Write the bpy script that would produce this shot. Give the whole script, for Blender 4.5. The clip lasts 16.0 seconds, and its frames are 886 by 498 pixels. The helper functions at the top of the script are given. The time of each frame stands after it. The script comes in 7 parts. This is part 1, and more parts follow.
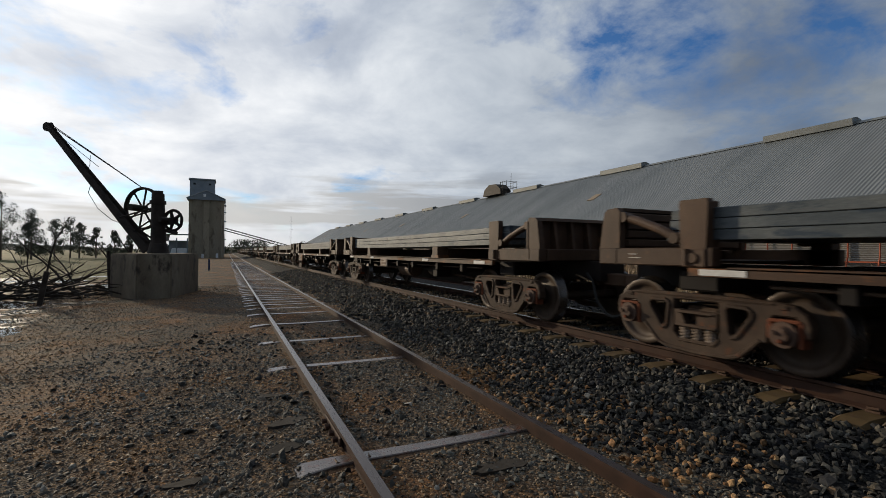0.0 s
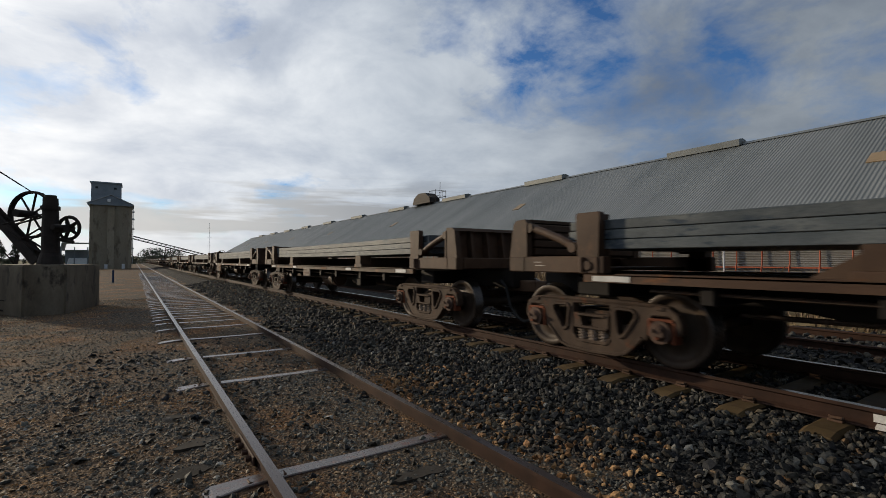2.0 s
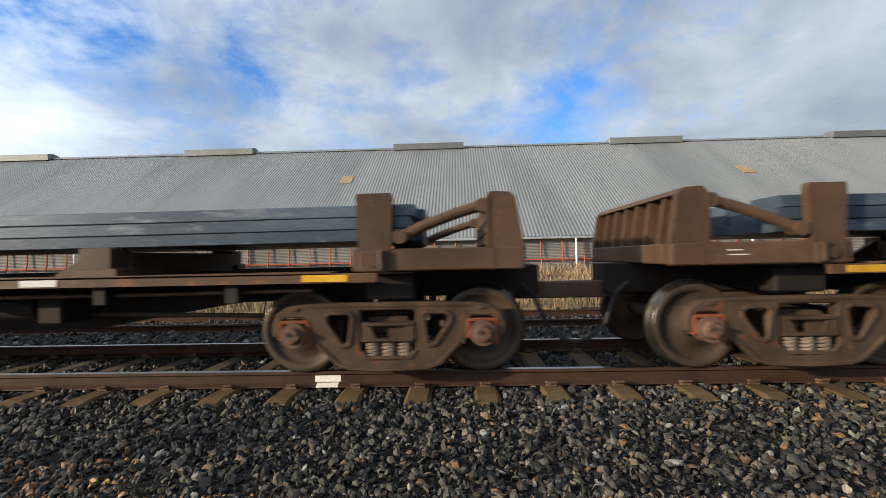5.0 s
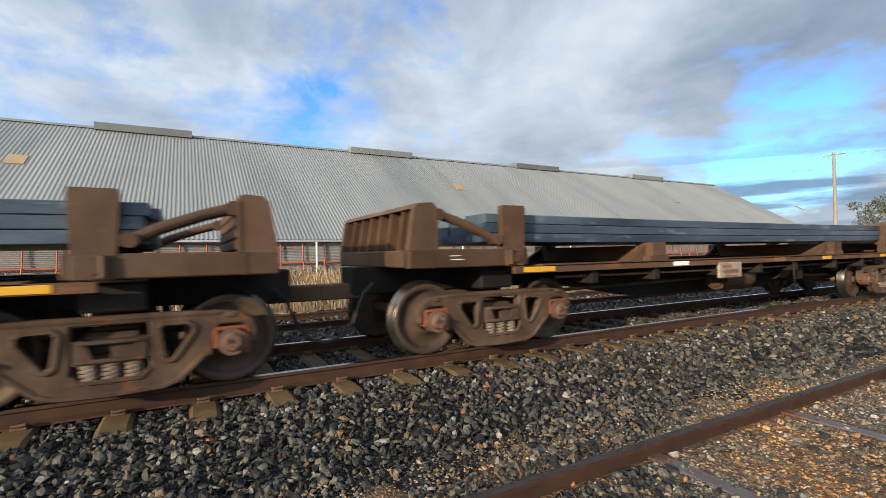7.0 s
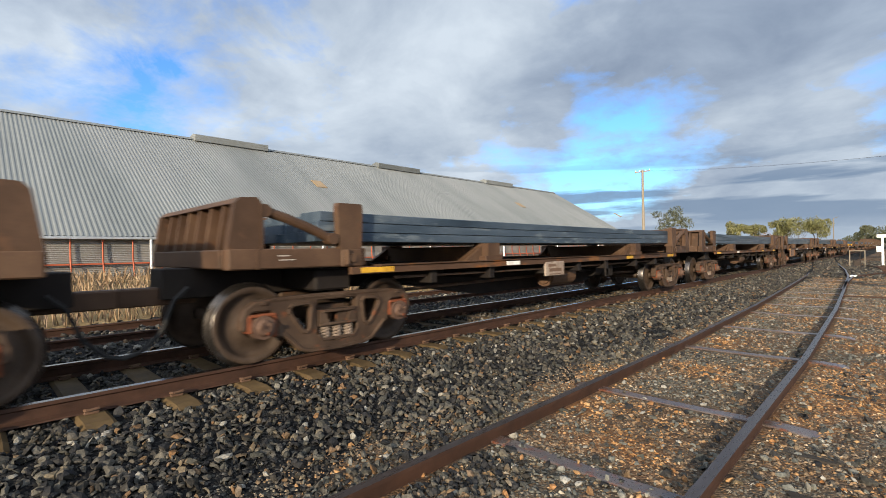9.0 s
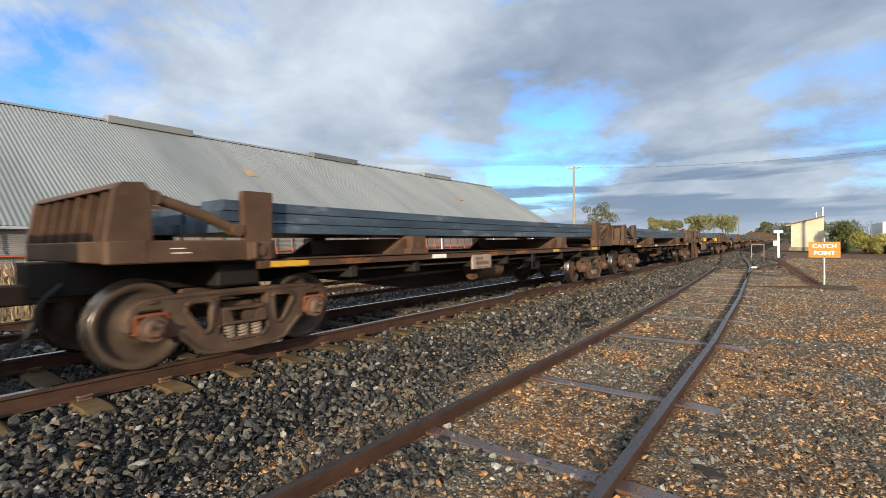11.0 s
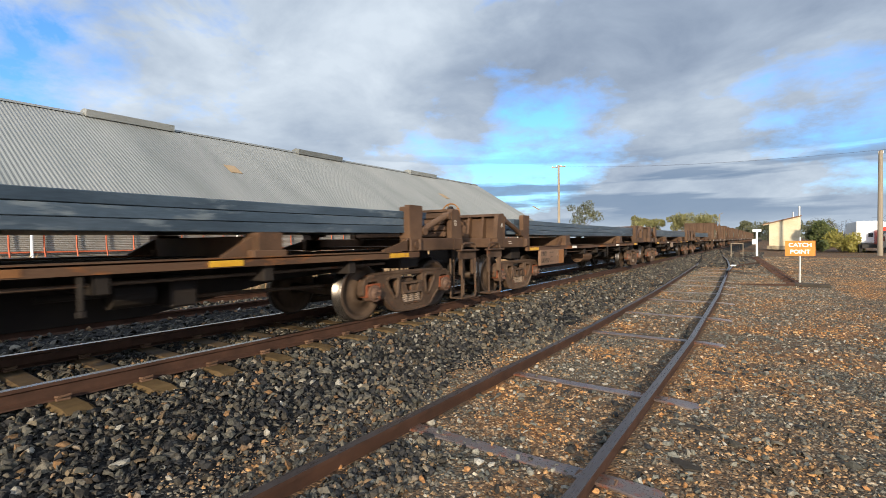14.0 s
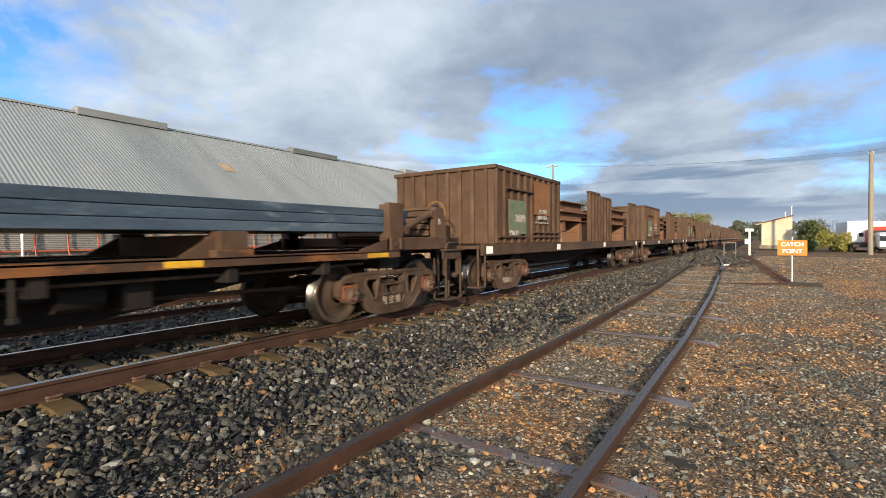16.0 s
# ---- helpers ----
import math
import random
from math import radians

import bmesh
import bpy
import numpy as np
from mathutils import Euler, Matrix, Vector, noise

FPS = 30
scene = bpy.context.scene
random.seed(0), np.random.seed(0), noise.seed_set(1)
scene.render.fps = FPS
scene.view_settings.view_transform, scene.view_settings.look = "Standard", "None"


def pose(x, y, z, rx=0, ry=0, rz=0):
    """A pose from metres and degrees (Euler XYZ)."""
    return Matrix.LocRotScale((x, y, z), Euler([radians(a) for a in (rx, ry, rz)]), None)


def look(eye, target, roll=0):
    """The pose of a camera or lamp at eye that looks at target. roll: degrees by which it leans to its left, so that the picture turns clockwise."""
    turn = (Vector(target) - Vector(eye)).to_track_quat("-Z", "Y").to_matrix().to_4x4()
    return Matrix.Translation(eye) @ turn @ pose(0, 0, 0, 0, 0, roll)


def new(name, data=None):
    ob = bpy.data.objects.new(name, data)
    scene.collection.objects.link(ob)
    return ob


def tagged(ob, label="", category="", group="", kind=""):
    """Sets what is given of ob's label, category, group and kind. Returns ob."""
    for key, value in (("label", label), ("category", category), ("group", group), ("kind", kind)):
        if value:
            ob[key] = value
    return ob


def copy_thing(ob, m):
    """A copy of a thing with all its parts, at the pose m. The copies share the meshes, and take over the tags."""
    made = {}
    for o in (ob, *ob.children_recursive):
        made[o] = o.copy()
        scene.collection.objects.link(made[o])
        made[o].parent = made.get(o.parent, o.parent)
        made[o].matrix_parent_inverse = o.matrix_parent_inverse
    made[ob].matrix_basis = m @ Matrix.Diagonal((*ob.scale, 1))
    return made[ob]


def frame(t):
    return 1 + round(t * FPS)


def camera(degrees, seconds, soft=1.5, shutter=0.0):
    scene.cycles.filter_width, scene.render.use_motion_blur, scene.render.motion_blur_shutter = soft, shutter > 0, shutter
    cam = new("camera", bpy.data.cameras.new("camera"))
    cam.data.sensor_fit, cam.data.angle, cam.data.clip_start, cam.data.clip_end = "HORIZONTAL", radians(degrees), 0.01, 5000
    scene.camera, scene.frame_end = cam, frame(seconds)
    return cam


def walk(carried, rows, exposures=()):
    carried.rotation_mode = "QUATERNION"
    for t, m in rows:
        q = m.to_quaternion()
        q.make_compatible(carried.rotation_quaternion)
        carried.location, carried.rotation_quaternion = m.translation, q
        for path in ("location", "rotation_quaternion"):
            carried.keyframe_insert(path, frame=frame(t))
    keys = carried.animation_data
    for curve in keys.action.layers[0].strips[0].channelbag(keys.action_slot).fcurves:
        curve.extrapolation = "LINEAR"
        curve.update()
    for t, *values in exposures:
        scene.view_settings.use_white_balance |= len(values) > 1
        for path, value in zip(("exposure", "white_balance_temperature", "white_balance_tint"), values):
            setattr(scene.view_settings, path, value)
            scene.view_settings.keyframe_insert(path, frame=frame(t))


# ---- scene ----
cam = camera(87.28, 16.0, soft=0.6, shutter=0.06)

# seconds, x, y, z, yaw, pitch, roll
PATH = [
    (0.0, -0.856, -0.961, 1.411, -25.00, 0.42, -0.44),
    (0.5, -0.850, -0.966, 1.410, -24.99, 0.53, -0.47),
    (1.0, -0.859, -0.967, 1.414, -25.93, 0.81, -0.43),
    (1.5, -0.844, -0.999, 1.416, -28.86, 1.17, -0.23),
    (2.0, -0.801, -1.045, 1.424, -33.56, 1.47, -0.04),
    (2.5, -0.758, -1.085, 1.423, -40.23, 1.76, 0.15),
    (3.0, -0.707, -1.143, 1.413, -49.33, 1.83, 0.45),
    (3.5, -0.654, -1.213, 1.407, -59.23, 1.70, 0.75),
    (4.0, -0.619, -1.260, 1.398, -69.41, 1.63, 0.92),
    (4.5, -0.612, -1.287, 1.404, -78.98, 1.40, 1.00),
    (4.7, -0.609, -1.300, 1.406, -82.59, 1.18, 1.09),
    (6.8, -0.807, -1.415, 1.424, -116.29, 0.55, 1.04),
    (7.0, -0.818, -1.423, 1.428, -118.81, 0.65, 1.07),
    (7.5, -0.855, -1.431, 1.433, -124.51, 0.72, 1.03),
    (8.0, -0.860, -1.438, 1.433, -128.82, 0.80, 0.98),
    (8.5, -0.860, -1.449, 1.432, -132.38, 0.60, 0.93),
    (9.0, -0.864, -1.465, 1.427, -135.64, 0.31, 0.93),
    (9.5, -0.862, -1.477, 1.426, -138.55, -0.03, 0.90),
    (10.0, -0.875, -1.484, 1.426, -140.71, -0.31, 0.83),
    (12.5, -0.880, -1.491, 1.426, -144.44, -1.03, 0.63),
    (13.0, -0.889, -1.481, 1.432, -144.60, -1.12, 0.63),
    (13.5, -0.906, -1.481, 1.429, -144.75, -1.01, 0.63),
    (14.0, -0.906, -1.474, 1.432, -144.97, -1.00, 0.57),
    (14.5, -0.909, -1.476, 1.437, -145.31, -1.11, 0.55),
    (15.0, -0.906, -1.481, 1.434, -145.48, -1.14, 0.52),
    (15.5, -0.897, -1.479, 1.432, -145.57, -1.14, 0.52),
    (16.0, -0.893, -1.478, 1.430, -145.62, -1.10, 0.52),
]
EXPOSURES = [(0.0, -0.74), (1.5, -0.74), (3.0, -0.60), (4.5, 0.33), (7.0, 0.72), (9.0, 0.69), (12.5, 0.74), (16.0, 0.74)]
walk(cam, [(t, pose(x, y, z, 90 + p, r, w)) for t, x, y, z, w, p, r in PATH], EXPOSURES)

# ---- light ----
SUN_AZ, SUN_EL = -25.0, 14.0      # degrees from the track's far end, to its left; height
sun_dir = Vector((math.sin(radians(SUN_AZ)) * math.cos(radians(SUN_EL)), math.cos(radians(SUN_AZ)) * math.cos(radians(SUN_EL)), math.sin(radians(SUN_EL))))
sun_data = bpy.data.lights.new("sun", "SUN")
sun_data.energy, sun_data.angle, sun_data.color = 4.8, radians(1.0), (1.0, 0.83, 0.60)
sun = new("sun", sun_data)
sun.matrix_world = look(sun_dir * 50, (0, 0, 0))


class Tree:
    """Small helper to wire a node tree."""

    def __init__(self, tree):
        self.t = tree
        tree.nodes.clear()

    def add(self, kind, **values):
        n = self.t.nodes.new(kind)
        for key, value in values.items():
            if key in n.inputs:
                n.inputs[key].default_value = value
        return n

    def link(self, a, b):
        self.t.links.new(a, b)

    def math(self, op, a, b=None, clamp=False):
        n = self.t.nodes.new("ShaderNodeMath")
        n.operation, n.use_clamp = op, clamp
        for i, v in enumerate((a, b)):
            if v is None:
                continue
            if isinstance(v, (int, float)):
                n.inputs[i].default_value = v
            else:
                self.link(v, n.inputs[i])
        return n.outputs[0]

    def ramp(self, fac, stops):
        n = self.t.nodes.new("ShaderNodeValToRGB")
        e = n.color_ramp.elements
        while len(e) < len(stops):
            e.new(0.5)
        for el, (p, c) in zip(e, stops):
            el.position = p
            el.color = (*c, 1) if not isinstance(c, (int, float)) else (c, c, c, 1)
        self.link(fac, n.inputs[0])
        return n.outputs[0]

    def mix(self, fac, a, b, mode="MIX"):
        n = self.t.nodes.new("ShaderNodeMix")
        n.data_type, n.blend_type = "RGBA", mode
        for sock, v in ((n.inputs[0], fac), (n.inputs[6], a), (n.inputs[7], b)):
            if isinstance(v, (int, float)):
                sock.default_value = v
            elif isinstance(v, tuple):
                sock.default_value = (*v, 1)
            else:
                self.link(v, sock)
        return n.outputs[2]

    def noise(self, vec, scale, detail=4.0, rough=0.55, distort=0.0):
        n = self.add("ShaderNodeTexNoise", Scale=scale, Detail=detail, Roughness=rough, Distortion=distort)
        if vec is not None:
            self.link(vec, n.inputs["Vector"])
        return n.outputs[0]


# cloud masses and gaps of blue: direction, half width in degrees, more or less cover
COVER = [
    ((0.083, -0.979, 0.187), 8, -0.028),
    ((-0.041, -0.98, 0.194), 9, -0.028),
    ((0.383, -0.906, 0.18), 8, -0.028),
    ((0.345, -0.92, 0.184), 9, -0.028),
    ((0.257, 0.958, 0.132), 4, -0.05),
    ((0.691, 0.603, 0.399), 7, -0.024),
    ((0.11, 0.904, 0.412), 5, -0.042),
    ((-0.164, 0.946, 0.281), 5, -0.028),
    ((0.754, 0.541, 0.372), 6, -0.004),
    ((0.312, 0.906, 0.286), 16, 0.042),
    ((0.425, 0.864, 0.27), 15, 0.042),
    ((0.246, -0.948, 0.204), 8, -0.042),
    ((-0.099, -0.975, 0.198), 9, -0.050),
    ((0.922, -0.248, 0.297), 7, -0.033),
    ((0.347, -0.919, 0.189), 9, -0.026),
    ((0.098, -0.944, 0.314), 19, 0.058),
    ((0.691, -0.585, 0.425), 14, 0.042),
    ((0.694, -0.683, 0.227), 8, 0.050),
    ((0.89, -0.382, 0.249), 11, 0.033)]
# heavy grey and bright white parts of the cloud: direction, half width in degrees, weight
WEIGHT = [
    ((0.098, -0.944, 0.314), 20, 0.072),
    ((0.351, -0.88, 0.32), 15, 0.055),
    ((0.89, -0.382, 0.249), 10, -0.055),
    ((0.677, -0.698, 0.234), 8, -0.066),
    ((0.207, 0.952, 0.226), 18, -0.028),
    ((0.859, 0.419, 0.292), 12, 0.044)]


def make_world():
    w = bpy.data.worlds.new("sky")
    w.use_nodes = True
    scene.world = w
    g = Tree(w.node_tree)
    sky = g.add("ShaderNodeTexSky")
    sky.sky_type, sky.sun_disc = "NISHITA", False
    sky.sun_elevation, sky.sun_rotation = radians(SUN_EL), radians(SUN_AZ)
    sky.dust_density, sky.ozone_density = 0.6, 2.0
    tc = g.add("ShaderNodeTexCoord")
    sep = g.add("ShaderNodeSeparateXYZ")
    g.link(tc.outputs["Generated"], sep.inputs[0])
    z = g.math("MAXIMUM", sep.outputs[2], 0.0)
    den = g.math("ADD", z, 0.34)
    comb = g.add("ShaderNodeCombineXYZ")
    g.link(g.math("DIVIDE", sep.outputs[0], den), comb.inputs[0])
    g.link(g.math("DIVIDE", sep.outputs[1], den), comb.inputs[1])
    off = g.add("ShaderNodeVectorMath")
    off.operation = "ADD"
    off.inputs[1].default_value = (3.7, 1.9, 0)
    g.link(comb.outputs[0], off.inputs[0])
    vec = off.outputs[0]
    big = g.noise(vec, 0.9, 3, 0.5, 0.2)
    fine = g.noise(vec, 4.2, 10, 0.6, 0.25)
    # low banks of cloud near the horizon, drawn out sideways
    low = g.add("ShaderNodeVectorMath")
    low.operation = "MULTIPLY"
    low.inputs[1].default_value = (1.0, 1.0, 2.6)
    g.link(tc.outputs["Generated"], low.inputs[0])
    bank = g.noise(low.outputs[0], 3.1, 10, 0.6, 0.15)
    cover = g.math("ADD", g.math("MULTIPLY", big, 0.55), g.math("MULTIPLY", fine, 0.45))
    near = g.ramp(z, [(0.10, 1.0), (0.34, 0.0)])
    cover = g.math("ADD", g.math("MULTIPLY", bank, near), g.math("MULTIPLY", cover, g.math("SUBTRACT", 1.0, near)))
    dotp = g.add("ShaderNodeVectorMath")
    dotp.operation = "DOT_PRODUCT"
    dotp.inputs[1].default_value = sun_dir
    g.link(tc.outputs["Generated"], dotp.inputs[0])
    glow = g.ramp(g.math("MULTIPLY", g.math("ADD", dotp.outputs["Value"], 1.0), 0.5), [(0.0, 0.0), (0.55, 0.05), (0.8, 0.35), (1.0, 1.0)])
    cover = g.math("SUBTRACT", cover, g.math("MULTIPLY", g.math("SUBTRACT", 1.0, glow), 0.018))
    def masses(value, rows):
        for way, wide, amount in rows:
            d = g.add("ShaderNodeVectorMath")
            d.operation = "DOT_PRODUCT"
            d.inputs[1].default_value = way
            g.link(tc.outputs["Generated"], d.inputs[0])
            r = g.add("ShaderNodeMapRange")
            r.interpolation_type = "SMOOTHSTEP"
            for i, v in enumerate((math.cos(radians(wide * 1.25)), math.cos(radians(wide * 0.2)), 0.0, amount)):
                r.inputs[i + 1].default_value = v
            g.link(d.outputs["Value"], r.inputs[0])
            value = g.math("ADD", value, r.outputs[0])
        return value

    cover = masses(cover, COVER)
    # ragged edges
    cover = g.math("ADD", cover, g.math("MULTIPLY", g.math("SUBTRACT", g.noise(vec, 8.0, 8, 0.65, 0.3), 0.5), 0.07))
    mask = g.ramp(cover, [(0.355, 0.0), (0.41, 0.5), (0.48, 1.0)])
    # thick parts turn grey, thin rims stay white
    grey = g.math("ADD", g.math("MULTIPLY", g.noise(low.outputs[0], 4.2, 10, 0.6, 0.2), near), g.math("MULTIPLY", g.noise(vec, 2.4, 9, 0.55, 0.3), g.math("SUBTRACT", 1.0, near)))
    grey = masses(grey, WEIGHT)
    thick = g.ramp(grey, [(0.34, (1.16, 1.20, 1.25)), (0.50, (0.86, 0.92, 1.01)), (0.61, (0.66, 0.73, 0.85)), (0.76, (0.47, 0.54, 0.67))])
    lit = g.ramp(glow, [(0.0, 0.245), (0.1, 0.38), (0.35, 0.62), (1.0, 1.05)])
    cloud = g.mix(1.0, g.mix(1.0, thick, lit, "MULTIPLY"), g.mix(glow, (2.85, 3.12, 3.38), (3.3, 3.15, 2.98)), "MULTIPLY")
    blue = g.mix(1.0, sky.outputs[0], (0.15, 0.25, 0.385), "MULTIPLY")
    col = g.mix(mask, blue, cloud)
    # long flat stratus streaks low over the horizon, away from the sun
    flat = g.add("ShaderNodeVectorMath")
    flat.operation = "MULTIPLY"
    flat.inputs[1].default_value = (1.0, 1.0, 11.0)
    g.link(tc.outputs["Generated"], flat.inputs[0])
    streak = g.ramp(g.noise(flat.outputs[0], 2.3, 9, 0.5, 0.1), [(0.49, 0.0), (0.56, 1.0)])
    belt = g.ramp(z, [(0.015, 0.0), (0.05, 1.0), (0.12, 1.0), (0.19, 0.0)])
    col = g.mix(g.math("MULTIPLY", g.math("MULTIPLY", streak, belt), 0.85), col, g.mix(glow, (0.22, 0.33, 0.50), (2.3, 2.25, 2.15)))
    # pale haze near the horizon
    haze = g.ramp(z, [(0.0, 0.5), (0.05, 0.15), (0.15, 0.0)])
    col = g.mix(haze, col, g.mix(glow, (0.62, 0.74, 0.86), (3.0, 2.85, 2.6)))
    bg = g.add("ShaderNodeBackground", Strength=0.49)
    g.link(col, bg.inputs[0])
    out = g.add("ShaderNodeOutputWorld")
    g.link(bg.outputs[0], out.inputs[0])


make_world()


# ---- materials ----
def surface(name, stops, scale=3.0, rough=0.7, metal=0.0, grain=40.0, bump=0.15, stretch=(1, 1, 1), spread=0.25, spec=0.22, wear=None, rough_var=0.15, detail=6.0):
    """Colour from a large noise through stops, modulated by a fine grain; wear: (colour, amount) in patches."""
    m = bpy.data.materials.new(name)
    m.use_nodes = True
    g = Tree(m.node_tree)
    tc, info = g.add("ShaderNodeTexCoord"), g.add("ShaderNodeObjectInfo")
    mp = g.add("ShaderNodeMapping")
    mp.inputs["Scale"].default_value = stretch
    g.link(tc.outputs["Object"], mp.inputs[0])
    sh = g.add("ShaderNodeVectorMath")
    sh.operation = "ADD"
    g.link(mp.outputs[0], sh.inputs[0])
    k = g.math("MULTIPLY", info.outputs["Random"], 37.0)
    g.link(k, sh.inputs[1])
    vec = sh.outputs[0]
    n1 = g.noise(vec, scale, detail, 0.6)
    col = g.ramp(n1, stops)
    n2 = g.noise(vec, grain, 3, 0.6)
    shade = g.math("ADD", g.math("MULTIPLY", n2, spread * 2), 1.0 - spread)
    vary = g.math("ADD", g.math("MULTIPLY", info.outputs["Random"], 0.3), 0.85)
    grey = g.add("ShaderNodeCombineColor")
    v = g.math("MULTIPLY", shade, vary)
    for i in range(3):
        g.link(v, grey.inputs[i])
    col = g.mix(1.0, col, grey.outputs[0], "MULTIPLY")
    if wear:
        wcol, amount = wear
        wm = g.ramp(g.noise(vec, scale * 2.7, 8, 0.65), [(0.62 - amount * 0.25, 0.0), (0.70 - amount * 0.2, 1.0)])
        col = g.mix(wm, col, wcol)
    b = g.add("ShaderNodeBsdfPrincipled", Metallic=metal)
    if "Specular IOR Level" in b.inputs:
        b.inputs["Specular IOR Level"].default_value = spec
    g.link(col, b.inputs["Base Color"])
    g.link(g.math("ADD", g.math("MULTIPLY", n2, rough_var * 2), rough - rough_var, True), b.inputs["Roughness"])
    bp = g.add("ShaderNodeBump", Strength=bump, Distance=0.01)
    g.link(g.math("ADD", n2, g.math("MULTIPLY", n1, 0.7)), bp.inputs["Height"])
    g.link(bp.outputs[0], b.inputs["Normal"])
    out = g.add("ShaderNodeOutputMaterial")
    g.link(b.outputs[0], out.inputs[0])
    return m


M = {}
M["wagon"] = surface("wagon_brown_paint", [(0.3, (0.037, 0.021, 0.012)), (0.5, (0.062, 0.035, 0.021)), (0.7, (0.088, 0.052, 0.031))], 1.6, 0.62, 0, 60, 0.15, wear=((0.088, 0.046, 0.025), 0.15))
M["sill"] = surface("rust_streaked_sill", [(0.3, (0.040, 0.022, 0.013)), (0.5, (0.066, 0.036, 0.021)), (0.7, (0.090, 0.052, 0.030))], 1.6, 0.6, 0, 60, 0.15, stretch=(1, 0.4, 1), wear=((0.150, 0.058, 0.018), 0.34))
# near-black base colour: the shade under the wagons is put into it
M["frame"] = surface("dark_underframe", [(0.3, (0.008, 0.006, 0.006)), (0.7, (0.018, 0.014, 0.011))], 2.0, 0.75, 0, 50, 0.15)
M["bogie"] = surface("dusty_cast_steel", [(0.3, (0.030, 0.018, 0.012)), (0.55, (0.060, 0.038, 0.025)), (0.75, (0.094, 0.063, 0.043))], 3.0, 0.75, 0, 70, 0.25, wear=((0.100, 0.038, 0.017), 0.15))
M["wheel"] = surface("wheel_steel", [(0.3, (0.034, 0.023, 0.016)), (0.7, (0.076, 0.052, 0.037))], 4, 0.55, 0.1, 50, 0.1)
M["tread"] = surface("polished_tread", [(0.3, (0.065, 0.058, 0.054)), (0.7, (0.115, 0.104, 0.096))], 5, 0.30, 0.9, 60, 0.03)
M["spring"] = surface("spring_steel", [(0.3, (0.128, 0.096, 0.072)), (0.7, (0.216, 0.168, 0.132))], 6, 0.6, 0, 60, 0.1)
M["bearing"] = surface("brown_bearing", [(0.3, (0.068, 0.040, 0.029)), (0.7, (0.112, 0.068, 0.048))], 5, 0.7, 0, 60, 0.1)
M["slab"] = surface("blue_grey_steel_slab", [(0.3, (0.024, 0.037, 0.053)), (0.5, (0.045, 0.065, 0.089)), (0.7, (0.078, 0.102, 0.130))], 2.6, 0.42, 0.2, 60, 0.16, stretch=(1, 0.22, 1), spread=0.35, wear=((0.120, 0.145, 0.165), 0.2), detail=10.0)
M["old_slab"] = surface("weathered_grey_slab", [(0.3, (0.036, 0.046, 0.054)), (0.5, (0.074, 0.086, 0.092)), (0.7, (0.128, 0.138, 0.138))], 3.4, 0.5, 0.15, 70, 0.2, stretch=(1, 0.35, 1), spread=0.4, wear=((0.026, 0.040, 0.056), 0.3), detail=10.0)
M["rust_beam"] = surface("rusted_beam", [(0.3, (0.104, 0.052, 0.030)), (0.7, (0.168, 0.088, 0.052))], 3, 0.8, 0, 50, 0.15)
M["yellow"] = surface("yellow_reflector", [(0.3, (0.40, 0.21, 0.018)), (0.7, (0.50, 0.29, 0.030))], 4, 0.35, 0, 40, 0.05, wear=((0.26, 0.13, 0.03), 0.15))
M["white"] = surface("white_reflector", [(0.3, (0.52, 0.50, 0.46)), (0.7, (0.68, 0.66, 0.62))], 4, 0.45, 0, 40, 0.05)
M["wear_plate"] = surface("dull_red_wear_plate", [(0.3, (0.120, 0.032, 0.014)), (0.7, (0.176, 0.056, 0.024))], 6, 0.8)
M["orange_rust"] = surface("fresh_rust", [(0.3, (0.139, 0.058, 0.022)), (0.7, (0.189, 0.092, 0.036))], 6, 0.8, 0, 40, 0.1)
M["pale_panel"] = surface("sun_bleached_panel", [(0.3, (0.109, 0.066, 0.043)), (0.7, (0.154, 0.098, 0.068))], 2.5, 0.75, 0, 60, 0.1, wear=((0.128, 0.075, 0.049), 0.2))
M["plate"] = surface("pale_cream_plate", [(0.3, (0.170, 0.125, 0.098)), (0.7, (0.280, 0.230, 0.185))], 5, 0.7, 0, 50, 0.06, wear=((0.150, 0.085, 0.055), 0.25))
M["paint_mark"] = surface("chalk_white", [(0.3, (0.42, 0.38, 0.33)), (0.7, (0.55, 0.5, 0.44))], 8, 0.8)
M["rail_side"] = surface("rusty_rail", [(0.3, (0.030, 0.015, 0.010)), (0.7, (0.060, 0.029, 0.018))], 5, 0.75, 0, 60, 0.12)
M["rail_top"] = surface("worn_rail_head", [(0.3, (0.425, 0.425, 0.433)), (0.7, (0.527, 0.527, 0.535))], 5, 0.22, 1.0, 80, 0.02, stretch=(1, 0.1, 1))
M["dull_top"] = surface("dull_rail_head", [(0.3, (0.085, 0.070, 0.066)), (0.7, (0.135, 0.115, 0.108))], 5, 0.30, 0.7, 80, 0.03, stretch=(1, 0.1, 1))
M["sleeper"] = surface("tan_steel_sleeper", [(0.3, (0.068, 0.044, 0.019)), (0.7, (0.116, 0.078, 0.037))], 6, 0.75, 0, 50, 0.12, wear=((0.096, 0.064, 0.040), 0.2))
M["old_sleeper"] = surface("weathered_steel_sleeper", [(0.3, (0.058, 0.044, 0.040)), (0.7, (0.105, 0.084, 0.076))], 5, 0.30, 0.0, 60, 0.08, spec=0.7, wear=((0.100, 0.036, 0.020), 0.4))
M["clip"] = surface("rail_clip", [(0.3, (0.072, 0.040, 0.024)), (0.7, (0.120, 0.072, 0.048))], 9, 0.7, 0, 60, 0.1)
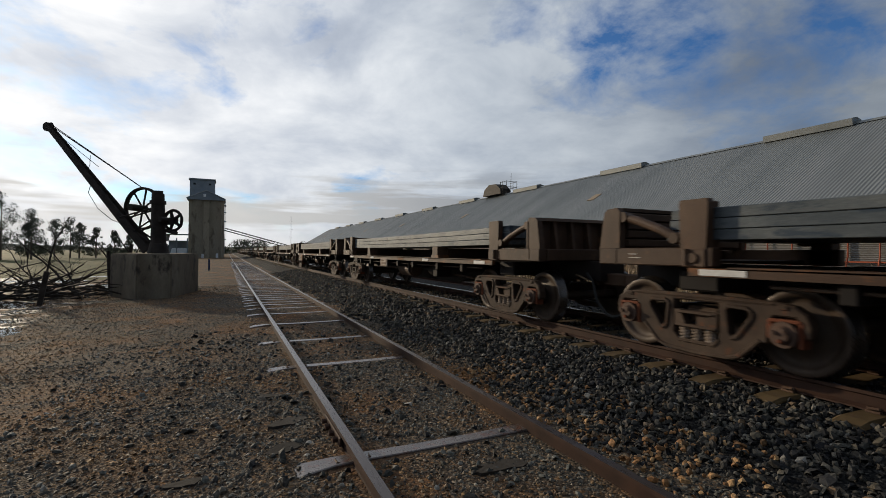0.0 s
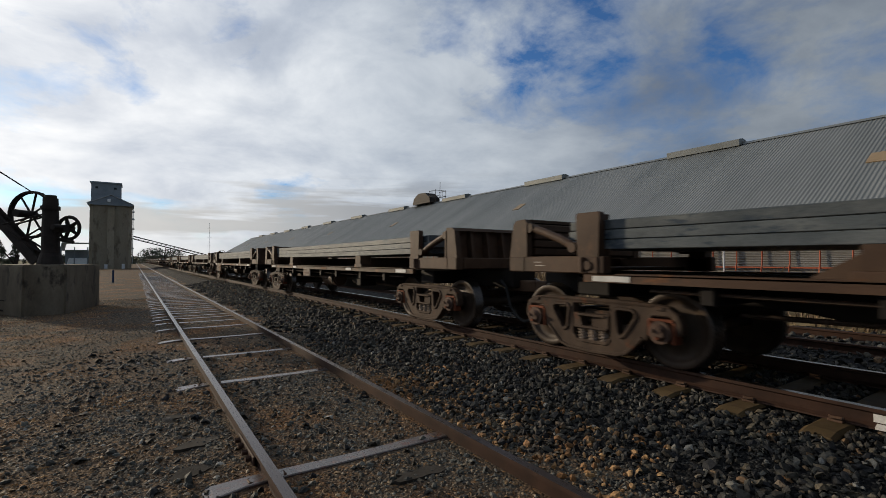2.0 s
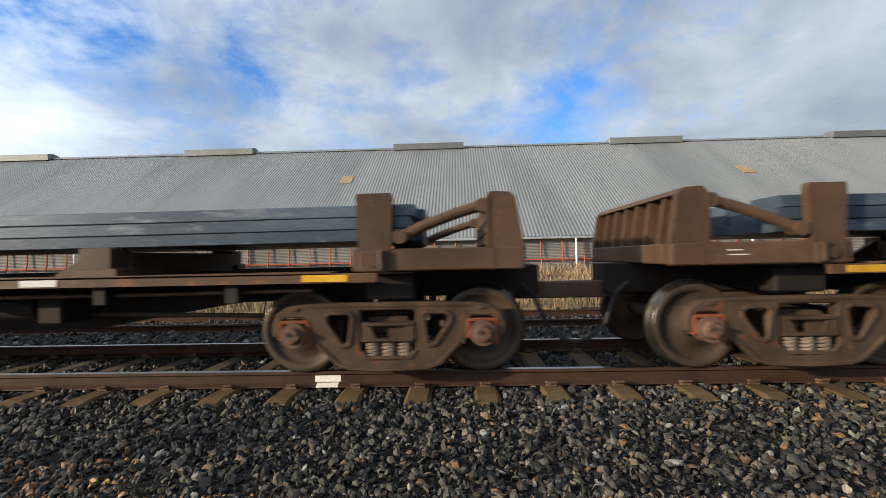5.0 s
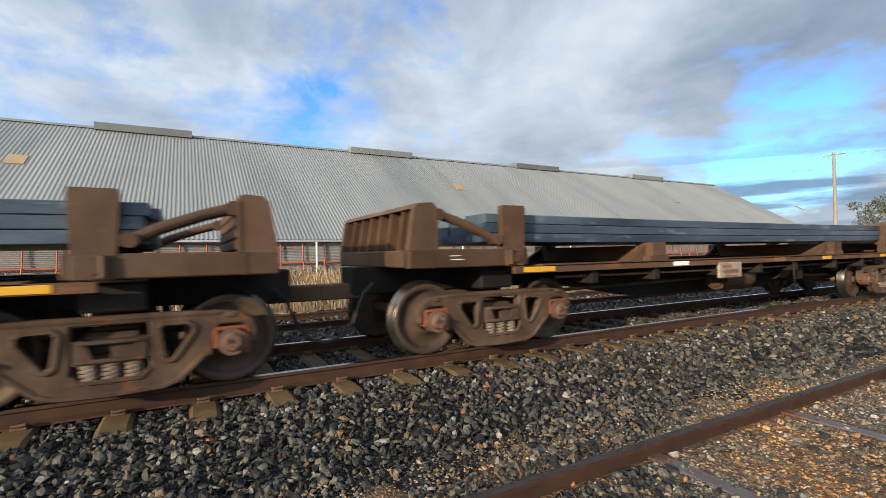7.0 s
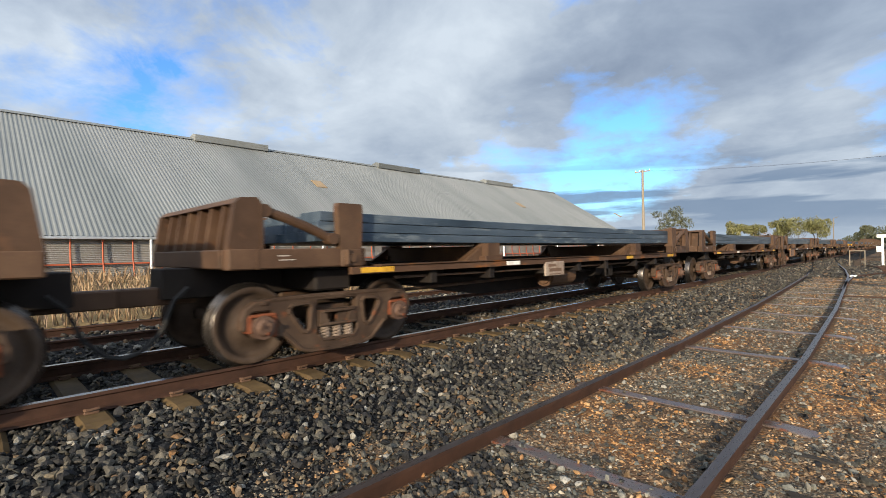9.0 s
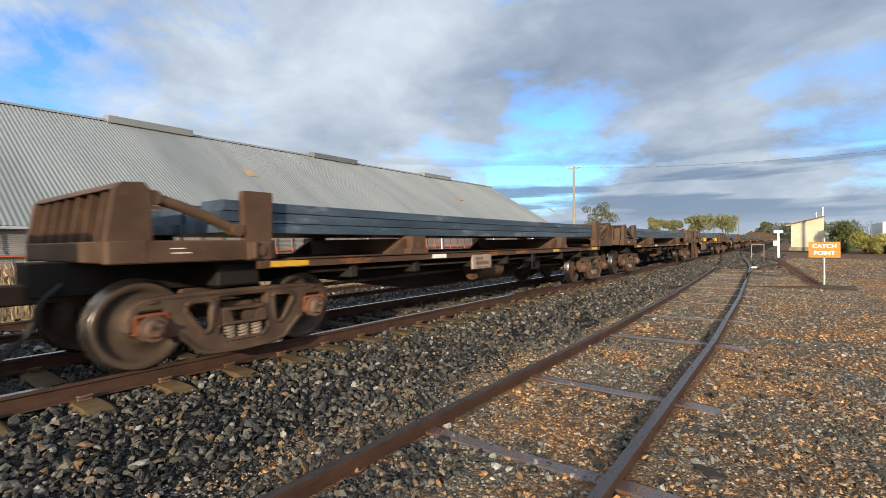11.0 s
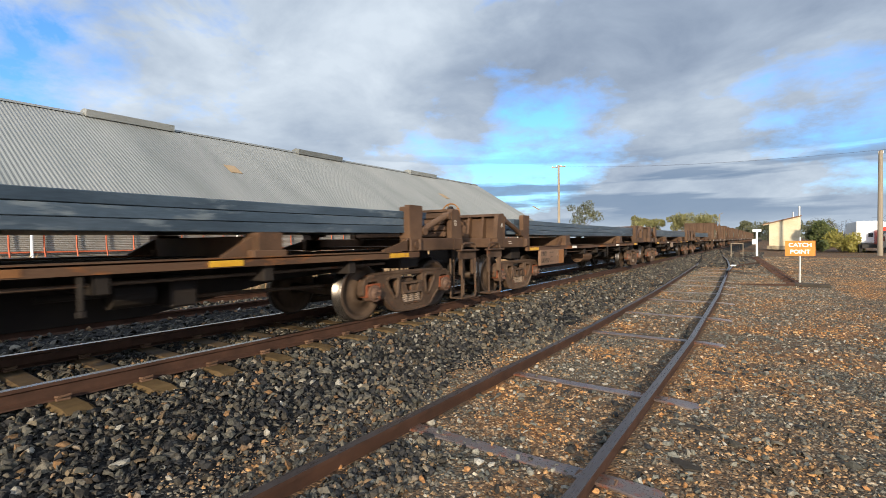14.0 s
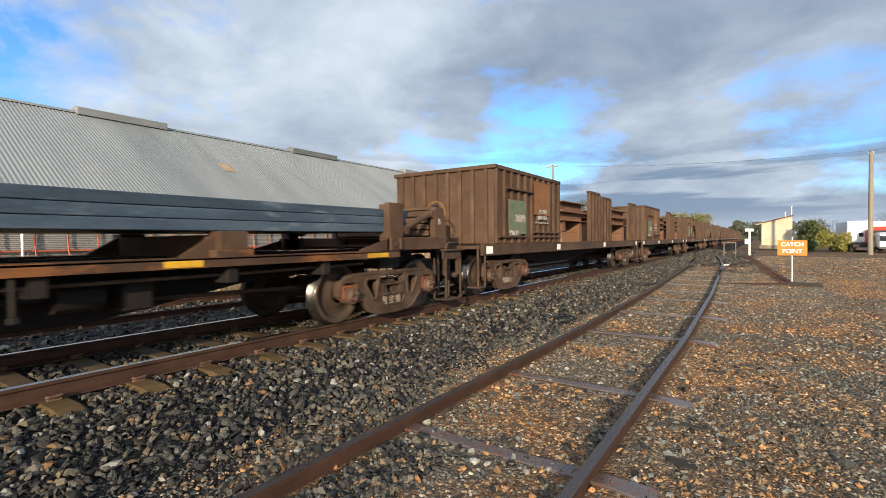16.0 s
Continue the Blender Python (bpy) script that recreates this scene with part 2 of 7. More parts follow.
M["roof"] = surface("galvanised_roof", [(0.3, (0.144, 0.153, 0.149)), (0.5, (0.183, 0.191, 0.185)), (0.7, (0.211, 0.216, 0.208))], 0.35, 0.5, 0.3, 14, 0.05, stretch=(0.198, 1.108, 0.198), spread=0.08)
M["wall_sheet"] = surface("wall_cladding", [(0.3, (0.150, 0.146, 0.139)), (0.7, (0.255, 0.247, 0.232))], 0.7, 0.6, 0.2, 16, 0.08)
M["red_steel"] = surface("red_primer_steel", [(0.3, (0.272, 0.060, 0.028)), (0.7, (0.368, 0.096, 0.048))], 3, 0.65)
M["skylight"] = surface("tan_skylight", [(0.3, (0.232, 0.160, 0.088)), (0.7, (0.296, 0.216, 0.128))], 1.5, 0.5)
M["concrete"] = surface("stained_concrete", [(0.3, (0.085, 0.070, 0.050)), (0.5, (0.150, 0.124, 0.088)), (0.7, (0.220, 0.188, 0.140))], 0.9, 0.85, 0, 18, 0.3, stretch=(1, 1, 0.5), wear=((0.060, 0.050, 0.040), 0.35))
M["silo"] = surface("silo_concrete", [(0.3, (0.240, 0.200, 0.144)), (0.5, (0.304, 0.260, 0.192)), (0.7, (0.336, 0.296, 0.232))], 0.22, 0.9, 0, 6, 0.2, stretch=(1, 1, 0.5), wear=((0.152, 0.124, 0.092), 0.3))
M["tin"] = surface("blue_grey_tin", [(0.3, (0.168, 0.200, 0.232)), (0.7, (0.264, 0.296, 0.320))], 0.5, 0.5, 0.3, 10, 0.05)
M["iron"] = surface("old_black_iron", [(0.3, (0.015, 0.013, 0.011)), (0.7, (0.042, 0.032, 0.027))], 3, 0.7, 0.2, 50, 0.2)
M["branch"] = surface("dead_wood", [(0.3, (0.022, 0.018, 0.014)), (0.7, (0.049, 0.041, 0.033))], 4, 0.9, 0, 40, 0.3)
M["post_wood"] = surface("grey_timber", [(0.3, (0.160, 0.136, 0.104)), (0.7, (0.248, 0.216, 0.172))], 2, 0.85, 0, 30, 0.25, stretch=(1, 1, 0.12))
M["cream"] = surface("cream_wall", [(0.3, (0.418, 0.362, 0.247)), (0.7, (0.468, 0.422, 0.314))], 0.9, 0.7, 0, 12, 0.06, wear=((0.366, 0.277, 0.202), 0.1))
M["sign"] = surface("orange_sign", [(0.3, (0.400, 0.112, 0.012)), (0.7, (0.450, 0.138, 0.018))], 2, 0.4, 0, 40, 0.02)
M["sign_white"] = surface("white_lettering", [(0.3, (0.78, 0.77, 0.74)), (0.7, (0.84, 0.83, 0.8))], 3, 0.4)
M["galv"] = surface("galvanised_steel", [(0.3, (0.40, 0.41, 0.41)), (0.7, (0.52, 0.53, 0.53))], 4, 0.4, 0.7, 40, 0.04)
M["truck_white"] = surface("white_truck_body", [(0.3, (0.70, 0.71, 0.73)), (0.7, (0.78, 0.79, 0.8))], 0.8, 0.35, 0, 20, 0.02)
M["truck_red"] = surface("red_truck_paint", [(0.3, (0.42, 0.03, 0.02)), (0.7, (0.52, 0.05, 0.03))], 1, 0.3, 0, 20, 0.02)
M["chrome"] = surface("chrome", [(0.3, (0.6, 0.6, 0.6)), (0.7, (0.75, 0.75, 0.75))], 3, 0.18, 1.0, 30, 0.02)
M["glass"] = surface("dark_window", [(0.3, (0.02, 0.025, 0.03)), (0.7, (0.035, 0.04, 0.045))], 1, 0.08, 0, 20, 0.0)
M["rubber"] = surface("black_rubber", [(0.3, (0.015, 0.015, 0.015)), (0.7, (0.035, 0.034, 0.033))], 4, 0.8)
M["bark"] = surface("bark", [(0.3, (0.072, 0.056, 0.044)), (0.7, (0.136, 0.112, 0.088))], 3, 0.9, 0, 30, 0.4)


def leaf_material(name, dark, light):
    m = bpy.data.materials.new(name)
    m.use_nodes = True
    g = Tree(m.node_tree)
    geo = g.add("ShaderNodeNewGeometry")
    col = g.ramp(geo.outputs["Random Per Island"], [(0.0, dark), (1.0, light)])
    b = g.add("ShaderNodeBsdfPrincipled", Roughness=0.65)
    g.link(col, b.inputs["Base Color"])
    out = g.add("ShaderNodeOutputMaterial")
    g.link(b.outputs[0], out.inputs[0])
    return m


M["gum"] = leaf_material("gum_leaves", (0.036, 0.044, 0.020), (0.096, 0.100, 0.048))
M["olive"] = leaf_material("sunlit_gum_leaves", (0.080, 0.084, 0.024), (0.168, 0.160, 0.060))
M["shrub"] = leaf_material("shrub_leaves", (0.025, 0.042, 0.010), (0.084, 0.099, 0.022))
M["yellow_shrub"] = leaf_material("yellow_shrub_leaves", (0.120, 0.114, 0.018), (0.204, 0.180, 0.036))
M["dark_tree"] = leaf_material("dark_pine_leaves", (0.022, 0.031, 0.019), (0.060, 0.078, 0.042))
M["dry_grass"] = leaf_material("dry_grass_blades", (0.130, 0.080, 0.045), (0.250, 0.170, 0.090))
M["bare"] = leaf_material("bare_twigs", (0.112, 0.072, 0.060), (0.192, 0.132, 0.104))


def stone_material(name, stops, patch=None):
    """Stones, each of one colour; patch: the colours where another soil comes through."""
    m = bpy.data.materials.new(name)
    m.use_nodes = True
    g = Tree(m.node_tree)
    geo, tc = g.add("ShaderNodeNewGeometry"), g.add("ShaderNodeTexCoord")
    col = g.ramp(geo.outputs["Random Per Island"], stops)
    if patch:
        soil = g.ramp(g.noise(tc.outputs["Object"], 0.75, 6, 0.62), [(0.44, 0.0), (0.60, 1.0)])
        col = g.mix(soil, col, g.ramp(geo.outputs["Random Per Island"], patch))
    n = g.noise(tc.outputs["Object"], 60, 4, 0.65)
    grey = g.ramp(n, [(0.3, 0.55), (0.7, 1.35)])
    b = g.add("ShaderNodeBsdfPrincipled", Roughness=0.7)
    b.inputs["Specular IOR Level"].default_value = 0.25
    g.link(g.mix(1.0, col, grey, "MULTIPLY"), b.inputs["Base Color"])
    bp = g.add("ShaderNodeBump", Strength=0.5, Distance=0.008)
    g.link(n, bp.inputs["Height"])
    g.link(bp.outputs[0], b.inputs["Normal"])
    out = g.add("ShaderNodeOutputMaterial")
    g.link(b.outputs[0], out.inputs[0])
    return m


M["ballast"] = stone_material("ballast_stone", [(0.0, (0.008, 0.008, 0.009)), (0.2, (0.018, 0.018, 0.019)), (0.35, (0.028, 0.024, 0.018)), (0.5, (0.038, 0.039, 0.034)), (0.65, (0.056, 0.050, 0.041)), (0.78, (0.074, 0.070, 0.059)), (0.88, (0.105, 0.086, 0.058)), (0.94, (0.130, 0.070, 0.030)), (0.97, (0.135, 0.128, 0.108)), (1.0, (0.250, 0.235, 0.205))])
M["gravel"] = stone_material("rust_gravel", [(0.0, (0.018, 0.018, 0.016)), (0.3, (0.052, 0.051, 0.044)), (0.6, (0.105, 0.101, 0.085)), (0.82, (0.160, 0.142, 0.106)), (0.93, (0.220, 0.135, 0.060)), (1.0, (0.330, 0.300, 0.240))],
    [(0.0, (0.030, 0.020, 0.013)), (0.25, (0.090, 0.068, 0.046)), (0.5, (0.165, 0.105, 0.054)), (0.8, (0.320, 0.160, 0.054)), (0.93, (0.400, 0.215, 0.085)), (1.0, (0.430, 0.340, 0.225))])
M["grey_stone"] = stone_material("grey_green_stone", [(0.0, (0.030, 0.031, 0.028)), (0.5, (0.082, 0.084, 0.072)), (0.85, (0.150, 0.146, 0.124)), (1.0, (0.290, 0.275, 0.240))])


# ---- mesh helpers ----
def part(name, bm, material, parent=None, label="", at=None, smooth=False):
    """Link a bmesh as one mesh object under a thing or a part."""
    me = bpy.data.meshes.new(name)
    if smooth:
        for f in bm.faces:
            f.smooth = True
    bm.to_mesh(me)
    bm.free()
    me.materials.append(material)
    ob = new(name, me)
    if parent:
        ob.parent = parent
    if at:
        ob.location = at
    if label:
        ob["label"] = label
    return ob


def share(name, ob, parent, at, turn=(0, 0, 0)):
    """Another object on the mesh of ob."""
    o = new(name, ob.data)
    o.parent, o.location, o.rotation_euler = parent, at, turn
    return o


def thing(name, label, category, at=(0, 0, 0), group="", kind=""):
    e = new(name)
    e.empty_display_size = 0.2
    e.location = at
    return tagged(e, label, category, group, kind)


def box(bm, x0, x1, y0, y1, z0, z1, bevel=0.0):
    m = Matrix.Translation(((x0 + x1) / 2, (y0 + y1) / 2, (z0 + z1) / 2)) @ Matrix.Diagonal((abs(x1 - x0), abs(y1 - y0), abs(z1 - z0), 1))
    r = bmesh.ops.create_cube(bm, size=1, matrix=m)
    if bevel:
        edges = {e for v in r["verts"] for e in v.link_edges}
        bmesh.ops.bevel(bm, geom=list(edges), offset=bevel, segments=1, affect="EDGES")
    return bm


def tube(bm, p0, p1, r, seg=10, r1=None):
    a, b = Vector(p0), Vector(p1)
    d = b - a
    m = Matrix.Translation((a + b) / 2) @ d.to_track_quat("Z", "Y").to_matrix().to_4x4()
    bmesh.ops.create_cone(bm, cap_ends=True, segments=seg, radius1=r, radius2=r if r1 is None else r1, depth=d.length, matrix=m)
    return bm


def pipe(bm, pts, r, seg=7):
    for a, b in zip(pts, pts[1:]):
        tube(bm, a, b, r, seg)
    return bm


def prism(bm, pts, axis, a, b):
    """A polygon pts in the plane across axis, pulled from a to b."""
    def put(u, v, w):
        return {"x": (w, u, v), "y": (u, w, v), "z": (u, v, w)}[axis]
    lo = [bm.verts.new(put(u, v, a)) for u, v in pts]
    hi = [bm.verts.new(put(u, v, b)) for u, v in pts]
    faces = [bm.faces.new(lo), bm.faces.new(hi)]
    n = len(pts)
    for i in range(n):
        faces.append(bm.faces.new((lo[i], lo[(i + 1) % n], hi[(i + 1) % n], hi[i])))
    bmesh.ops.recalc_face_normals(bm, faces=faces)
    return bm


def ring_prism(bm, outer, holes, axis, a, b):
    """A plate with holes: outer outline and hole outlines, filled and pulled."""
    def put(u, v, w):
        return {"x": (w, u, v), "y": (u, w, v), "z": (u, v, w)}[axis]
    edges = []
    for loop in [outer] + holes:
        vs = [bm.verts.new(put(u, v, a)) for u, v in loop]
        edges += [bm.edges.new((vs[i], vs[(i + 1) % len(vs)])) for i in range(len(vs))]
    res = bmesh.ops.triangle_fill(bm, use_beauty=True, use_dissolve=False, edges=edges)
    faces = [f for f in res["geom"] if isinstance(f, bmesh.types.BMFace)]
    ext = bmesh.ops.extrude_face_region(bm, geom=faces)
    vs = [v for v in ext["geom"] if isinstance(v, bmesh.types.BMVert)]
    d = {"x": (b - a, 0, 0), "y": (0, b - a, 0), "z": (0, 0, b - a)}[axis]
    bmesh.ops.translate(bm, verts=vs, vec=d)
    bmesh.ops.recalc_face_normals(bm, faces=bm.faces[:])
    return bm


def lathe(bm, profile, axis_x0=0.0, seg=28):
    """Turn a profile of (x, radius) round the x axis."""
    rings = []
    for x, r in profile:
        rings.append([bm.verts.new((x + axis_x0, r * math.cos(2 * math.pi * i / seg), r * math.sin(2 * math.pi * i / seg))) for i in range(seg)])
    for p, q in zip(rings, rings[1:]):
        for i in range(seg):
            bm.faces.new((p[i], p[(i + 1) % seg], q[(i + 1) % seg], q[i]))
    return bm


def new_bm():
    return bmesh.new()


def mesh_object(name, verts, faces, materials, index=None, parent=None):
    me = bpy.data.meshes.new(name)
    me.from_pydata(verts, [], faces)
    for m in materials:
        me.materials.append(m)
    if index is not None:
        me.polygons.foreach_set("material_index", index)
    me.update()
    ob = new(name, me)
    if parent:
        ob.parent = parent
    return ob


# ---- ground ----
PROFILE = [(-3000, -0.3), (-60, -0.28), (-12, -0.22), (-3, -0.17), (-0.4, -0.135), (0, -0.118), (1.5, -0.118), (1.95, -0.11), (2.5, 0.0), (3.0, 0.125), (3.5, 0.15), (5.7, 0.15), (6.3, 0.11), (7.2, 0.03), (7.6, 0.06), (9.9, 0.06), (10.6, 0.02), (12.0, 0.22), (15.0, 0.42), (19.0, 0.52), (60, 0.5), (3000, 0.3)]


def ground_z(x):
    for (xa, za), (xb, zb) in zip(PROFILE, PROFILE[1:]):
        if xa <= x <= xb:
            return za + (zb - za) * (x - xa) / (xb - xa)
    return -0.3


def siding_shift(y):
    """Sideways run of the siding towards the main line."""
    pts = [(-400, 4.4), (-69, 4.3), (-50, 2.6), (-37, 1.3), (-30, 0.78), (-21.6, 0.40), (-15, 0.14), (-9, 0.0), (400, 0.0)]
    for (ya, a), (yb, b) in zip(pts, pts[1:]):
        if ya <= y <= yb:
            return a + (b - a) * (y - ya) / (yb - ya)
    return 0.0


def ground_material():
    m = bpy.data.materials.new("yard_ground")
    m.use_nodes = True
    g = Tree(m.node_tree)
    tc = g.add("ShaderNodeTexCoord")
    P = tc.outputs["Object"]
    sep = g.add("ShaderNodeSeparateXYZ")
    g.link(P, sep.inputs[0])
    wob = g.noise(P, 1.3, 5, 0.6)
    x = g.math("ADD", sep.outputs[0], g.math("MULTIPLY", g.math("SUBTRACT", wob, 0.5), 1.2))
    # stones
    vor = g.add("ShaderNodeTexVoronoi", Scale=48.0)
    g.link(P, vor.inputs["Vector"])
    cell = g.add("ShaderNodeSeparateColor")
    g.link(vor.outputs["Color"], cell.inputs[0])
    dirt = g.ramp(g.noise(P, 0.45, 8, 0.62), [(0.3, (0.055, 0.033, 0.020)), (0.44, (0.105, 0.057, 0.029)), (0.56, (0.211, 0.087, 0.030)), (0.72, (0.242, 0.129, 0.056))])
    speck = g.ramp(cell.outputs[0], [(0.0, (0.023, 0.019, 0.015)), (0.5, (0.086, 0.061, 0.043)), (0.8, (0.156, 0.109, 0.070)), (0.93, (0.257, 0.125, 0.043)), (1.0, (0.296, 0.250, 0.187))])
    soil = g.ramp(g.noise(P, 0.75, 6, 0.62), [(0.44, 0.0), (0.60, 1.0)])
    dirt = g.mix(soil, g.ramp(g.noise(P, 1.1, 8, 0.65), [(0.3, (0.042, 0.036, 0.028)), (0.7, (0.100, 0.082, 0.060))]), dirt)
    dirt = g.mix(0.5, dirt, speck)
    # ballast bed, near black: the shade in the gaps between stones is painted in
    shaded_rock = g.ramp(cell.outputs[1], [(0.0, (0.004, 0.004, 0.005)), (0.6, (0.012, 0.012, 0.012)), (0.9, (0.035, 0.033, 0.030)), (1.0, (0.09, 0.085, 0.075))])
    grass = g.ramp(g.noise(P, 2.2, 9, 0.7), [(0.3, (0.125, 0.086, 0.043)), (0.5, (0.226, 0.160, 0.078)), (0.7, (0.312, 0.234, 0.133))])
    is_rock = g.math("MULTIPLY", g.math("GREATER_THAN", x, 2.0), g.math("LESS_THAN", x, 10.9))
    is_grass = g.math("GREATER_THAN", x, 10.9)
    col = g.mix(is_rock, dirt, shaded_rock)
    col = g.mix(is_grass, col, grass)
    # far paddocks are green-brown
    far = g.math("MAXIMUM", g.math("GREATER_THAN", g.math("ABSOLUTE", x), 75.0), g.math("MULTIPLY", g.math("LESS_THAN", x, -6.5), g.math("GREATER_THAN", g.math("ADD", sep.outputs[1], g.math("MULTIPLY", wob, 30.0)), 44.0)))
    col = g.mix(far, col, g.ramp(g.noise(P, 0.02, 6, 0.6), [(0.35, (0.055, 0.066, 0.023)), (0.6, (0.109, 0.098, 0.043))]))
    # damp puddled patches beside the crane
    wet = g.ramp(g.noise(P, 0.23, 5, 0.6), [(0.52, 0.0), (0.57, 1.0)])
    wet = g.math("MULTIPLY", wet, g.math("MULTIPLY", g.math("LESS_THAN", x, -4.5), g.math("MULTIPLY", g.math("GREATER_THAN", sep.outputs[1], 7.0), g.math("LESS_THAN", sep.outputs[1], 34.0))))
    b = g.add("ShaderNodeBsdfPrincipled")
    g.link(g.math("ADD", 0.08, g.math("MULTIPLY", wet, 0.45)), b.inputs["Specular IOR Level"])
    g.link(g.mix(g.math("MULTIPLY", wet, 0.5), col, (0.047, 0.039, 0.033)), b.inputs["Base Color"])
    g.link(g.math("SUBTRACT", 0.85, g.math("MULTIPLY", wet, 0.72)), b.inputs["Roughness"])
    bp = g.add("ShaderNodeBump", Strength=0.8, Distance=0.012)
    g.link(g.math("SUBTRACT", 0.8, g.math("MULTIPLY", wet, 0.72)), bp.inputs["Strength"])
    h = g.math("SUBTRACT", 1.0, vor.outputs["Distance"])
    g.link(g.math("ADD", h, g.noise(P, 9, 5, 0.6)), bp.inputs["Height"])
    g.link(bp.outputs[0], b.inputs["Normal"])
    out = g.add("ShaderNodeOutputMaterial")
    g.link(b.outputs[0], out.inputs[0])
    return m


def make_ground():
    xs = sorted({p[0] for p in PROFILE} | {-30, -20, -8, -6, -5, -4, -2, -1, -0.5, 0.5, 1, 1.7, 2.2, 2.75, 3.2, 4.1, 4.6, 5.1, 6.7, 8.2, 9, 11.2, 13, 14, 16, 17.5, 25, 40, 100, 300, 1000, -100, -300, -1000})
    ys = [-3000, -1500, -700, -300, -150, -100] + list(range(-80, -12, 4)) + [y * 0.5 for y in range(-24, 33)] + list(range(18, 81, 4)) + [100, 150, 300, 700, 1500, 3000]
    verts = []
    for y in ys:
        for x in xs:
            amp = 0.0 if abs(x) > 60 else (0.002 if -14 < x < 11 and -50 < y < 26 else 0.025)
            verts.append((x, y, ground_z(x) + amp * noise.noise(Vector((x * 0.9, y * 0.9, 0.3))) + 0.2 * amp * noise.noise(Vector((x * 3, y * 3, 7)))))
    w = len(xs)
    faces = [(j * w + i, j * w + i + 1, (j + 1) * w + i + 1, (j + 1) * w + i) for j in range(len(ys) - 1) for i in range(w - 1)]
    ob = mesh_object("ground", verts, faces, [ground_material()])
    tagged(ob, "brown gravel yard with dark ballast and dry grass", "ground", kind="structure")


make_ground()


# ---- rails ----
RAIL = [(-0.035, 0.0), (0.035, 0.0), (0.036, -0.028), (0.012, -0.042), (0.009, -0.115), (0.062, -0.135), (0.064, -0.148), (-0.064, -0.148), (-0.062, -0.135), (-0.009, -0.115), (-0.012, -0.042), (-0.036, -0.028)]


def rail(name, path, z, top, label, parent=None):
    verts, faces, index = [], [], []
    n = len(RAIL)
    for x, y in path:
        verts += [(x + u, y, z + v) for u, v in RAIL]
    for j in range(len(path) - 1):
        for i in range(n):
            a, b = j * n + i, j * n + (i + 1) % n
            faces.append((a, b, b + n, a + n))
            index.append(1 if i == 0 else 0)
    faces += [tuple(range(n)), tuple(range((len(path) - 1) * n, len(path) * n))]
    index += [0, 0]
    ob = mesh_object(name, verts, faces, [M["rail_side"], top], index, parent)
    if label:
        ob["label"] = label
    return ob


MAIN_X, MAIN_Z = 3.848, 0.325
YS = [400, 200, 100, 60, 30, 15, 0, -9] + [-9 - 3 * i for i in range(1, 21)] + [-80, -120, -250, -500]
main_track = thing("main_track", "main line rails on tan steel sleepers in ballast", "railway track", kind="structure")
rail("rail", [(MAIN_X, y) for y in YS], MAIN_Z, M["rail_top"], "polished running rail", main_track)
rail("rail", [(MAIN_X + 1.505, y) for y in YS], MAIN_Z, M["rail_top"], "polished running rail", main_track)
siding = thing("siding_track", "rusty siding rails with steel sleepers half buried in gravel", "railway track", kind="structure")
rail("rail", [(siding_shift(y), y) for y in YS if y > -70], 0.0, M["dull_top"], "worn siding rail", siding)
rail("rail", [(siding_shift(y) + 1.505, y) for y in YS if y > -58], 0.0, M["dull_top"], "worn siding rail", siding)
back_track = thing("back_track", "unused rusty rails beside the grass bank", "railway track", kind="structure")
for x in (8.05, 9.555):
    rail("rail", [(x, 400), (x, 0), (x, -300)], 0.2, M["rail_side"], "", back_track)


SIDING_SLEEPERS = [2.42, 5.45, 7.32, 9.2, 11.0] + [12.2 + 0.75 * i for i in range(76)] + [-4.45, -6.35, -9.23, -11.7, -14.3, -16.4, -18.5, -20.6, -23, -25.5, -28, -31, -34, -38, -42]


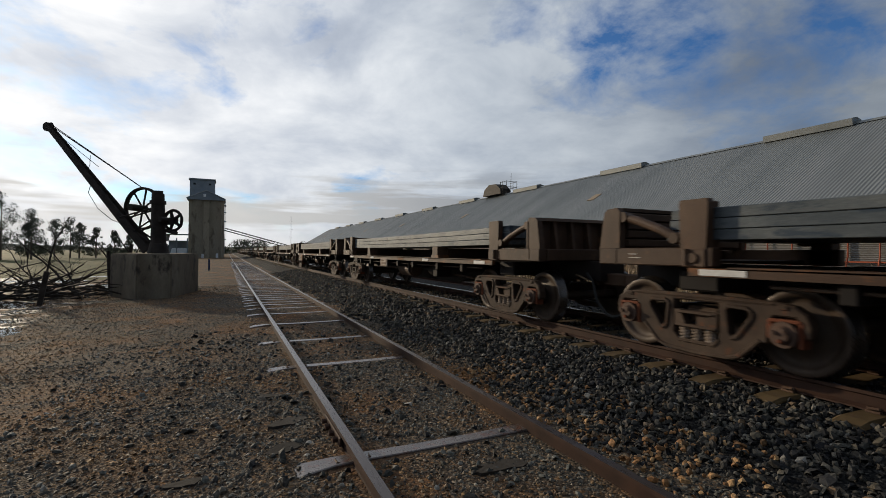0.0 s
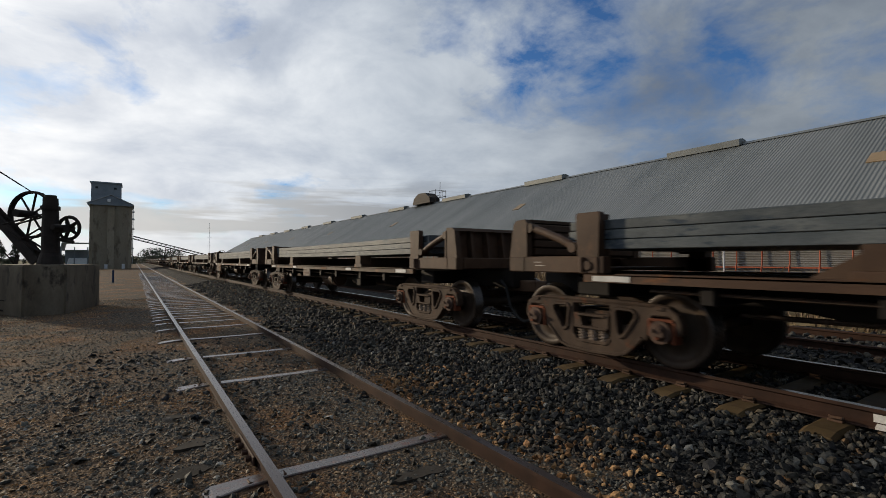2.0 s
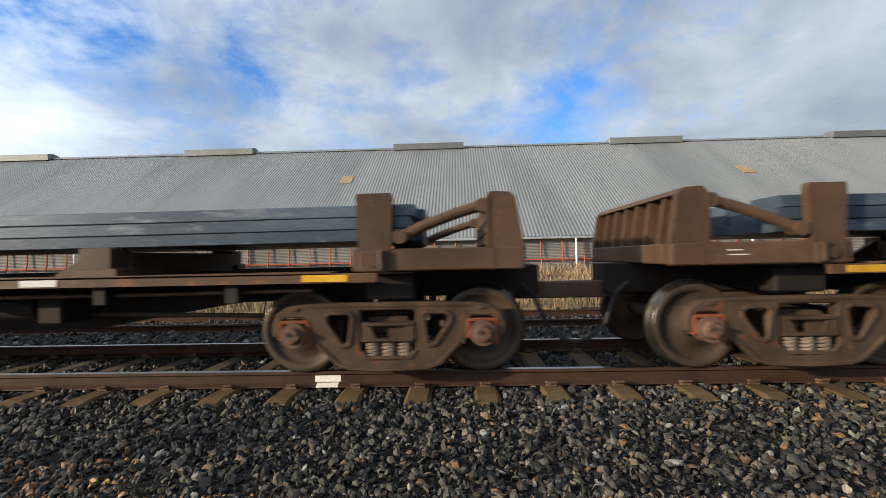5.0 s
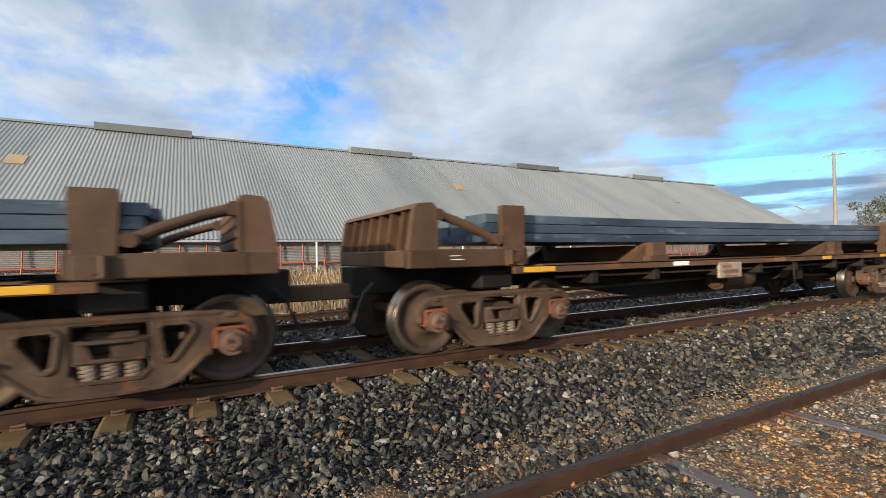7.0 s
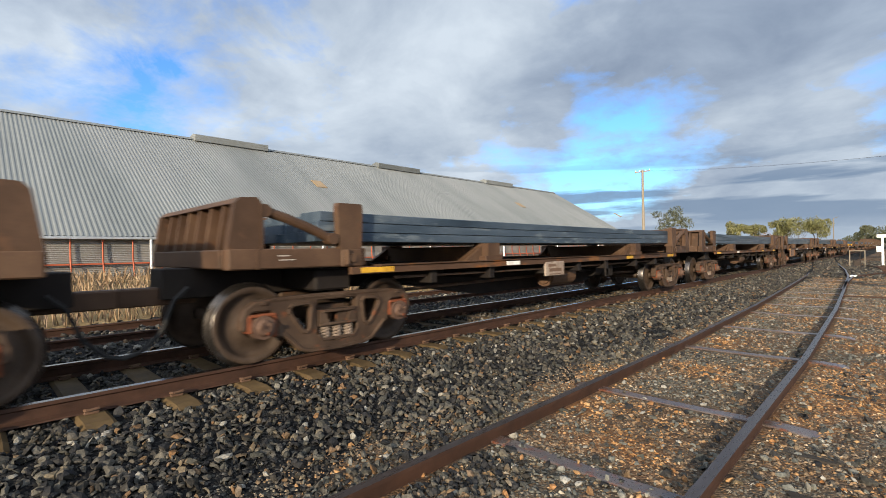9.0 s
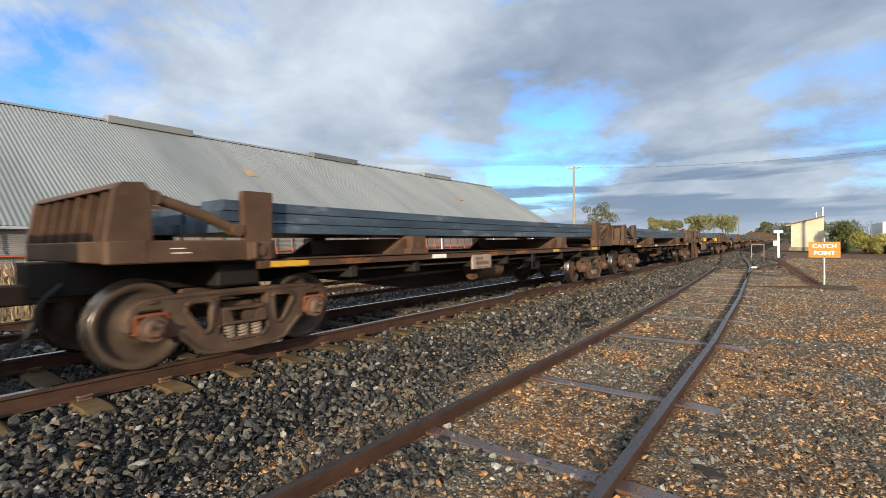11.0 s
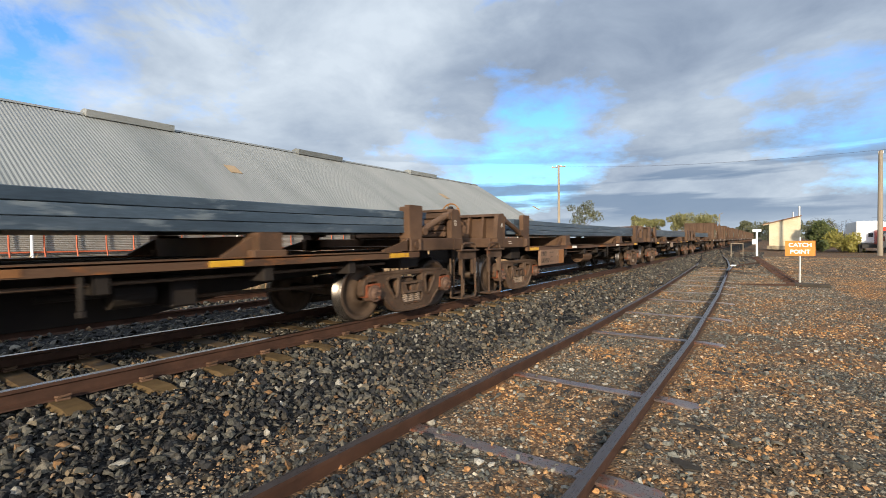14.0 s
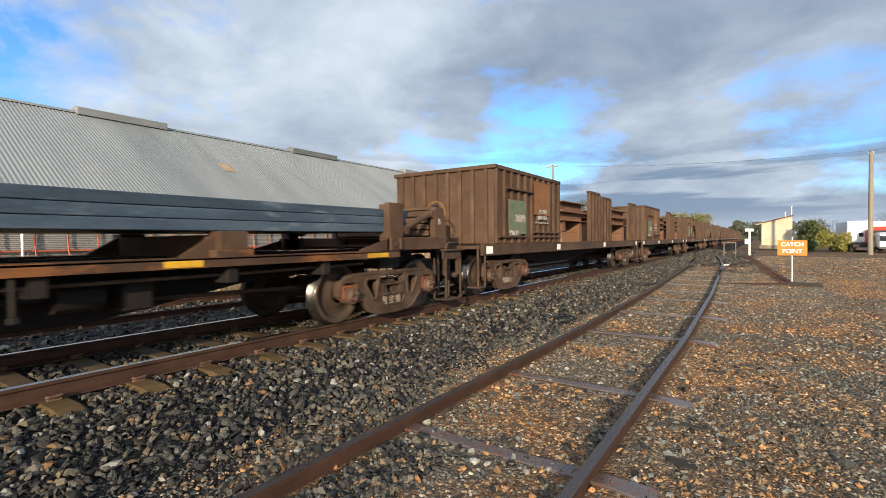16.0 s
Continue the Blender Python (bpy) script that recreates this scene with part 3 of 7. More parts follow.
def make_sleepers():
    # main line: pressed steel sleepers with a raised middle and drooping ends
    prof = [(-1.28, -0.30), (-1.25, -0.175), (-1.12, -0.155), (-0.5, -0.165), (0.5, -0.165), (1.12, -0.155), (1.25, -0.175), (1.28, -0.30)]
    cross = [(-0.125, -0.06), (-0.115, -0.02), (-0.085, 0.0), (0.085, 0.0), (0.115, -0.02), (0.125, -0.06)]
    bm = new_bm()
    rings = [[bm.verts.new((x, u, z + v + 0.012)) for u, v in cross] for x, z in prof]
    for p, q in zip(rings, rings[1:]):
        for i in range(len(cross) - 1):
            bm.faces.new((p[i], q[i], q[i + 1], p[i + 1]))
    bm.faces.new(rings[0])
    bm.faces.new(rings[-1])
    bmesh.ops.recalc_face_normals(bm, faces=bm.faces[:])
    first = part("sleeper", bm, M["sleeper"], main_track, at=(MAIN_X + 0.7525, 0.0, MAIN_Z))
    bm = new_bm()
    for s in (-1, 1):
        box(bm, s * 0.075, s * 0.115, -0.05, 0.05, -0.148, -0.125, 0.005)
        pipe(bm, [(s * 0.07, -0.04, -0.12), (s * 0.12, -0.045, -0.105), (s * 0.125, 0.03, -0.11), (s * 0.075, 0.045, -0.115)], 0.011, 6)
    clip = part("rail_clip", bm, M["clip"], main_track, at=(MAIN_X, 0.0, MAIN_Z))
    # siding: thin pressed strips, flared and drooping at the ends
    bm = new_bm()
    rows = [(-1.24, -0.075, 0.075), (-1.21, -0.030, 0.100), (-1.10, 0.004, 0.105), (-0.90, 0.020, 0.080), (-0.70, 0.022, 0.072), (-0.30, 0.016, 0.068)]
    rows += [(-x, z, w) for x, z, w in reversed(rows)]
    rings = [[bm.verts.new((x, u * w, z + v)) for u, v in ((-1.0, -0.05), (-1.0, -0.006), (-0.88, 0.0), (0.88, 0.0), (1.0, -0.006), (1.0, -0.05))] for x, z, w in rows]
    for p, q in zip(rings, rings[1:]):
        for i in range(5):
            bm.faces.new((p[i], q[i], q[i + 1], p[i + 1]))
    bm.faces.new(rings[0])
    bm.faces.new(rings[-1])
    bmesh.ops.recalc_face_normals(bm, faces=bm.faces[:])
    old = part("sleeper", bm, M["old_sleeper"], siding, at=(0.7525, SIDING_SLEEPERS[0], -0.122))
    y0 = -0.31
    for k in range(-60, 80):
        y = y0 + 0.612 * k
        if k != 0:
            share("sleeper", first, main_track, (MAIN_X + 0.7525, y, MAIN_Z))
        if -26 <= k <= 40:
            for x in (MAIN_X, MAIN_X + 1.505):
                if not (k == 0 and x == MAIN_X):
                    share("rail_clip", clip, main_track, (x, y, MAIN_Z))
    first.location.y = y0
    clip.location.y = y0
    # siding: sparser, some sunk in the gravel
    rnd = random.Random(4)
    for y in SIDING_SLEEPERS:
        if -13 < y < 13:
            for x in (0.0, 1.505):
                share("rail_clip", clip, siding, (siding_shift(y) + x, y, 0.0))
    for y in SIDING_SLEEPERS[1:]:
        share("sleeper", old, siding, (siding_shift(y) + 0.7525, y + rnd.uniform(-0.05, 0.05), -0.122 + rnd.uniform(-0.008, 0.006)), (0, 0, rnd.uniform(-0.03, 0.03)))


make_sleepers()


# ---- grain shed ----
RIDGE_X, RIDGE_Z, EAVE_X, EAVE_Z = 36.83, 10.2, 23.85, 2.34
SHED_Y0, SHED_Y1 = -64.5, 190.0
SLOPE = (RIDGE_Z - EAVE_Z) / (RIDGE_X - EAVE_X)


M["faded_white"] = surface("worn_white_lettering", [(0.38, (0.080, 0.060, 0.040)), (0.5, (0.240, 0.216, 0.184)), (0.62, (0.400, 0.376, 0.336))], 14, 0.7, 0, 60, 0.05)
M["faded_mark"] = surface("rubbed_dark_lettering", [(0.40, (0.036, 0.024, 0.018)), (0.5, (0.072, 0.048, 0.034)), (0.58, (0.120, 0.080, 0.056))], 16, 0.8, 0, 60, 0.05)


def roof_z(x):
    return RIDGE_Z - SLOPE * abs(RIDGE_X - x)


def make_shed():
    shed = thing("grain_shed", "long low grain shed with a pale corrugated roof", "shed", kind="structure")
    # corrugated sheets: fine waves along y near the camera, coarser far off
    for side, name in ((-1, "roof"), (1, "roof")):
        y, ys = SHED_Y0, []
        while y < SHED_Y1:
            ys.append(y)
            y += 0.05 if side < 0 else 1.6
        verts, faces = [], []
        for i, yy in enumerate(ys):
            wave = 0.016 * math.sin(2 * math.pi * (yy - SHED_Y0) / 0.2 + 0.785) if side < 0 else 0.0
            xe = RIDGE_X + side * (RIDGE_X - EAVE_X)
            seam = 0.02 * math.sin(yy * 0.21)
            verts += [(RIDGE_X, yy, RIDGE_Z + wave), ((RIDGE_X + xe) / 2, yy, (RIDGE_Z + EAVE_Z) / 2 + wave + seam), (xe, yy, EAVE_Z + wave)]
        for i in range(len(ys) - 1):
            for j in range(2):
                a = i * 3 + j
                faces.append((a, a + 1, a + 4, a + 3))
        ob = mesh_object(name, verts, faces, [M["roof"]], None, shed)
        ob["label"] = "weathered galvanised corrugated roof"
    bm = new_bm()
    prism(bm, [(EAVE_X + 0.2, 0.4), (EAVE_X + 0.2, EAVE_Z - 0.1), (RIDGE_X, RIDGE_Z - 0.25), (2 * RIDGE_X - EAVE_X - 0.2, EAVE_Z - 0.1), (2 * RIDGE_X - EAVE_X - 0.2, 0.4)], "y", SHED_Y0 + 0.4, SHED_Y0 + 0.6)
    part("gable_wall", bm, M["wall_sheet"], shed)
    bm = new_bm()
    prism(bm, [(EAVE_X + 0.2, 0.4), (EAVE_X + 0.2, EAVE_Z - 0.1), (RIDGE_X, RIDGE_Z - 0.25), (2 * RIDGE_X - EAVE_X - 0.2, EAVE_Z - 0.1), (2 * RIDGE_X - EAVE_X - 0.2, 0.4)], "y", SHED_Y1 - 0.6, SHED_Y1 - 0.4)
    part("gable_wall", bm, M["wall_sheet"], shed)
    # side wall: ribbed sheets
    prof, z = [], 0.35
    while z < EAVE_Z - 0.1:
        prof += [(EAVE_X + 0.32, z), (EAVE_X + 0.29, z + 0.04)]
        z += 0.08
    verts, faces = [], []
    for yy in (SHED_Y0 + 0.5, SHED_Y1 - 0.5):
        verts += [(x, yy, zz) for x, zz in prof]
    n = len(prof)
    faces = [(i, i + 1, n + i + 1, n + i) for i in range(n - 1)]
    ob = mesh_object("side_wall", verts, faces, [M["wall_sheet"]], None, shed)
    # eave gutter and ridge cap
    bm = new_bm()
    box(bm, EAVE_X - 0.06, EAVE_X + 0.06, SHED_Y0, SHED_Y1, EAVE_Z - 0.14, EAVE_Z - 0.02, 0.02)
    part("gutter", bm, M["galv"], shed)
    bm = new_bm()
    prism(bm, [(RIDGE_X - 0.35, RIDGE_Z - 0.14), (RIDGE_X, RIDGE_Z + 0.08), (RIDGE_X + 0.35, RIDGE_Z - 0.14)], "y", SHED_Y0, SHED_Y1)
    part("ridge_cap", bm, M["roof"], shed)
    # ridge vents
    bm = new_bm()
    prism(bm, [(-0.55, -0.34), (-0.6, 0.10), (-0.45, 0.17), (0.0, 0.26), (0.45, 0.17), (0.6, 0.10), (0.55, -0.34)], "y", -2.8, 2.8)
    vent = part("ridge_vent", bm, M["roof"], shed, "raised ridge ventilator", at=(RIDGE_X, 1.0, RIDGE_Z + 0.12))
    for i in range(-4, 12):
        if i != 0:
            y = 0.97 + 17.1 * i
            if SHED_Y0 + 4 < y < SHED_Y1 - 4:
                share("ridge_vent", vent, shed, (RIDGE_X, y, RIDGE_Z + 0.12))
    # skylight sheets
    bm = new_bm()
    a = math.atan(SLOPE)
    box(bm, -0.62, 0.62, -0.42, 0.42, -0.01, 0.03)
    first = None
    for i in range(-3, 8):
        y = SKY_Y + 27.0 * i
        if y > SHED_Y1 - 5:
            continue
        loc, rot = (SKY_X, y, roof_z(SKY_X) + 0.035), (0, -a, 0)
        if first is None:
            first = part("skylight", bm, M["skylight"], shed, "tan translucent sheet", at=loc)
            first.rotation_euler = rot
        else:
            share("skylight", first, shed, loc, rot)
    # wall posts: red raking struts, white downpipes
    bm = new_bm()
    pipe(bm, [(-0.03, 0, 0.3), (0.27, 0, 1.25), (0.29, 0, EAVE_Z - 0.2)], 0.035, 5)
    tube(bm, (0.25, 0, 0.35), (-0.12, 0, 0.32), 0.03, 5)
    strut = part("wall_strut", bm, M["red_steel"], shed, "red primed raking strut", at=(EAVE_X - 0.1, 0, 0.1))
    for i in range(-56, 80):
        if i:
            share("wall_strut", strut, shed, (EAVE_X - 0.1, 1.12 * i, 0.1))
    bm = new_bm()
    box(bm, -0.05, 0.05, -60, 110, 1.0, 1.06)
    part("wall_rail", bm, M["red_steel"], shed, at=(EAVE_X + 0.15, 0, 0.1))
    bm = new_bm()
    tube(bm, (0, 0, 0.3), (0, 0, EAVE_Z - 0.1), 0.05, 8)
    pipe_ = part("downpipe", bm, M["truck_white"], shed, "white downpipe", at=(EAVE_X, -7.4, 0))
    for i in (-5, -4, -3, -2, -1, 1, 2, 3, 4):
        share("downpipe", pipe_, shed, (EAVE_X, -7.4 + 9.0 * i, 0))
    # loading head on the ridge
    head = thing("loading_conveyor", "dark conveyor hood with railings on the shed ridge", "conveyor", (RIDGE_X, 60.5, RIDGE_Z + 0.05))
    bm = new_bm()
    prism(bm, [(-2.6, 0.0), (-2.4, 0.75), (-1.2, 1.55), (0.8, 1.65), (2.2, 0.95), (2.6, 0.0)], "x", -0.9, 0.9)
    part("hood", bm, M["iron"], head)
    bm = new_bm()
    for yy in (-4.2, -3.2, -2.6):
        for xx in (-0.9, 0.9):
            tube(bm, (xx, yy, -0.3), (xx, yy, 1.7), 0.04, 5)
    for zz in (0.8, 1.6):
        for xx in (-0.9, 0.9):
            tube(bm, (xx, -4.2, zz), (xx, -2.4, zz), 0.035, 5)
        tube(bm, (-0.9, -4.2, zz), (0.9, -4.2, zz), 0.035, 5)
    tube(bm, (0, -4.0, 1.6), (0.3, -3.6, 3.0), 0.03, 5)
    part("railing", bm, M["iron"], head)


SKY_X, SKY_Y = 31.2, 6.4
make_shed()


# ---- wagons ----
L = 14.1
WHEEL_R = 0.395


def side_frame_mesh():
    half = [(0.42, 0.655), (0.75, 0.645), (0.92, 0.625), (1.02, 0.56), (1.055, 0.46), (1.05, 0.36), (1.00, 0.34), (0.985, 0.47), (0.94, 0.525), (0.76, 0.525), (0.715, 0.47), (0.70, 0.27), (0.66, 0.255), (0.625, 0.285), (0.45, 0.10), (0.36, 0.06), (0.20, 0.045)]
    outer = half + [(-u, v) for u, v in reversed(half)]
    tri = [(0.315, 0.53), (0.345, 0.57), (0.53, 0.565), (0.57, 0.53), (0.565, 0.48), (0.43, 0.285), (0.385, 0.265), (0.345, 0.30)]
    mid = [(-0.25, 0.585), (0.25, 0.585), (0.25, 0.22), (0.20, 0.165), (0.10, 0.145), (-0.10, 0.145), (-0.20, 0.165), (-0.25, 0.22)]
    bm = new_bm()
    ring_prism(bm, outer, [tri, [(-u, v) for u, v in tri], mid], "x", -0.06, 0.06)
    bmesh.ops.bevel(bm, geom=[e for e in bm.edges if len(e.link_faces) == 2 and e.calc_face_angle() > 0.8], offset=0.014, segments=1, affect="EDGES")
    # raised flanges round the windows, along the top chord and under the spring seat
    for s in (-1, 1):
        pts = [(s * u, v) for u, v in tri]
        for (ua, va), (ub, vb) in zip(pts, pts[1:] + pts[:1]):
            tube(bm, (-0.058, ua, va), (-0.058, ub, vb), 0.024, 6)
        pipe(bm, [(-0.055, s * 0.64, 0.29), (-0.055, s * 0.45, 0.105), (-0.055, s * 0.34, 0.07), (-0.055, 0, 0.055)], 0.024, 6)
        box(bm, -0.075, -0.05, s * 0.84 - 0.035, s * 0.84 + 0.035, 0.585, 0.625, 0.006)
    pipe(bm, [(-0.055, -0.25, 0.225), (-0.055, -0.20, 0.16), (-0.055, 0.20, 0.16), (-0.055, 0.25, 0.225)], 0.02, 6)
    tube(bm, (-0.055, -0.76, 0.625), (-0.055, 0.76, 0.625), 0.016, 5)
    return bm


def build_bogie(parent, y):
    """A three-piece bogie: bolster, side frames, wheelsets, springs, axle boxes."""
    bm = new_bm()
    box(bm, -0.95, 0.95, -0.19, 0.19, 0.36, 0.54, 0.03)
    box(bm, -0.22, 0.22, -0.25, 0.25, 0.52, 0.66, 0.02)
    for sx in (-1, 1):
        box(bm, sx * 1.085, sx * 0.92, -0.225, 0.225, 0.325, 0.355, 0.008)
        box(bm, sx * 1.085, sx * 0.92, -0.20, 0.20, 0.465, 0.495, 0.008)
        box(bm, sx * 1.04, sx * 0.92, -0.20, 0.0, 0.355, 0.465)
        for v in (-1, 1):
            prism(bm, [(v * 0.235, 0.325), (v * 0.235, 0.50), (v * 0.17, 0.50), (v * 0.10, 0.325)], "x", sx * 1.07, sx * 0.96)
    bogie = part("bogie", bm, M["bogie"], parent, "dusty brown three-piece bogie", at=(0, y, 0))
    near = part("side_frame", side_frame_mesh(), M["bogie"], bogie, at=(-1.0, 0, 0.02))
    share("side_frame", near, bogie, (1.0, 0, 0.02), (0, 0, math.pi))
    bm = new_bm()
    coil = [(0.055 * math.cos(k * 0.7), 0.055 * math.sin(k * 0.7), 0.155 + 0.0037 * k) for k in range(46)]
    pipe(bm, coil, 0.014, 5)
    bmesh.ops.remove_doubles(bm, verts=bm.verts[:], dist=0.012)
    sp = None
    for dy in (-0.145, 0.0, 0.145):
        if sp is None:
            sp = part("coil_spring", bm, M["spring"], bogie, at=(-1.0, dy, 0))
        else:
            share("coil_spring", sp, bogie, (-1.0, dy, 0))
    # axle boxes: bearing cap, bolts, red wear plate above
    bm = new_bm()
    lathe(bm, [(-1.14, 0.0), (-1.14, 0.062), (-1.10, 0.085), (-1.10, 0.115), (-0.96, 0.12), (-0.96, 0.0)], seg=18)
    for k in range(3):
        a = 2 * math.pi * k / 3 + 0.4
        tube(bm, (-1.165, 0.05 * math.cos(a), 0.05 * math.sin(a)), (-1.13, 0.05 * math.cos(a), 0.05 * math.sin(a)), 0.018, 6)
    for f in bm.faces:
        f.material_index = 0
    n0 = len(bm.faces)
    box(bm, -1.075, -0.93, -0.13, 0.13, 0.10, 0.13, 0.006)
    box(bm, -1.07, -0.94, -0.145, -0.105, -0.11, 0.115, 0.008)
    box(bm, -1.07, -0.94, 0.105, 0.145, -0.05, 0.115, 0.008)
    bm.faces.ensure_lookup_table()
    for f in bm.faces[n0:]:
        f.material_index = 1
    axle_box = part("axle_box", bm, M["bearing"], bogie, at=(0, 0.85, WHEEL_R))
    axle_box.data.materials.append(M["wear_plate"])
    for yy, turn in ((-0.85, 0), (0.85, math.pi), (-0.85, math.pi)):
        share("axle_box", axle_box, bogie, (0, yy, WHEEL_R), (0, 0, turn))
    # wheelset: tread, flange and dished web on an axle
    bm = new_bm()
    for s in (-1, 1):
        r = WHEEL_R
        lathe(bm, [(s * (0.7525 + dx), rr) for dx, rr in ((0.085, 0.115), (0.10, 0.125), (0.06, 0.16), (0.035, 0.26), (0.05, 0.315), (0.075, 0.325), (0.075, r - 0.012), (0.065, r), (-0.035, r + 0.004), (-0.045, r + 0.03), (-0.062, r + 0.03), (-0.068, r), (-0.068, 0.325), (-0.03, 0.31), (-0.04, 0.2), (-0.09, 0.125), (-0.09, 0.08))], seg=36)
    tube(bm, (-1.0, 0, 0), (1.0, 0, 0), 0.075, 14)
    bmesh.ops.recalc_face_normals(bm, faces=bm.faces[:])
    for f in bm.faces:
        c = f.calc_center_median()
        rad = math.hypot(c.y, c.z)
        f.material_index = 1 if rad > WHEEL_R - 0.018 else 0
        f.smooth = True
    ws = part("wheelset", bm, M["wheel"], bogie, "pair of steel wheels with bright treads", at=(0, 0.85, WHEEL_R))
    ws.data.materials.append(M["tread"])
    share("wheelset", ws, bogie, (0, -0.85, WHEEL_R))
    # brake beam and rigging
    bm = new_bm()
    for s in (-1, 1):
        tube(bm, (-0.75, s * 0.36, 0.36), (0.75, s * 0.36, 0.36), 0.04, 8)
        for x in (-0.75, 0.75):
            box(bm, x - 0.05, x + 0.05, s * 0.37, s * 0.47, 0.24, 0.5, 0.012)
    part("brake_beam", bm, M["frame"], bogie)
    return bogie


def bulkhead_end(w, s, hand_brake):
    """The end of a slab wagon. s: function from distance past the coupling to wagon y."""
    def yy(a, b):
        return min(s(a), s(b)), max(s(a), s(b))
    # end platform: two side beams, a headstock and a plate
    for sx in (-1, 1):
        bm = new_bm()
        box(bm, sx * 1.2, sx * 1.06, *yy(0.62, 2.12), 0.96, 1.155, 0.012)
        box(bm, sx * 1.206, sx * 1.19, *yy(0.88, 0.9), 0.96, 1.155)
        part("platform_beam", bm, M["wagon"], w)
    bm = new_bm()
    box(bm, -1.055, 1.055, *yy(0.60, 0.72), 0.97, 1.15, 0.012)
    part("headstock", bm, M["wagon"], w)
    bm = new_bm()
    box(bm, -1.05, 1.05, *yy(0.72, 1.75), 0.985, 1.02)
    part("platform_plate", bm, M["wagon"], w)
    # bulkhead: two tapered cheeks, a leaning panel with ribs, a hooded top
    for sx in (-1, 1):
        bm = new_bm()
        pts = [(s(0.62), 1.15), (s(0.69), 1.58), (s(0.74), 1.63), (s(0.90), 1.64), (s(0.95), 1.58), (s(0.94), 1.15)]
        prism(bm, pts, "x", sx * 1.19, sx * 1.10)
        box(bm, sx * 1.2, sx * 1.185, *yy(0.92, 0.95), 1.15, 1.58)
        part("bulkhead_cheek", bm, M["wagon"], w)
    bm = new_bm()
    prism(bm, [(s(0.80), 1.15), (s(0.83), 1.60), (s(0.87), 1.60), (s(0.84), 1.15)], "x", -1.09, 1.09)
    prism(bm, [(s(0.70), 1.58), (s(0.74), 1.632), (s(0.92), 1.64), (s(0.92), 1.60), (s(0.76), 1.585)], "x", -1.1, 1.1)
    part("bulkhead_panel", bm, M["wagon"], w, "leaning steel bulkhead")
    bm = new_bm()
    prism(bm, [(s(0.66), 1.15), (s(0.73), 1.585), (s(0.84), 1.585), (s(0.82), 1.15)], "x", -0.025, 0.025)
    rib = part("bulkhead_rib", bm, M["wagon"], w, at=(-0.82, 0, 0))
    for x in (-0.49, -0.16, 0.16, 0.49, 0.82):
        share("bulkhead_rib", rib, w, (x, 0, 0))
    bm = new_bm()
    box(bm, -1.05, 1.05, *yy(0.89, 0.95), -0.045, 0.045, 0.01)
    board = part("bulkhead_board", bm, M["wagon"], w, at=(0, 0, 1.22))
    for z in (1.325, 1.43, 1.535):
        share("bulkhead_board", board, w, (0, 0, z))
    # stanchions with their feet and pins, braced back to the bulkhead
    for sx in (-1, 1):
        bm = new_bm()
        prism(bm, [(s(1.78), 1.14), (s(1.76), 1.60), (s(1.77), 1.64), (s(2.07), 1.64), (s(2.08), 1.60), (s(2.06), 1.14)], "x", sx * 1.21, sx * 1.12)
        box(bm, sx * 1.2, sx * 1.0, *yy(1.98, 2.06), 1.14, 1.62, 0.01)
        part("stanchion", bm, M["wagon"], w, "tall flat steel stanchion", smooth=False)
        bm = new_bm()
        box(bm, sx * 1.22, sx * 1.06, *yy(1.80, 2.06), 0.955, 1.145, 0.012)
        tube(bm, (sx * 1.24, s(1.93), 1.05), (sx * 1.2, s(1.93), 1.05), 0.05, 12)
        tube(bm, (sx * 1.23, s(1.86), 0.98), (sx * 1.23, s(1.86), 1.14), 0.03, 8)
        part("stanchion_foot", bm, M["wagon"], w)
        bm = new_bm()
        pipe(bm, [(sx * 1.13, s(0.95), 1.53), (sx * 1.135, s(1.2), 1.46), (sx * 1.145, s(1.5), 1.35), (sx * 1.15, s(1.72), 1.245)], 0.05, 12)
        tube(bm, (sx * 1.19, s(0.98), 1.52), (sx * 1.06, s(0.98), 1.52), 0.062, 12)
        tube(bm, (sx * 1.22, s(1.70), 1.255), (sx * 1.08, s(1.70), 1.255), 0.06, 12)
        box(bm, sx * 1.2, sx * 1.1, *yy(1.68, 1.78), 1.2, 1.31, 0.01)
        part("brace", bm, M["wagon"], w, "tubular diagonal brace")
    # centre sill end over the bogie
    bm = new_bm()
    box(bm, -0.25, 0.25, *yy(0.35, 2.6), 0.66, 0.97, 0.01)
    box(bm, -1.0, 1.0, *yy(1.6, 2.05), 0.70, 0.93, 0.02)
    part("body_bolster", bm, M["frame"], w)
    if hand_brake:
        bm = new_bm()
        box(bm, -0.13, 0.13, *yy(0.02, 0.5), 0.50, 0.72, 0.03)
        box(bm, -0.19, 0.19, *yy(-0.06, 0.12), 0.46, 0.74, 0.05)
        tube(bm, (0.0, s(0.05), 0.40), (0.0, s(0.05), 0.80), 0.05, 10)
        part("coupler", bm, M["frame"], w, "dark cast coupler")
        for sx in (-1, 1):
            bm = new_bm()
            xa = sx * 1.22
            box(bm, xa - 0.06, xa + 0.06, *yy(0.20, 0.78), 0.925, 0.955, 0.006)
            box(bm, min(xa, sx * 1.19), max(xa, sx * 1.19), *yy(0.22, 0.76), 0.79, 0.925)
            for q in (0.29, 0.67):
                box(bm, min(xa, sx * 1.16), max(xa, sx * 1.16), *yy(q - 0.03, q + 0.03), 0.52, 0.80, 0.006)
            pipe(bm, [(xa, s(0.25), 0.80), (xa, s(0.25), 0.15), (xa, s(0.28), 0.12), (xa, s(0.66), 0.12), (xa, s(0.69), 0.15), (xa, s(0.69), 0.80)], 0.019, 7)
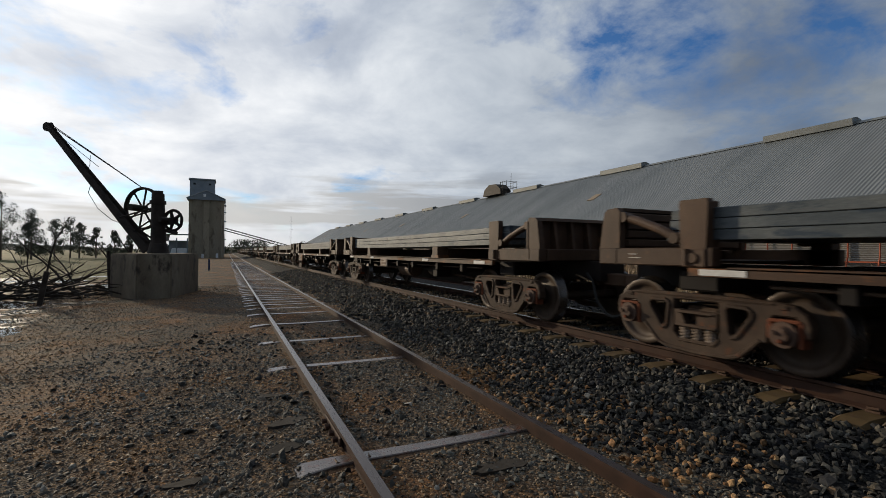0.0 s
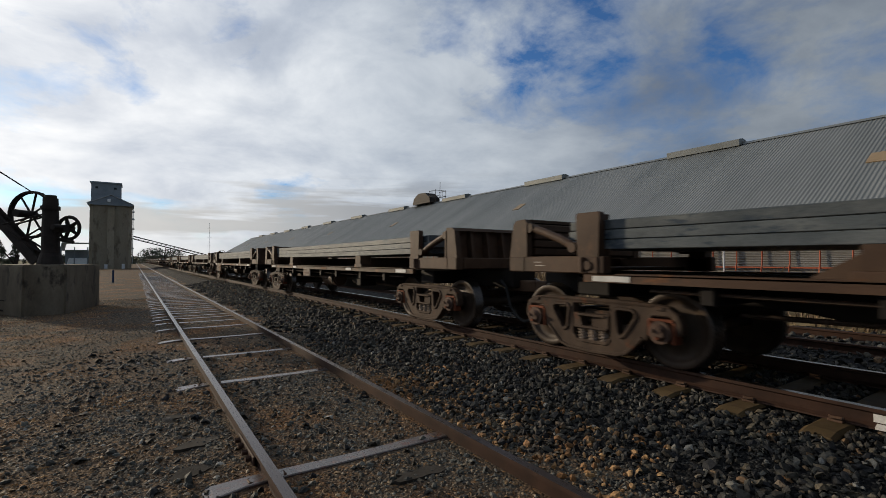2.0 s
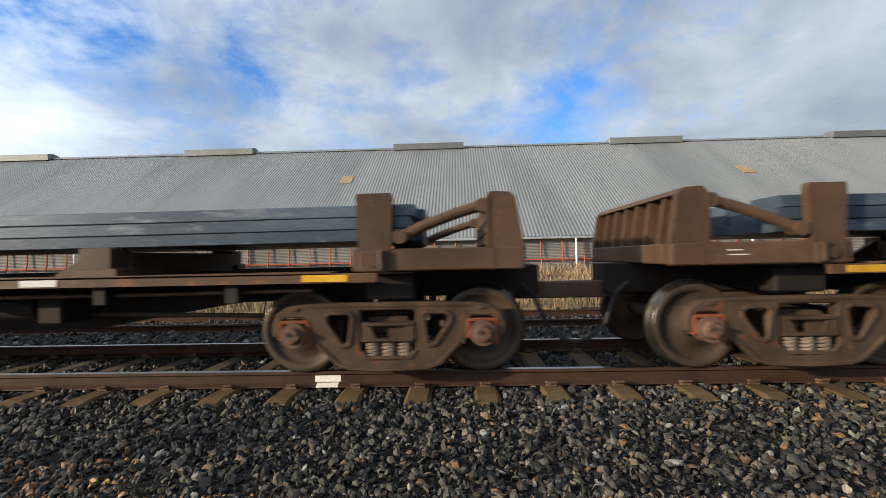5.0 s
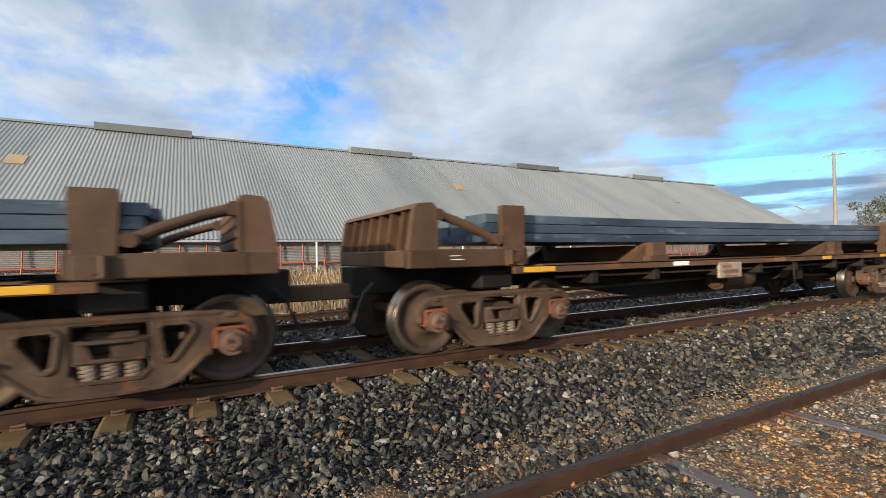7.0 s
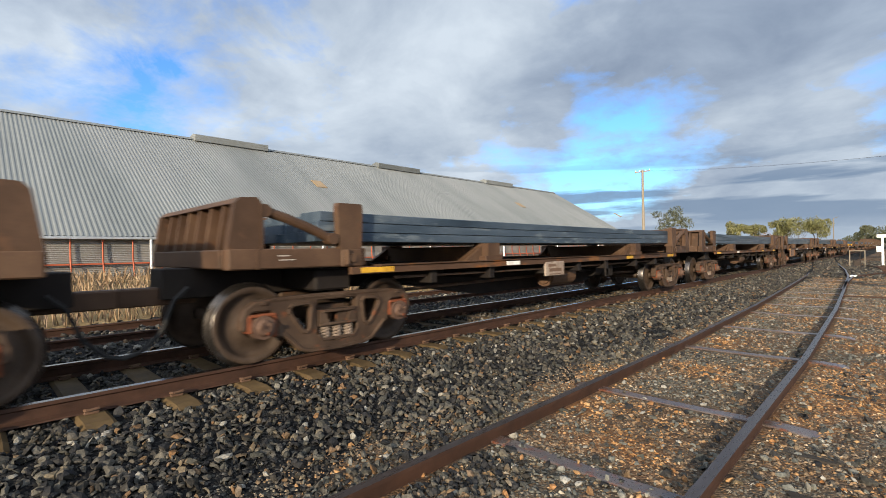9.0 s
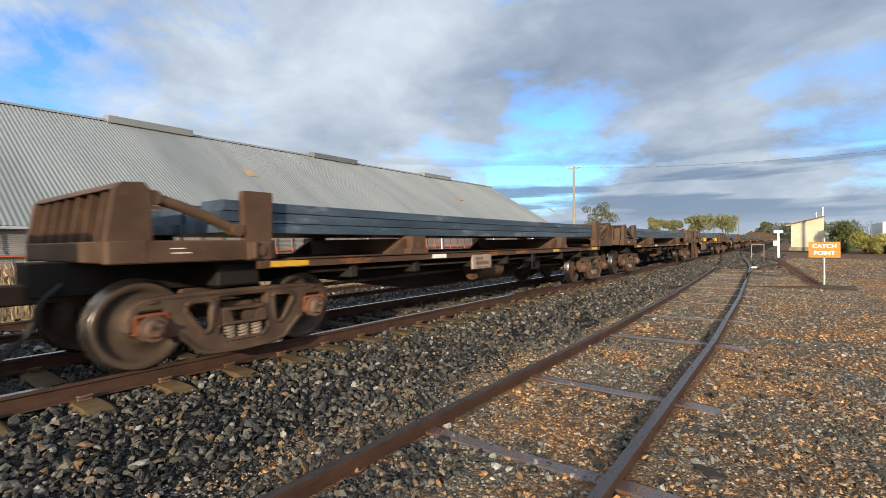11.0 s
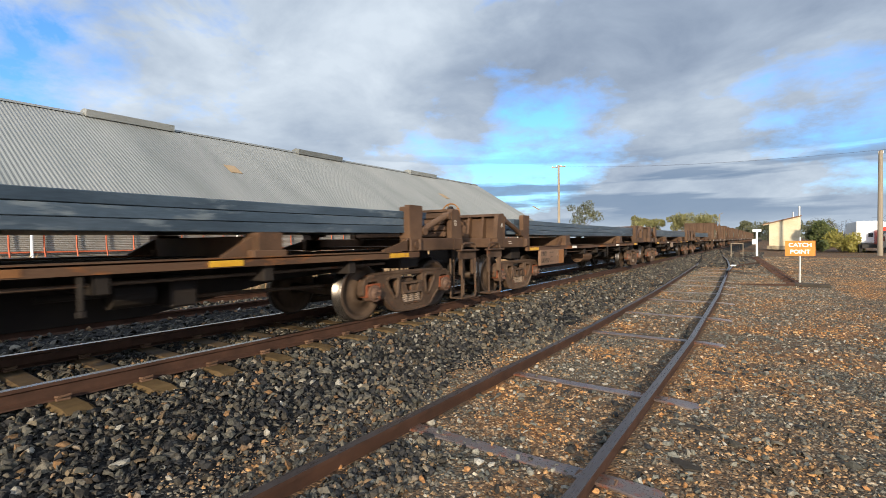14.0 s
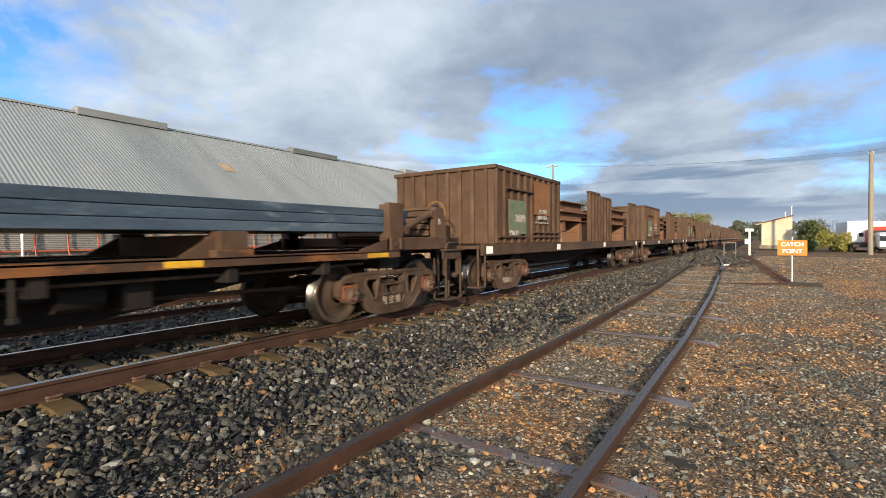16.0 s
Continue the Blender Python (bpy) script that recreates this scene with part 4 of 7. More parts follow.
            pipe(bm, [(xa, s(0.24), 0.95), (xa, s(0.27), 1.035), (xa, s(0.33), 1.06), (xa, s(0.60), 1.06), (xa, s(0.66), 1.035), (xa, s(0.69), 0.95)], 0.017, 7)
            box(bm, sx * 1.235, sx * 0.97, *yy(0.26, 0.68), 0.105, 0.125, 0.004)
            for q in (0.26, 0.68):
                pipe(bm, [(sx * 0.98, s(q), 0.80), (sx * 0.98, s(q), 0.115)], 0.015, 6)
            part("step", bm, M["bogie"], w, "tubular shunter's step")
        for sx in (-1, 1) if hand_brake == 2 else ():
            bm = new_bm()
            prism(bm, [(s(2.07), 1.13), (s(2.07), 0.967), (s(2.62), 0.967), (s(2.62), 0.99)], "x", sx * 1.20, sx * 1.16)
            part("prop_web", bm, M["wagon"], w)
        for sx, letter in ((-1, "B" if hand_brake == 2 else "A"),):
            cu = bpy.data.curves.new("lettering", "FONT")
            cu.body, cu.size, cu.align_x, cu.extrude = letter, 0.13, "CENTER", 0.001
            cu.materials.append(M["paint_mark"])
            t = new("lettering", cu)
            t.parent, t.location, t.rotation_euler = w, (-1.193, s(0.83), 1.36), (math.pi / 2, 0, -math.pi / 2)
        if hand_brake == 2:
            bm = new_bm()
            prism(bm, [(s(0.30), 0.3), (s(0.30), 1.70), (s(0.26), 1.74), (s(0.20), 1.70), (s(0.20), 0.3)], "x", -0.75, -0.66)
            box(bm, -0.78, -0.5, *yy(0.28, 0.42), 1.15, 1.68, 0.03)
            box(bm, -0.8, 0.6, *yy(0.30, 0.34), 0.95, 1.2, 0.01)
            part("brake_column", bm, M["frame"], w, "black hand brake column")
            bm = new_bm()
            pipe(bm, [(-0.86, s(0.06), 0.95), (-0.86, s(0.06), 0.16), (-0.86, s(0.40), 0.16), (-0.86, s(0.40), 0.95)], 0.017, 6)
            box(bm, -0.87, -0.45, *yy(0.05, 0.41), 0.15, 0.17, 0.004)
            pipe(bm, [(-0.86, s(0.08), 0.93), (-0.86, s(0.10), 1.10), (-0.86, s(0.32), 1.10), (-0.86, s(0.36), 0.95)], 0.017, 6)
            part("brake_step", bm, M["bogie"], w, "step below the hand brake")
            bm = new_bm()
            tube(bm, (-0.62, s(0.35), 1.3), (-0.35, s(0.1), 1.12), 0.02, 6)
            pipe(bm, [(-0.9, s(0.5), 1.15), (-0.9, s(0.48), 1.5), (-0.9, s(0.58), 1.55)], 0.016, 6)
            part("brake_lever", bm, M["bogie"], w)
            bm = new_bm()
            cx, cy, cz = -0.62, s(0.12), 1.60
            ring = [(cx + 0.2 * math.cos(a * math.pi / 12), cy, cz + 0.2 * math.sin(a * math.pi / 12)) for a in range(25)]
            pipe(bm, ring, 0.013, 6)
            for a in range(5):
                tube(bm, (cx, cy, cz), (cx + 0.2 * math.cos(a * math.pi / 2.5), cy, cz + 0.2 * math.sin(a * math.pi / 2.5)), 0.009, 5)
            tube(bm, (cx, s(0.08), cz), (cx, s(0.3), cz), 0.025, 8)
            part("brake_wheel", bm, M["brake_orange"], w, "orange-brown spoked hand brake wheel")
    else:
        bm = new_bm()
        box(bm, -0.11, 0.11, *yy(0.0, 0.7), 0.60, 0.78, 0.015)
        part("drawbar", bm, M["wagon"], w, "solid drawbar")
    for x in (-0.34,):
        bm = new_bm()
        pipe(bm, [(x, s(0.55), 0.78), (x, s(0.42), 0.66), (x - 0.02, s(0.30), 0.36), (x, s(0.14), 0.20), (x, s(0.0), 0.16)], 0.022, 7)
        part("air_hose", bm, M["rubber"], w)


def build_slab_wagon(front_hand_brake, rear_hand_brake, panel):
    w = thing("slab_wagon", "brown flat wagon with bulkheads carrying steel slabs", "rail wagon", group="train wagons")
    bulkhead_end(w, lambda d: -d, front_hand_brake)
    bulkhead_end(w, lambda d: d - L, rear_hand_brake)
    build_bogie(w, -1.84)
    build_bogie(w, -L + 1.84)
    # side sills
    for sx in (-1, 1):
        bm = new_bm()
        prism(bm, [(-1.9, 0.87), (-1.9, 0.95), (-3.6, 0.955), (-4.6, 0.955), (-L + 4.6, 0.955), (-L + 3.6, 0.955), (-L + 1.9, 0.95), (-L + 1.9, 0.87), (-L + 3.2, 0.87), (-3.2, 0.87)], "x", sx * 1.25, sx * 1.19)
        box(bm, sx * 1.25, sx * 1.0, -L + 2.3, -2.3, 0.94, 0.965)
        part("side_sill", bm, M["sill"], w, "brown side sill with rust streaks")
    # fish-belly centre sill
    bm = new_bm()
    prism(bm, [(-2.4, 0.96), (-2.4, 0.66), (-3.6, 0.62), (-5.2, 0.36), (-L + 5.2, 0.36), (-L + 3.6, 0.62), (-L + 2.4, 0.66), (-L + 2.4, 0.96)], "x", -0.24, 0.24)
    part("centre_sill", bm, M["frame"], w, "fish-belly centre sill with underdeck shade in its colour")
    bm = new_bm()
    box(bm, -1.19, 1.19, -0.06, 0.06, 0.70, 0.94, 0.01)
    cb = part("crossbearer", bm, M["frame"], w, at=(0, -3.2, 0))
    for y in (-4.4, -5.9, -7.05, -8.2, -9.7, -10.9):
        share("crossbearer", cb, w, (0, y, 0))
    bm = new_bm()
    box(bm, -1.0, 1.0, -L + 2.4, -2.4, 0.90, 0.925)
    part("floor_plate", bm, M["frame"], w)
    # load bolsters with gussets
    for y0 in (-4.40, -L + 4.40):
        bm = new_bm()
        box(bm, -1.0, 1.0, y0 - 0.16, y0 + 0.16, 0.93, 1.175, 0.01)
        bolster = part("load_bolster", bm, M["wagon"], w, "raised cross bolster under the slabs")
        for sx in (-1, 1):
            bm = new_bm()
            prism(bm, [(y0 - 0.14, 1.03), (y0 - 0.14, 1.205), (y0 - 0.12, 1.215), (y0 + 0.12, 1.215), (y0 + 0.14, 1.205), (y0 + 0.14, 1.03)], "x", sx * 1.235, sx * 0.98)
            part("bolster_post", bm, M["wagon"], bolster)
            bm = new_bm()
            box(bm, sx * 1.24, sx * 0.98, y0 - 0.2, y0 + 0.2, 0.94, 1.03, 0.008)
            part("post_foot", bm, M["sill"], bolster)
            bm = new_bm()
            prism(bm, [(y0 + 0.14, 1.17), (y0 + 0.14, 0.95), (y0 + 0.46, 0.95), (y0 + 0.46, 0.98)], "x", sx * 1.12, sx * 1.06)
            part("gusset", bm, M["wagon"], bolster)
    # reflectors
    for sx in (-1, 1):
        for y, ln, m in ((-2.25, 0.46, "yellow"), (-4.85, 0.34, "white"), (-7.5, 0.4, "orange_rust"), (-L + 4.9, 0.34, "white" if panel else "yellow"), (-L + 2.35, 0.4, "yellow")):
            bm = new_bm()
            box(bm, sx * 1.258, sx * 1.25, y - ln / 2, y + ln / 2, 0.88, 0.94, 0.002)
            part("reflector", bm, M[m], w, {"yellow": "yellow reflective strip", "white": "white reflective strip", "orange_rust": "bare rust patch"}[m])
    # equipment below the deck
    bm = new_bm()
    tube(bm, (-0.75, -6.5, 0.62), (-0.75, -7.35, 0.62), 0.20, 20)
    tube(bm, (-0.75, -6.46, 0.62), (-0.75, -6.5, 0.62), 0.15, 20)
    tube(bm, (-0.75, -7.35, 0.62), (-0.75, -7.40, 0.62), 0.15, 20)
    part("air_reservoir", bm, M["wagon"], w, "brown air reservoir")
    bm = new_bm()
    tube(bm, (-0.7, -8.4, 0.66), (-0.7, -8.75, 0.66), 0.14, 16)
    tube(bm, (-0.7, -8.4, 0.66), (-0.7, -7.9, 0.66), 0.03, 8)
    box(bm, -0.9, -0.5, -9.1, -8.85, 0.5, 0.8, 0.02)
    part("brake_cylinder", bm, M["frame"], w)
    bm = new_bm()
    tube(bm, (-0.55, -3.2, 0.58), (-0.6, -6.4, 0.62), 0.025, 7)
    tube(bm, (-0.45, -9.0, 0.55), (-0.5, -11.2, 0.5), 0.025, 7)
    pipe(bm, [(-1.1, -2.6, 0.80), (-1.1, -6.0, 0.78), (-1.05, -10.0, 0.78), (-1.1, -11.6, 0.80)], 0.018, 6)
    part("brake_rod", bm, M["bogie"], w)
    bm = new_bm()
    tube(bm, (-1.21, -8.05, 0.86), (-1.22, -8.05, 0.60), 0.02, 6)
    box(bm, -1.235, -1.21, -8.08, -8.02, 0.54, 0.60, 0.01)
    # handle shares the underframe colour that holds the shade below the deck
    part("release_handle", bm, M["frame"], w)
    if panel == 1:
        bm = new_bm()
        box(bm, -1.262, -1.2, -4.02, -2.55, 0.52, 0.875, 0.01)
        tube(bm, (-1.285, -3.6, 0.73), (-1.25, -3.6, 0.73), 0.045, 10)
        pn = part("data_panel", bm, M["pale_panel"], w, "bleached panel with faded markings")
        for yy, zz, ln, h in ((-2.74, 0.79, 0.3, 0.10), (-2.83, 0.63, 0.46, 0.10), (-3.22, 0.81, 0.24, 0.02), (-3.22, 0.7, 0.16, 0.02), (-3.22, 0.6, 0.2, 0.02)):
            bm = new_bm()
            box(bm, -1.267, -1.262, yy - ln / 2, yy + ln / 2, zz - h / 2, zz + h / 2)
            part("marking_bar", bm, M["faded_mark"], pn)
        bm = new_bm()
        box(bm, -1.266, -1.262, -4.01, -3.68, 0.53, 0.865)
        part("rust_patch", bm, M["orange_rust"], pn)
    elif not rear_hand_brake:
        bm = new_bm()
        box(bm, -1.262, -1.22, -6.35, -5.75, 0.66, 0.90, 0.01)
        pn = part("data_plate", bm, M["plate"], w, "small pale cream data plate")
        for yy, zz, ln, h in ((-5.95, 0.84, 0.24, 0.045), (-6.05, 0.76, 0.4, 0.055), (-6.05, 0.69, 0.36, 0.015)):
            bm = new_bm()
            box(bm, -1.267, -1.262, yy - ln / 2, yy + ln / 2, zz - h / 2, zz + h / 2)
            part("marking_bar", bm, M["pale_panel"], pn)
    bm = new_bm()
    for yy, zz, ln in ((-1.15, 1.085, 0.12), (-1.18, 1.045, 0.16)):
        box(bm, -1.205, -1.199, yy - ln / 2, yy + ln / 2, zz - 0.005, zz + 0.005)
    part("chalk_mark", bm, M["paint_mark"], w)["kind"] = "stuff"
    return w


def build_load(seed, material, label, layers=3):
    """Stacked steel slabs, bedded on the wagon's bolsters, sagging a little between them."""
    rnd = random.Random(seed)
    ld = thing("slab_stack", label, "steel slabs", group="steel loads")
    n = 5
    wdt = 2.2 / n
    for k in range(layers):
        z0, z1 = 1.218 + 0.109 * k, 1.218 + 0.109 * k + 0.104
        for i in range(n):
            a, b = -1.52 - rnd.uniform(0, 0.12) - (0.1 * k if i % 2 else 0), -L + 1.52 + rnd.uniform(0, 0.15)
            x0 = -1.1 + wdt * i
            bm = new_bm()
            rings = []
            m = 9
            for j in range(m):
                y = a + (b - a) * j / (m - 1)
                u = 2.0 * j / (m - 1) - 1
                dz = 0.018 * (abs(u) ** 2.2) - 0.004
                bev = 0.006
                sec = [(x0 + bev + 0.004, z0), (x0 + wdt - bev - 0.004, z0), (x0 + wdt - 0.004, z0 + bev), (x0 + wdt - 0.004, z1 - bev), (x0 + wdt - bev - 0.004, z1), (x0 + bev + 0.004, z1), (x0 + 0.004, z1 - bev), (x0 + 0.004, z0 + bev)]
                rings.append([bm.verts.new((sx, y, sz + dz)) for sx, sz in sec])
            for p, q in zip(rings, rings[1:]):
                for c in range(8):
                    bm.faces.new((p[c], p[(c + 1) % 8], q[(c + 1) % 8], q[c]))
            bm.faces.new(rings[0])
            bm.faces.new(rings[-1])
            bmesh.ops.recalc_face_normals(bm, faces=bm.faces[:])
            part("slab", bm, material, ld)
    return ld


def ibeam(bm, x, z, y0, y1, h=0.3, w=0.28, t=0.025):
    prism(bm, [(x - w / 2, z), (x + w / 2, z), (x + w / 2, z + t), (x + t / 2, z + t), (x + t / 2, z + h - t), (x + w / 2, z + h - t), (x + w / 2, z + h), (x - w / 2, z + h), (x - w / 2, z + h - t), (x - t / 2, z + h - t), (x - t / 2, z + t), (x - w / 2, z + t)], "y", y0, y1)


def ribbed_bin(parent, y0, y1, z0, z1, depth):
    """A steel bin or end screen with vertical ribs."""
    bm = new_bm()
    t = 0.05
    box(bm, -1.22, -1.22 + t, y0, y1, z0, z1)
    box(bm, 1.22 - t, 1.22, y0, y1, z0, z1)
    box(bm, -1.22 + t, 1.22 - t, y1 - t, y1, z0, z1)
    box(bm, -1.22 + t, 1.22 - t, y0, y0 + t, z0, z1)
    b = part("bin_shell", bm, M["wagon"], parent, "brown ribbed steel bin")
    bm = new_bm()
    box(bm, -1.27, 1.27, y1 - 0.05, y1 + 0.05, z1 - 0.03, z1 + 0.05, 0.01)
    box(bm, -1.27, 1.27, y0 - 0.05, y0 + 0.05, z1 - 0.03, z1 + 0.05, 0.01)
    box(bm, -1.27, -1.17, y0, y1, z1 - 0.03, z1 + 0.05, 0.01)
    box(bm, 1.17, 1.27, y0, y1, z1 - 0.03, z1 + 0.05, 0.01)
    part("top_rim", bm, M["wagon"], b)
    bm = new_bm()
    box(bm, -0.03, 0.03, -0.04, 0.04, z0, z1 - 0.03, 0.008)
    rib = None
    n = max(2, int((y1 - y0) / 0.34))
    for i in range(n + 1):
        for x in (-1.245,):
            loc = (x, y0 + 0.05 + (y1 - y0 - 0.1) * i / n, 0)
            if rib is None:
                rib = part("rib", bm, M["wagon"], b, at=loc)
            else:
                share("rib", rib, b, loc)
    for i in range(8):
        for y in (y1 + 0.02,):
            share("rib", rib, b, (-1.05 + 0.3 * i, y, 0), (0, 0, math.pi / 2))
    return b


def side_screens(parent, y0, y1, z1):
    """A pair of upright ribbed side plates that hold the load."""
    rib = None
    for sx in (-1, 1):
        bm = new_bm()
        box(bm, sx * 1.22, sx * 1.17, y0, y1, 1.03, z1)
        box(bm, sx * 1.26, sx * 1.15, y0, y1, z1 - 0.02, z1 + 0.05, 0.01)
        scr = part("side_screen", bm, M["wagon"], parent, "upright brown steel side screen")
        for i in range(4):
            loc = (sx * 1.245, y0 + 0.04 + (y1 - y0 - 0.08) * i / 3, 0)
            if rib is None:
                bm = new_bm()
                box(bm, -0.03, 0.03, -0.04, 0.04, 1.03, z1 - 0.02, 0.008)
                rib = part("rib", bm, M["wagon"], scr, at=loc)
            else:
                share("rib", rib, scr, loc)


def build_bin_wagon(big):
    w = thing("bin_wagon", "brown flat wagon with ribbed bins and steel beams", "rail wagon", group="train wagons")
    build_bogie(w, -1.9)
    build_bogie(w, -L + 1.9)
    bm = new_bm()
    box(bm, -1.2, 1.2, -L + 0.5, -0.5, 0.93, 0.99)
    part("deck", bm, M["wagon"], w)
    for sx in (-1, 1):
        bm = new_bm()
        box(bm, sx * 1.25, sx * 1.18, -L + 0.5, -0.5, 0.80, 1.03, 0.012)
        part("side_sill", bm, M["wagon"], w)
        for y in (-0.75, -4.4, -8.6, -L + 0.8):
            bm = new_bm()
            box(bm, sx * 1.258, sx * 1.25, y - 0.12, y + 0.12, 0.84, 0.98, 0.002)
            part("reflector", bm, M["white"], w, "white reflective plate")
    bm = new_bm()
    prism(bm, [(-0.9, 0.93), (-0.9, 0.62), (-4.4, 0.60), (-5.6, 0.42), (-L + 5.6, 0.42), (-L + 4.4, 0.60), (-L + 0.9, 0.62), (-L + 0.9, 0.93)], "x", -0.25, 0.25)
    part("centre_sill", bm, M["frame"], w)
    for y, d in ((0, 1), (-L, -1)):
        bm = new_bm()
        box(bm, -0.13, 0.13, min(y, y - d * 0.55), max(y, y - d * 0.55), 0.50, 0.74, 0.03)
        part("coupler", bm, M["frame"], w)
        bm = new_bm()
        for sx in (-1, 1):
            xa = sx * 1.22
            pipe(bm, [(xa, y - d * 0.36, 1.0), (xa, y - d * 0.36, 0.22), (xa, y - d * 0.62, 0.22), (xa, y - d * 0.62, 1.0)], 0.02, 6)
            box(bm, sx * 1.24, sx * 0.98, min(y - d * 0.36, y - d * 0.62), max(y - d * 0.36, y - d * 0.62), 0.21, 0.235)
        part("step", bm, M["bogie"], w)
    first = ribbed_bin(w, -4.45, -1.0, 1.03, 2.52 if big else 2.3, 3.4)
    # side screens further along
    for y0, y1, z1 in ((-8.1, -7.0, 2.5), (-9.4, -8.3, 2.42), (-13.3, -12.2, 2.45)):
        side_screens(w, y0, y1, z1)
    # faded picture panel and data marks on the first bin
    bm = new_bm()
    box(bm, -1.285, -1.28, -2.35, -1.5, 1.22, 1.92, 0.0)
    part("faded_panel", bm, M["shrub_panel"], first, "faded green painted panel")
    for yy, zz, ln, h in ((-3.25, 1.74, 0.5, 0.09), (-3.25, 1.60, 0.55, 0.09), (-3.25, 1.48, 0.85, 0.03), (-1.75, 1.24, 0.42, 0.10), (-2.05, 1.55, 0.45, 0.16)):
        bm = new_bm()
        box(bm, -1.292, -1.286, yy - ln / 2, yy + ln / 2, zz - h / 2, zz + h / 2)
        part("marking_bar", bm, M["faded_white"], first, "worn white lettering bar")
    bm = new_bm()
    box(bm, -1.285, -1.28, -3.72, -2.78, 1.66, 2.40, 0.0)
    part("rust_patch", bm, M["orange_rust"], first)
    for y0, y1, zz in ((-2.75, -1.4, 2.12), (-2.35, -1.05, 1.14), (-4.4, -2.75, 1.14), (-4.4, -2.75, 1.24)):
        bm = new_bm()
        box(bm, -1.31, -1.22, y0, y1, zz, zz + 0.04, 0.006)
        part("ledge", bm, M["wagon"], first)
    return w


def build_beams():
    ld = thing("beam_stack", "stacked rusty steel beams on the bin wagon", "steel beams", group="steel loads")
    for y0, y1 in ((-6.95, -4.85), (-12.1, -9.6)):
        for y in (y0 + 0.35, y1 - 0.35):
            for z in (1.0, 1.3):
                bm = new_bm()
                box(bm, -1.1, 1.1, y - 0.13, y + 0.13, z, z + 0.298, 0.012)
                part("bearer", bm, M["rust_beam"], ld, "heavy steel bearer")
        for k in range(2):
            for i in range(6):
                bm = new_bm()
                ibeam(bm, -1.0 + 0.4 * i, 1.6 + 0.265 * k, y0 + 0.12 * (i % 2), y1 - 0.1 * ((i + k) % 3), 0.26, 0.36)
                part("beam", bm, M["rust_beam"], ld)
    return ld


M["shrub_panel"] = surface("faded_green_panel", [(0.3, (0.05, 0.08, 0.06)), (0.5, (0.10, 0.13, 0.08)), (0.7, (0.16, 0.10, 0.07))], 6, 0.7, 0, 60, 0.05)

# front end couplings: wagon k reaches from coupling k to coupling k + 1
FIRST, LAST, FIRST_BIN = -15, 34, 25
WEATHERED, YELLOW_POSTS = 6, 19
TRACK_X = MAIN_X + 0.7525
START_Y = 4.13
M["brake_orange"] = surface("worn_orange_paint", [(0.3, (0.128, 0.056, 0.016)), (0.7, (0.208, 0.104, 0.036))], 5, 0.6)
masters = {1: build_slab_wagon(1, 0, 1), 2: build_slab_wagon(0, 0, 0), 0: build_slab_wagon(0, 2, 0)}
loads = [build_load(k, M["slab"], "three layers of blue-grey steel slabs on the wagon") for k in (11, 12, 13)]
old_loads = [build_load(k, M["old_slab"], "three layers of weathered pale grey steel slabs") for k in (14, 15, 16)]
bin_wagon, beams = build_bin_wagon(True), build_beams()
TRAIN = []
used = set()


def place(ob, y):
    """The built thing at its first use, then copies of it."""
    m = pose(TRACK_X, y, MAIN_Z)
    if ob.name not in used:
        used.add(ob.name)
        ob.matrix_basis = m
        made = ob
    else:
        made = copy_thing(ob, m)
    TRAIN.append((made, y))


for k in range(LAST, FIRST - 1, -1):
    y = START_Y - L * k
    if k < FIRST_BIN:
        place(masters[k % 3], y)
        wagon = TRAIN[-1][0]
        for o in wagon.children_recursive:
            # the leading wagons have white reflectors, one wagon yellow bolster posts
            if k <= WEATHERED and o.name.startswith("reflector") and o.get("label") == "yellow reflective strip":
                o.material_slots[0].link = "OBJECT"
                o.material_slots[0].material = M["white"]
                o["label"] = "white reflective strip"
            if k == YELLOW_POSTS and o.name.startswith("bolster_post"):
                o.material_slots[0].link = "OBJECT"
                o.material_slots[0].material = M["yellow"]
                o["label"] = "yellow painted bolster post"
        place((old_loads if k <= WEATHERED else loads)[k % 3], y)
    else:
        place(bin_wagon, y)
        place(beams, y)


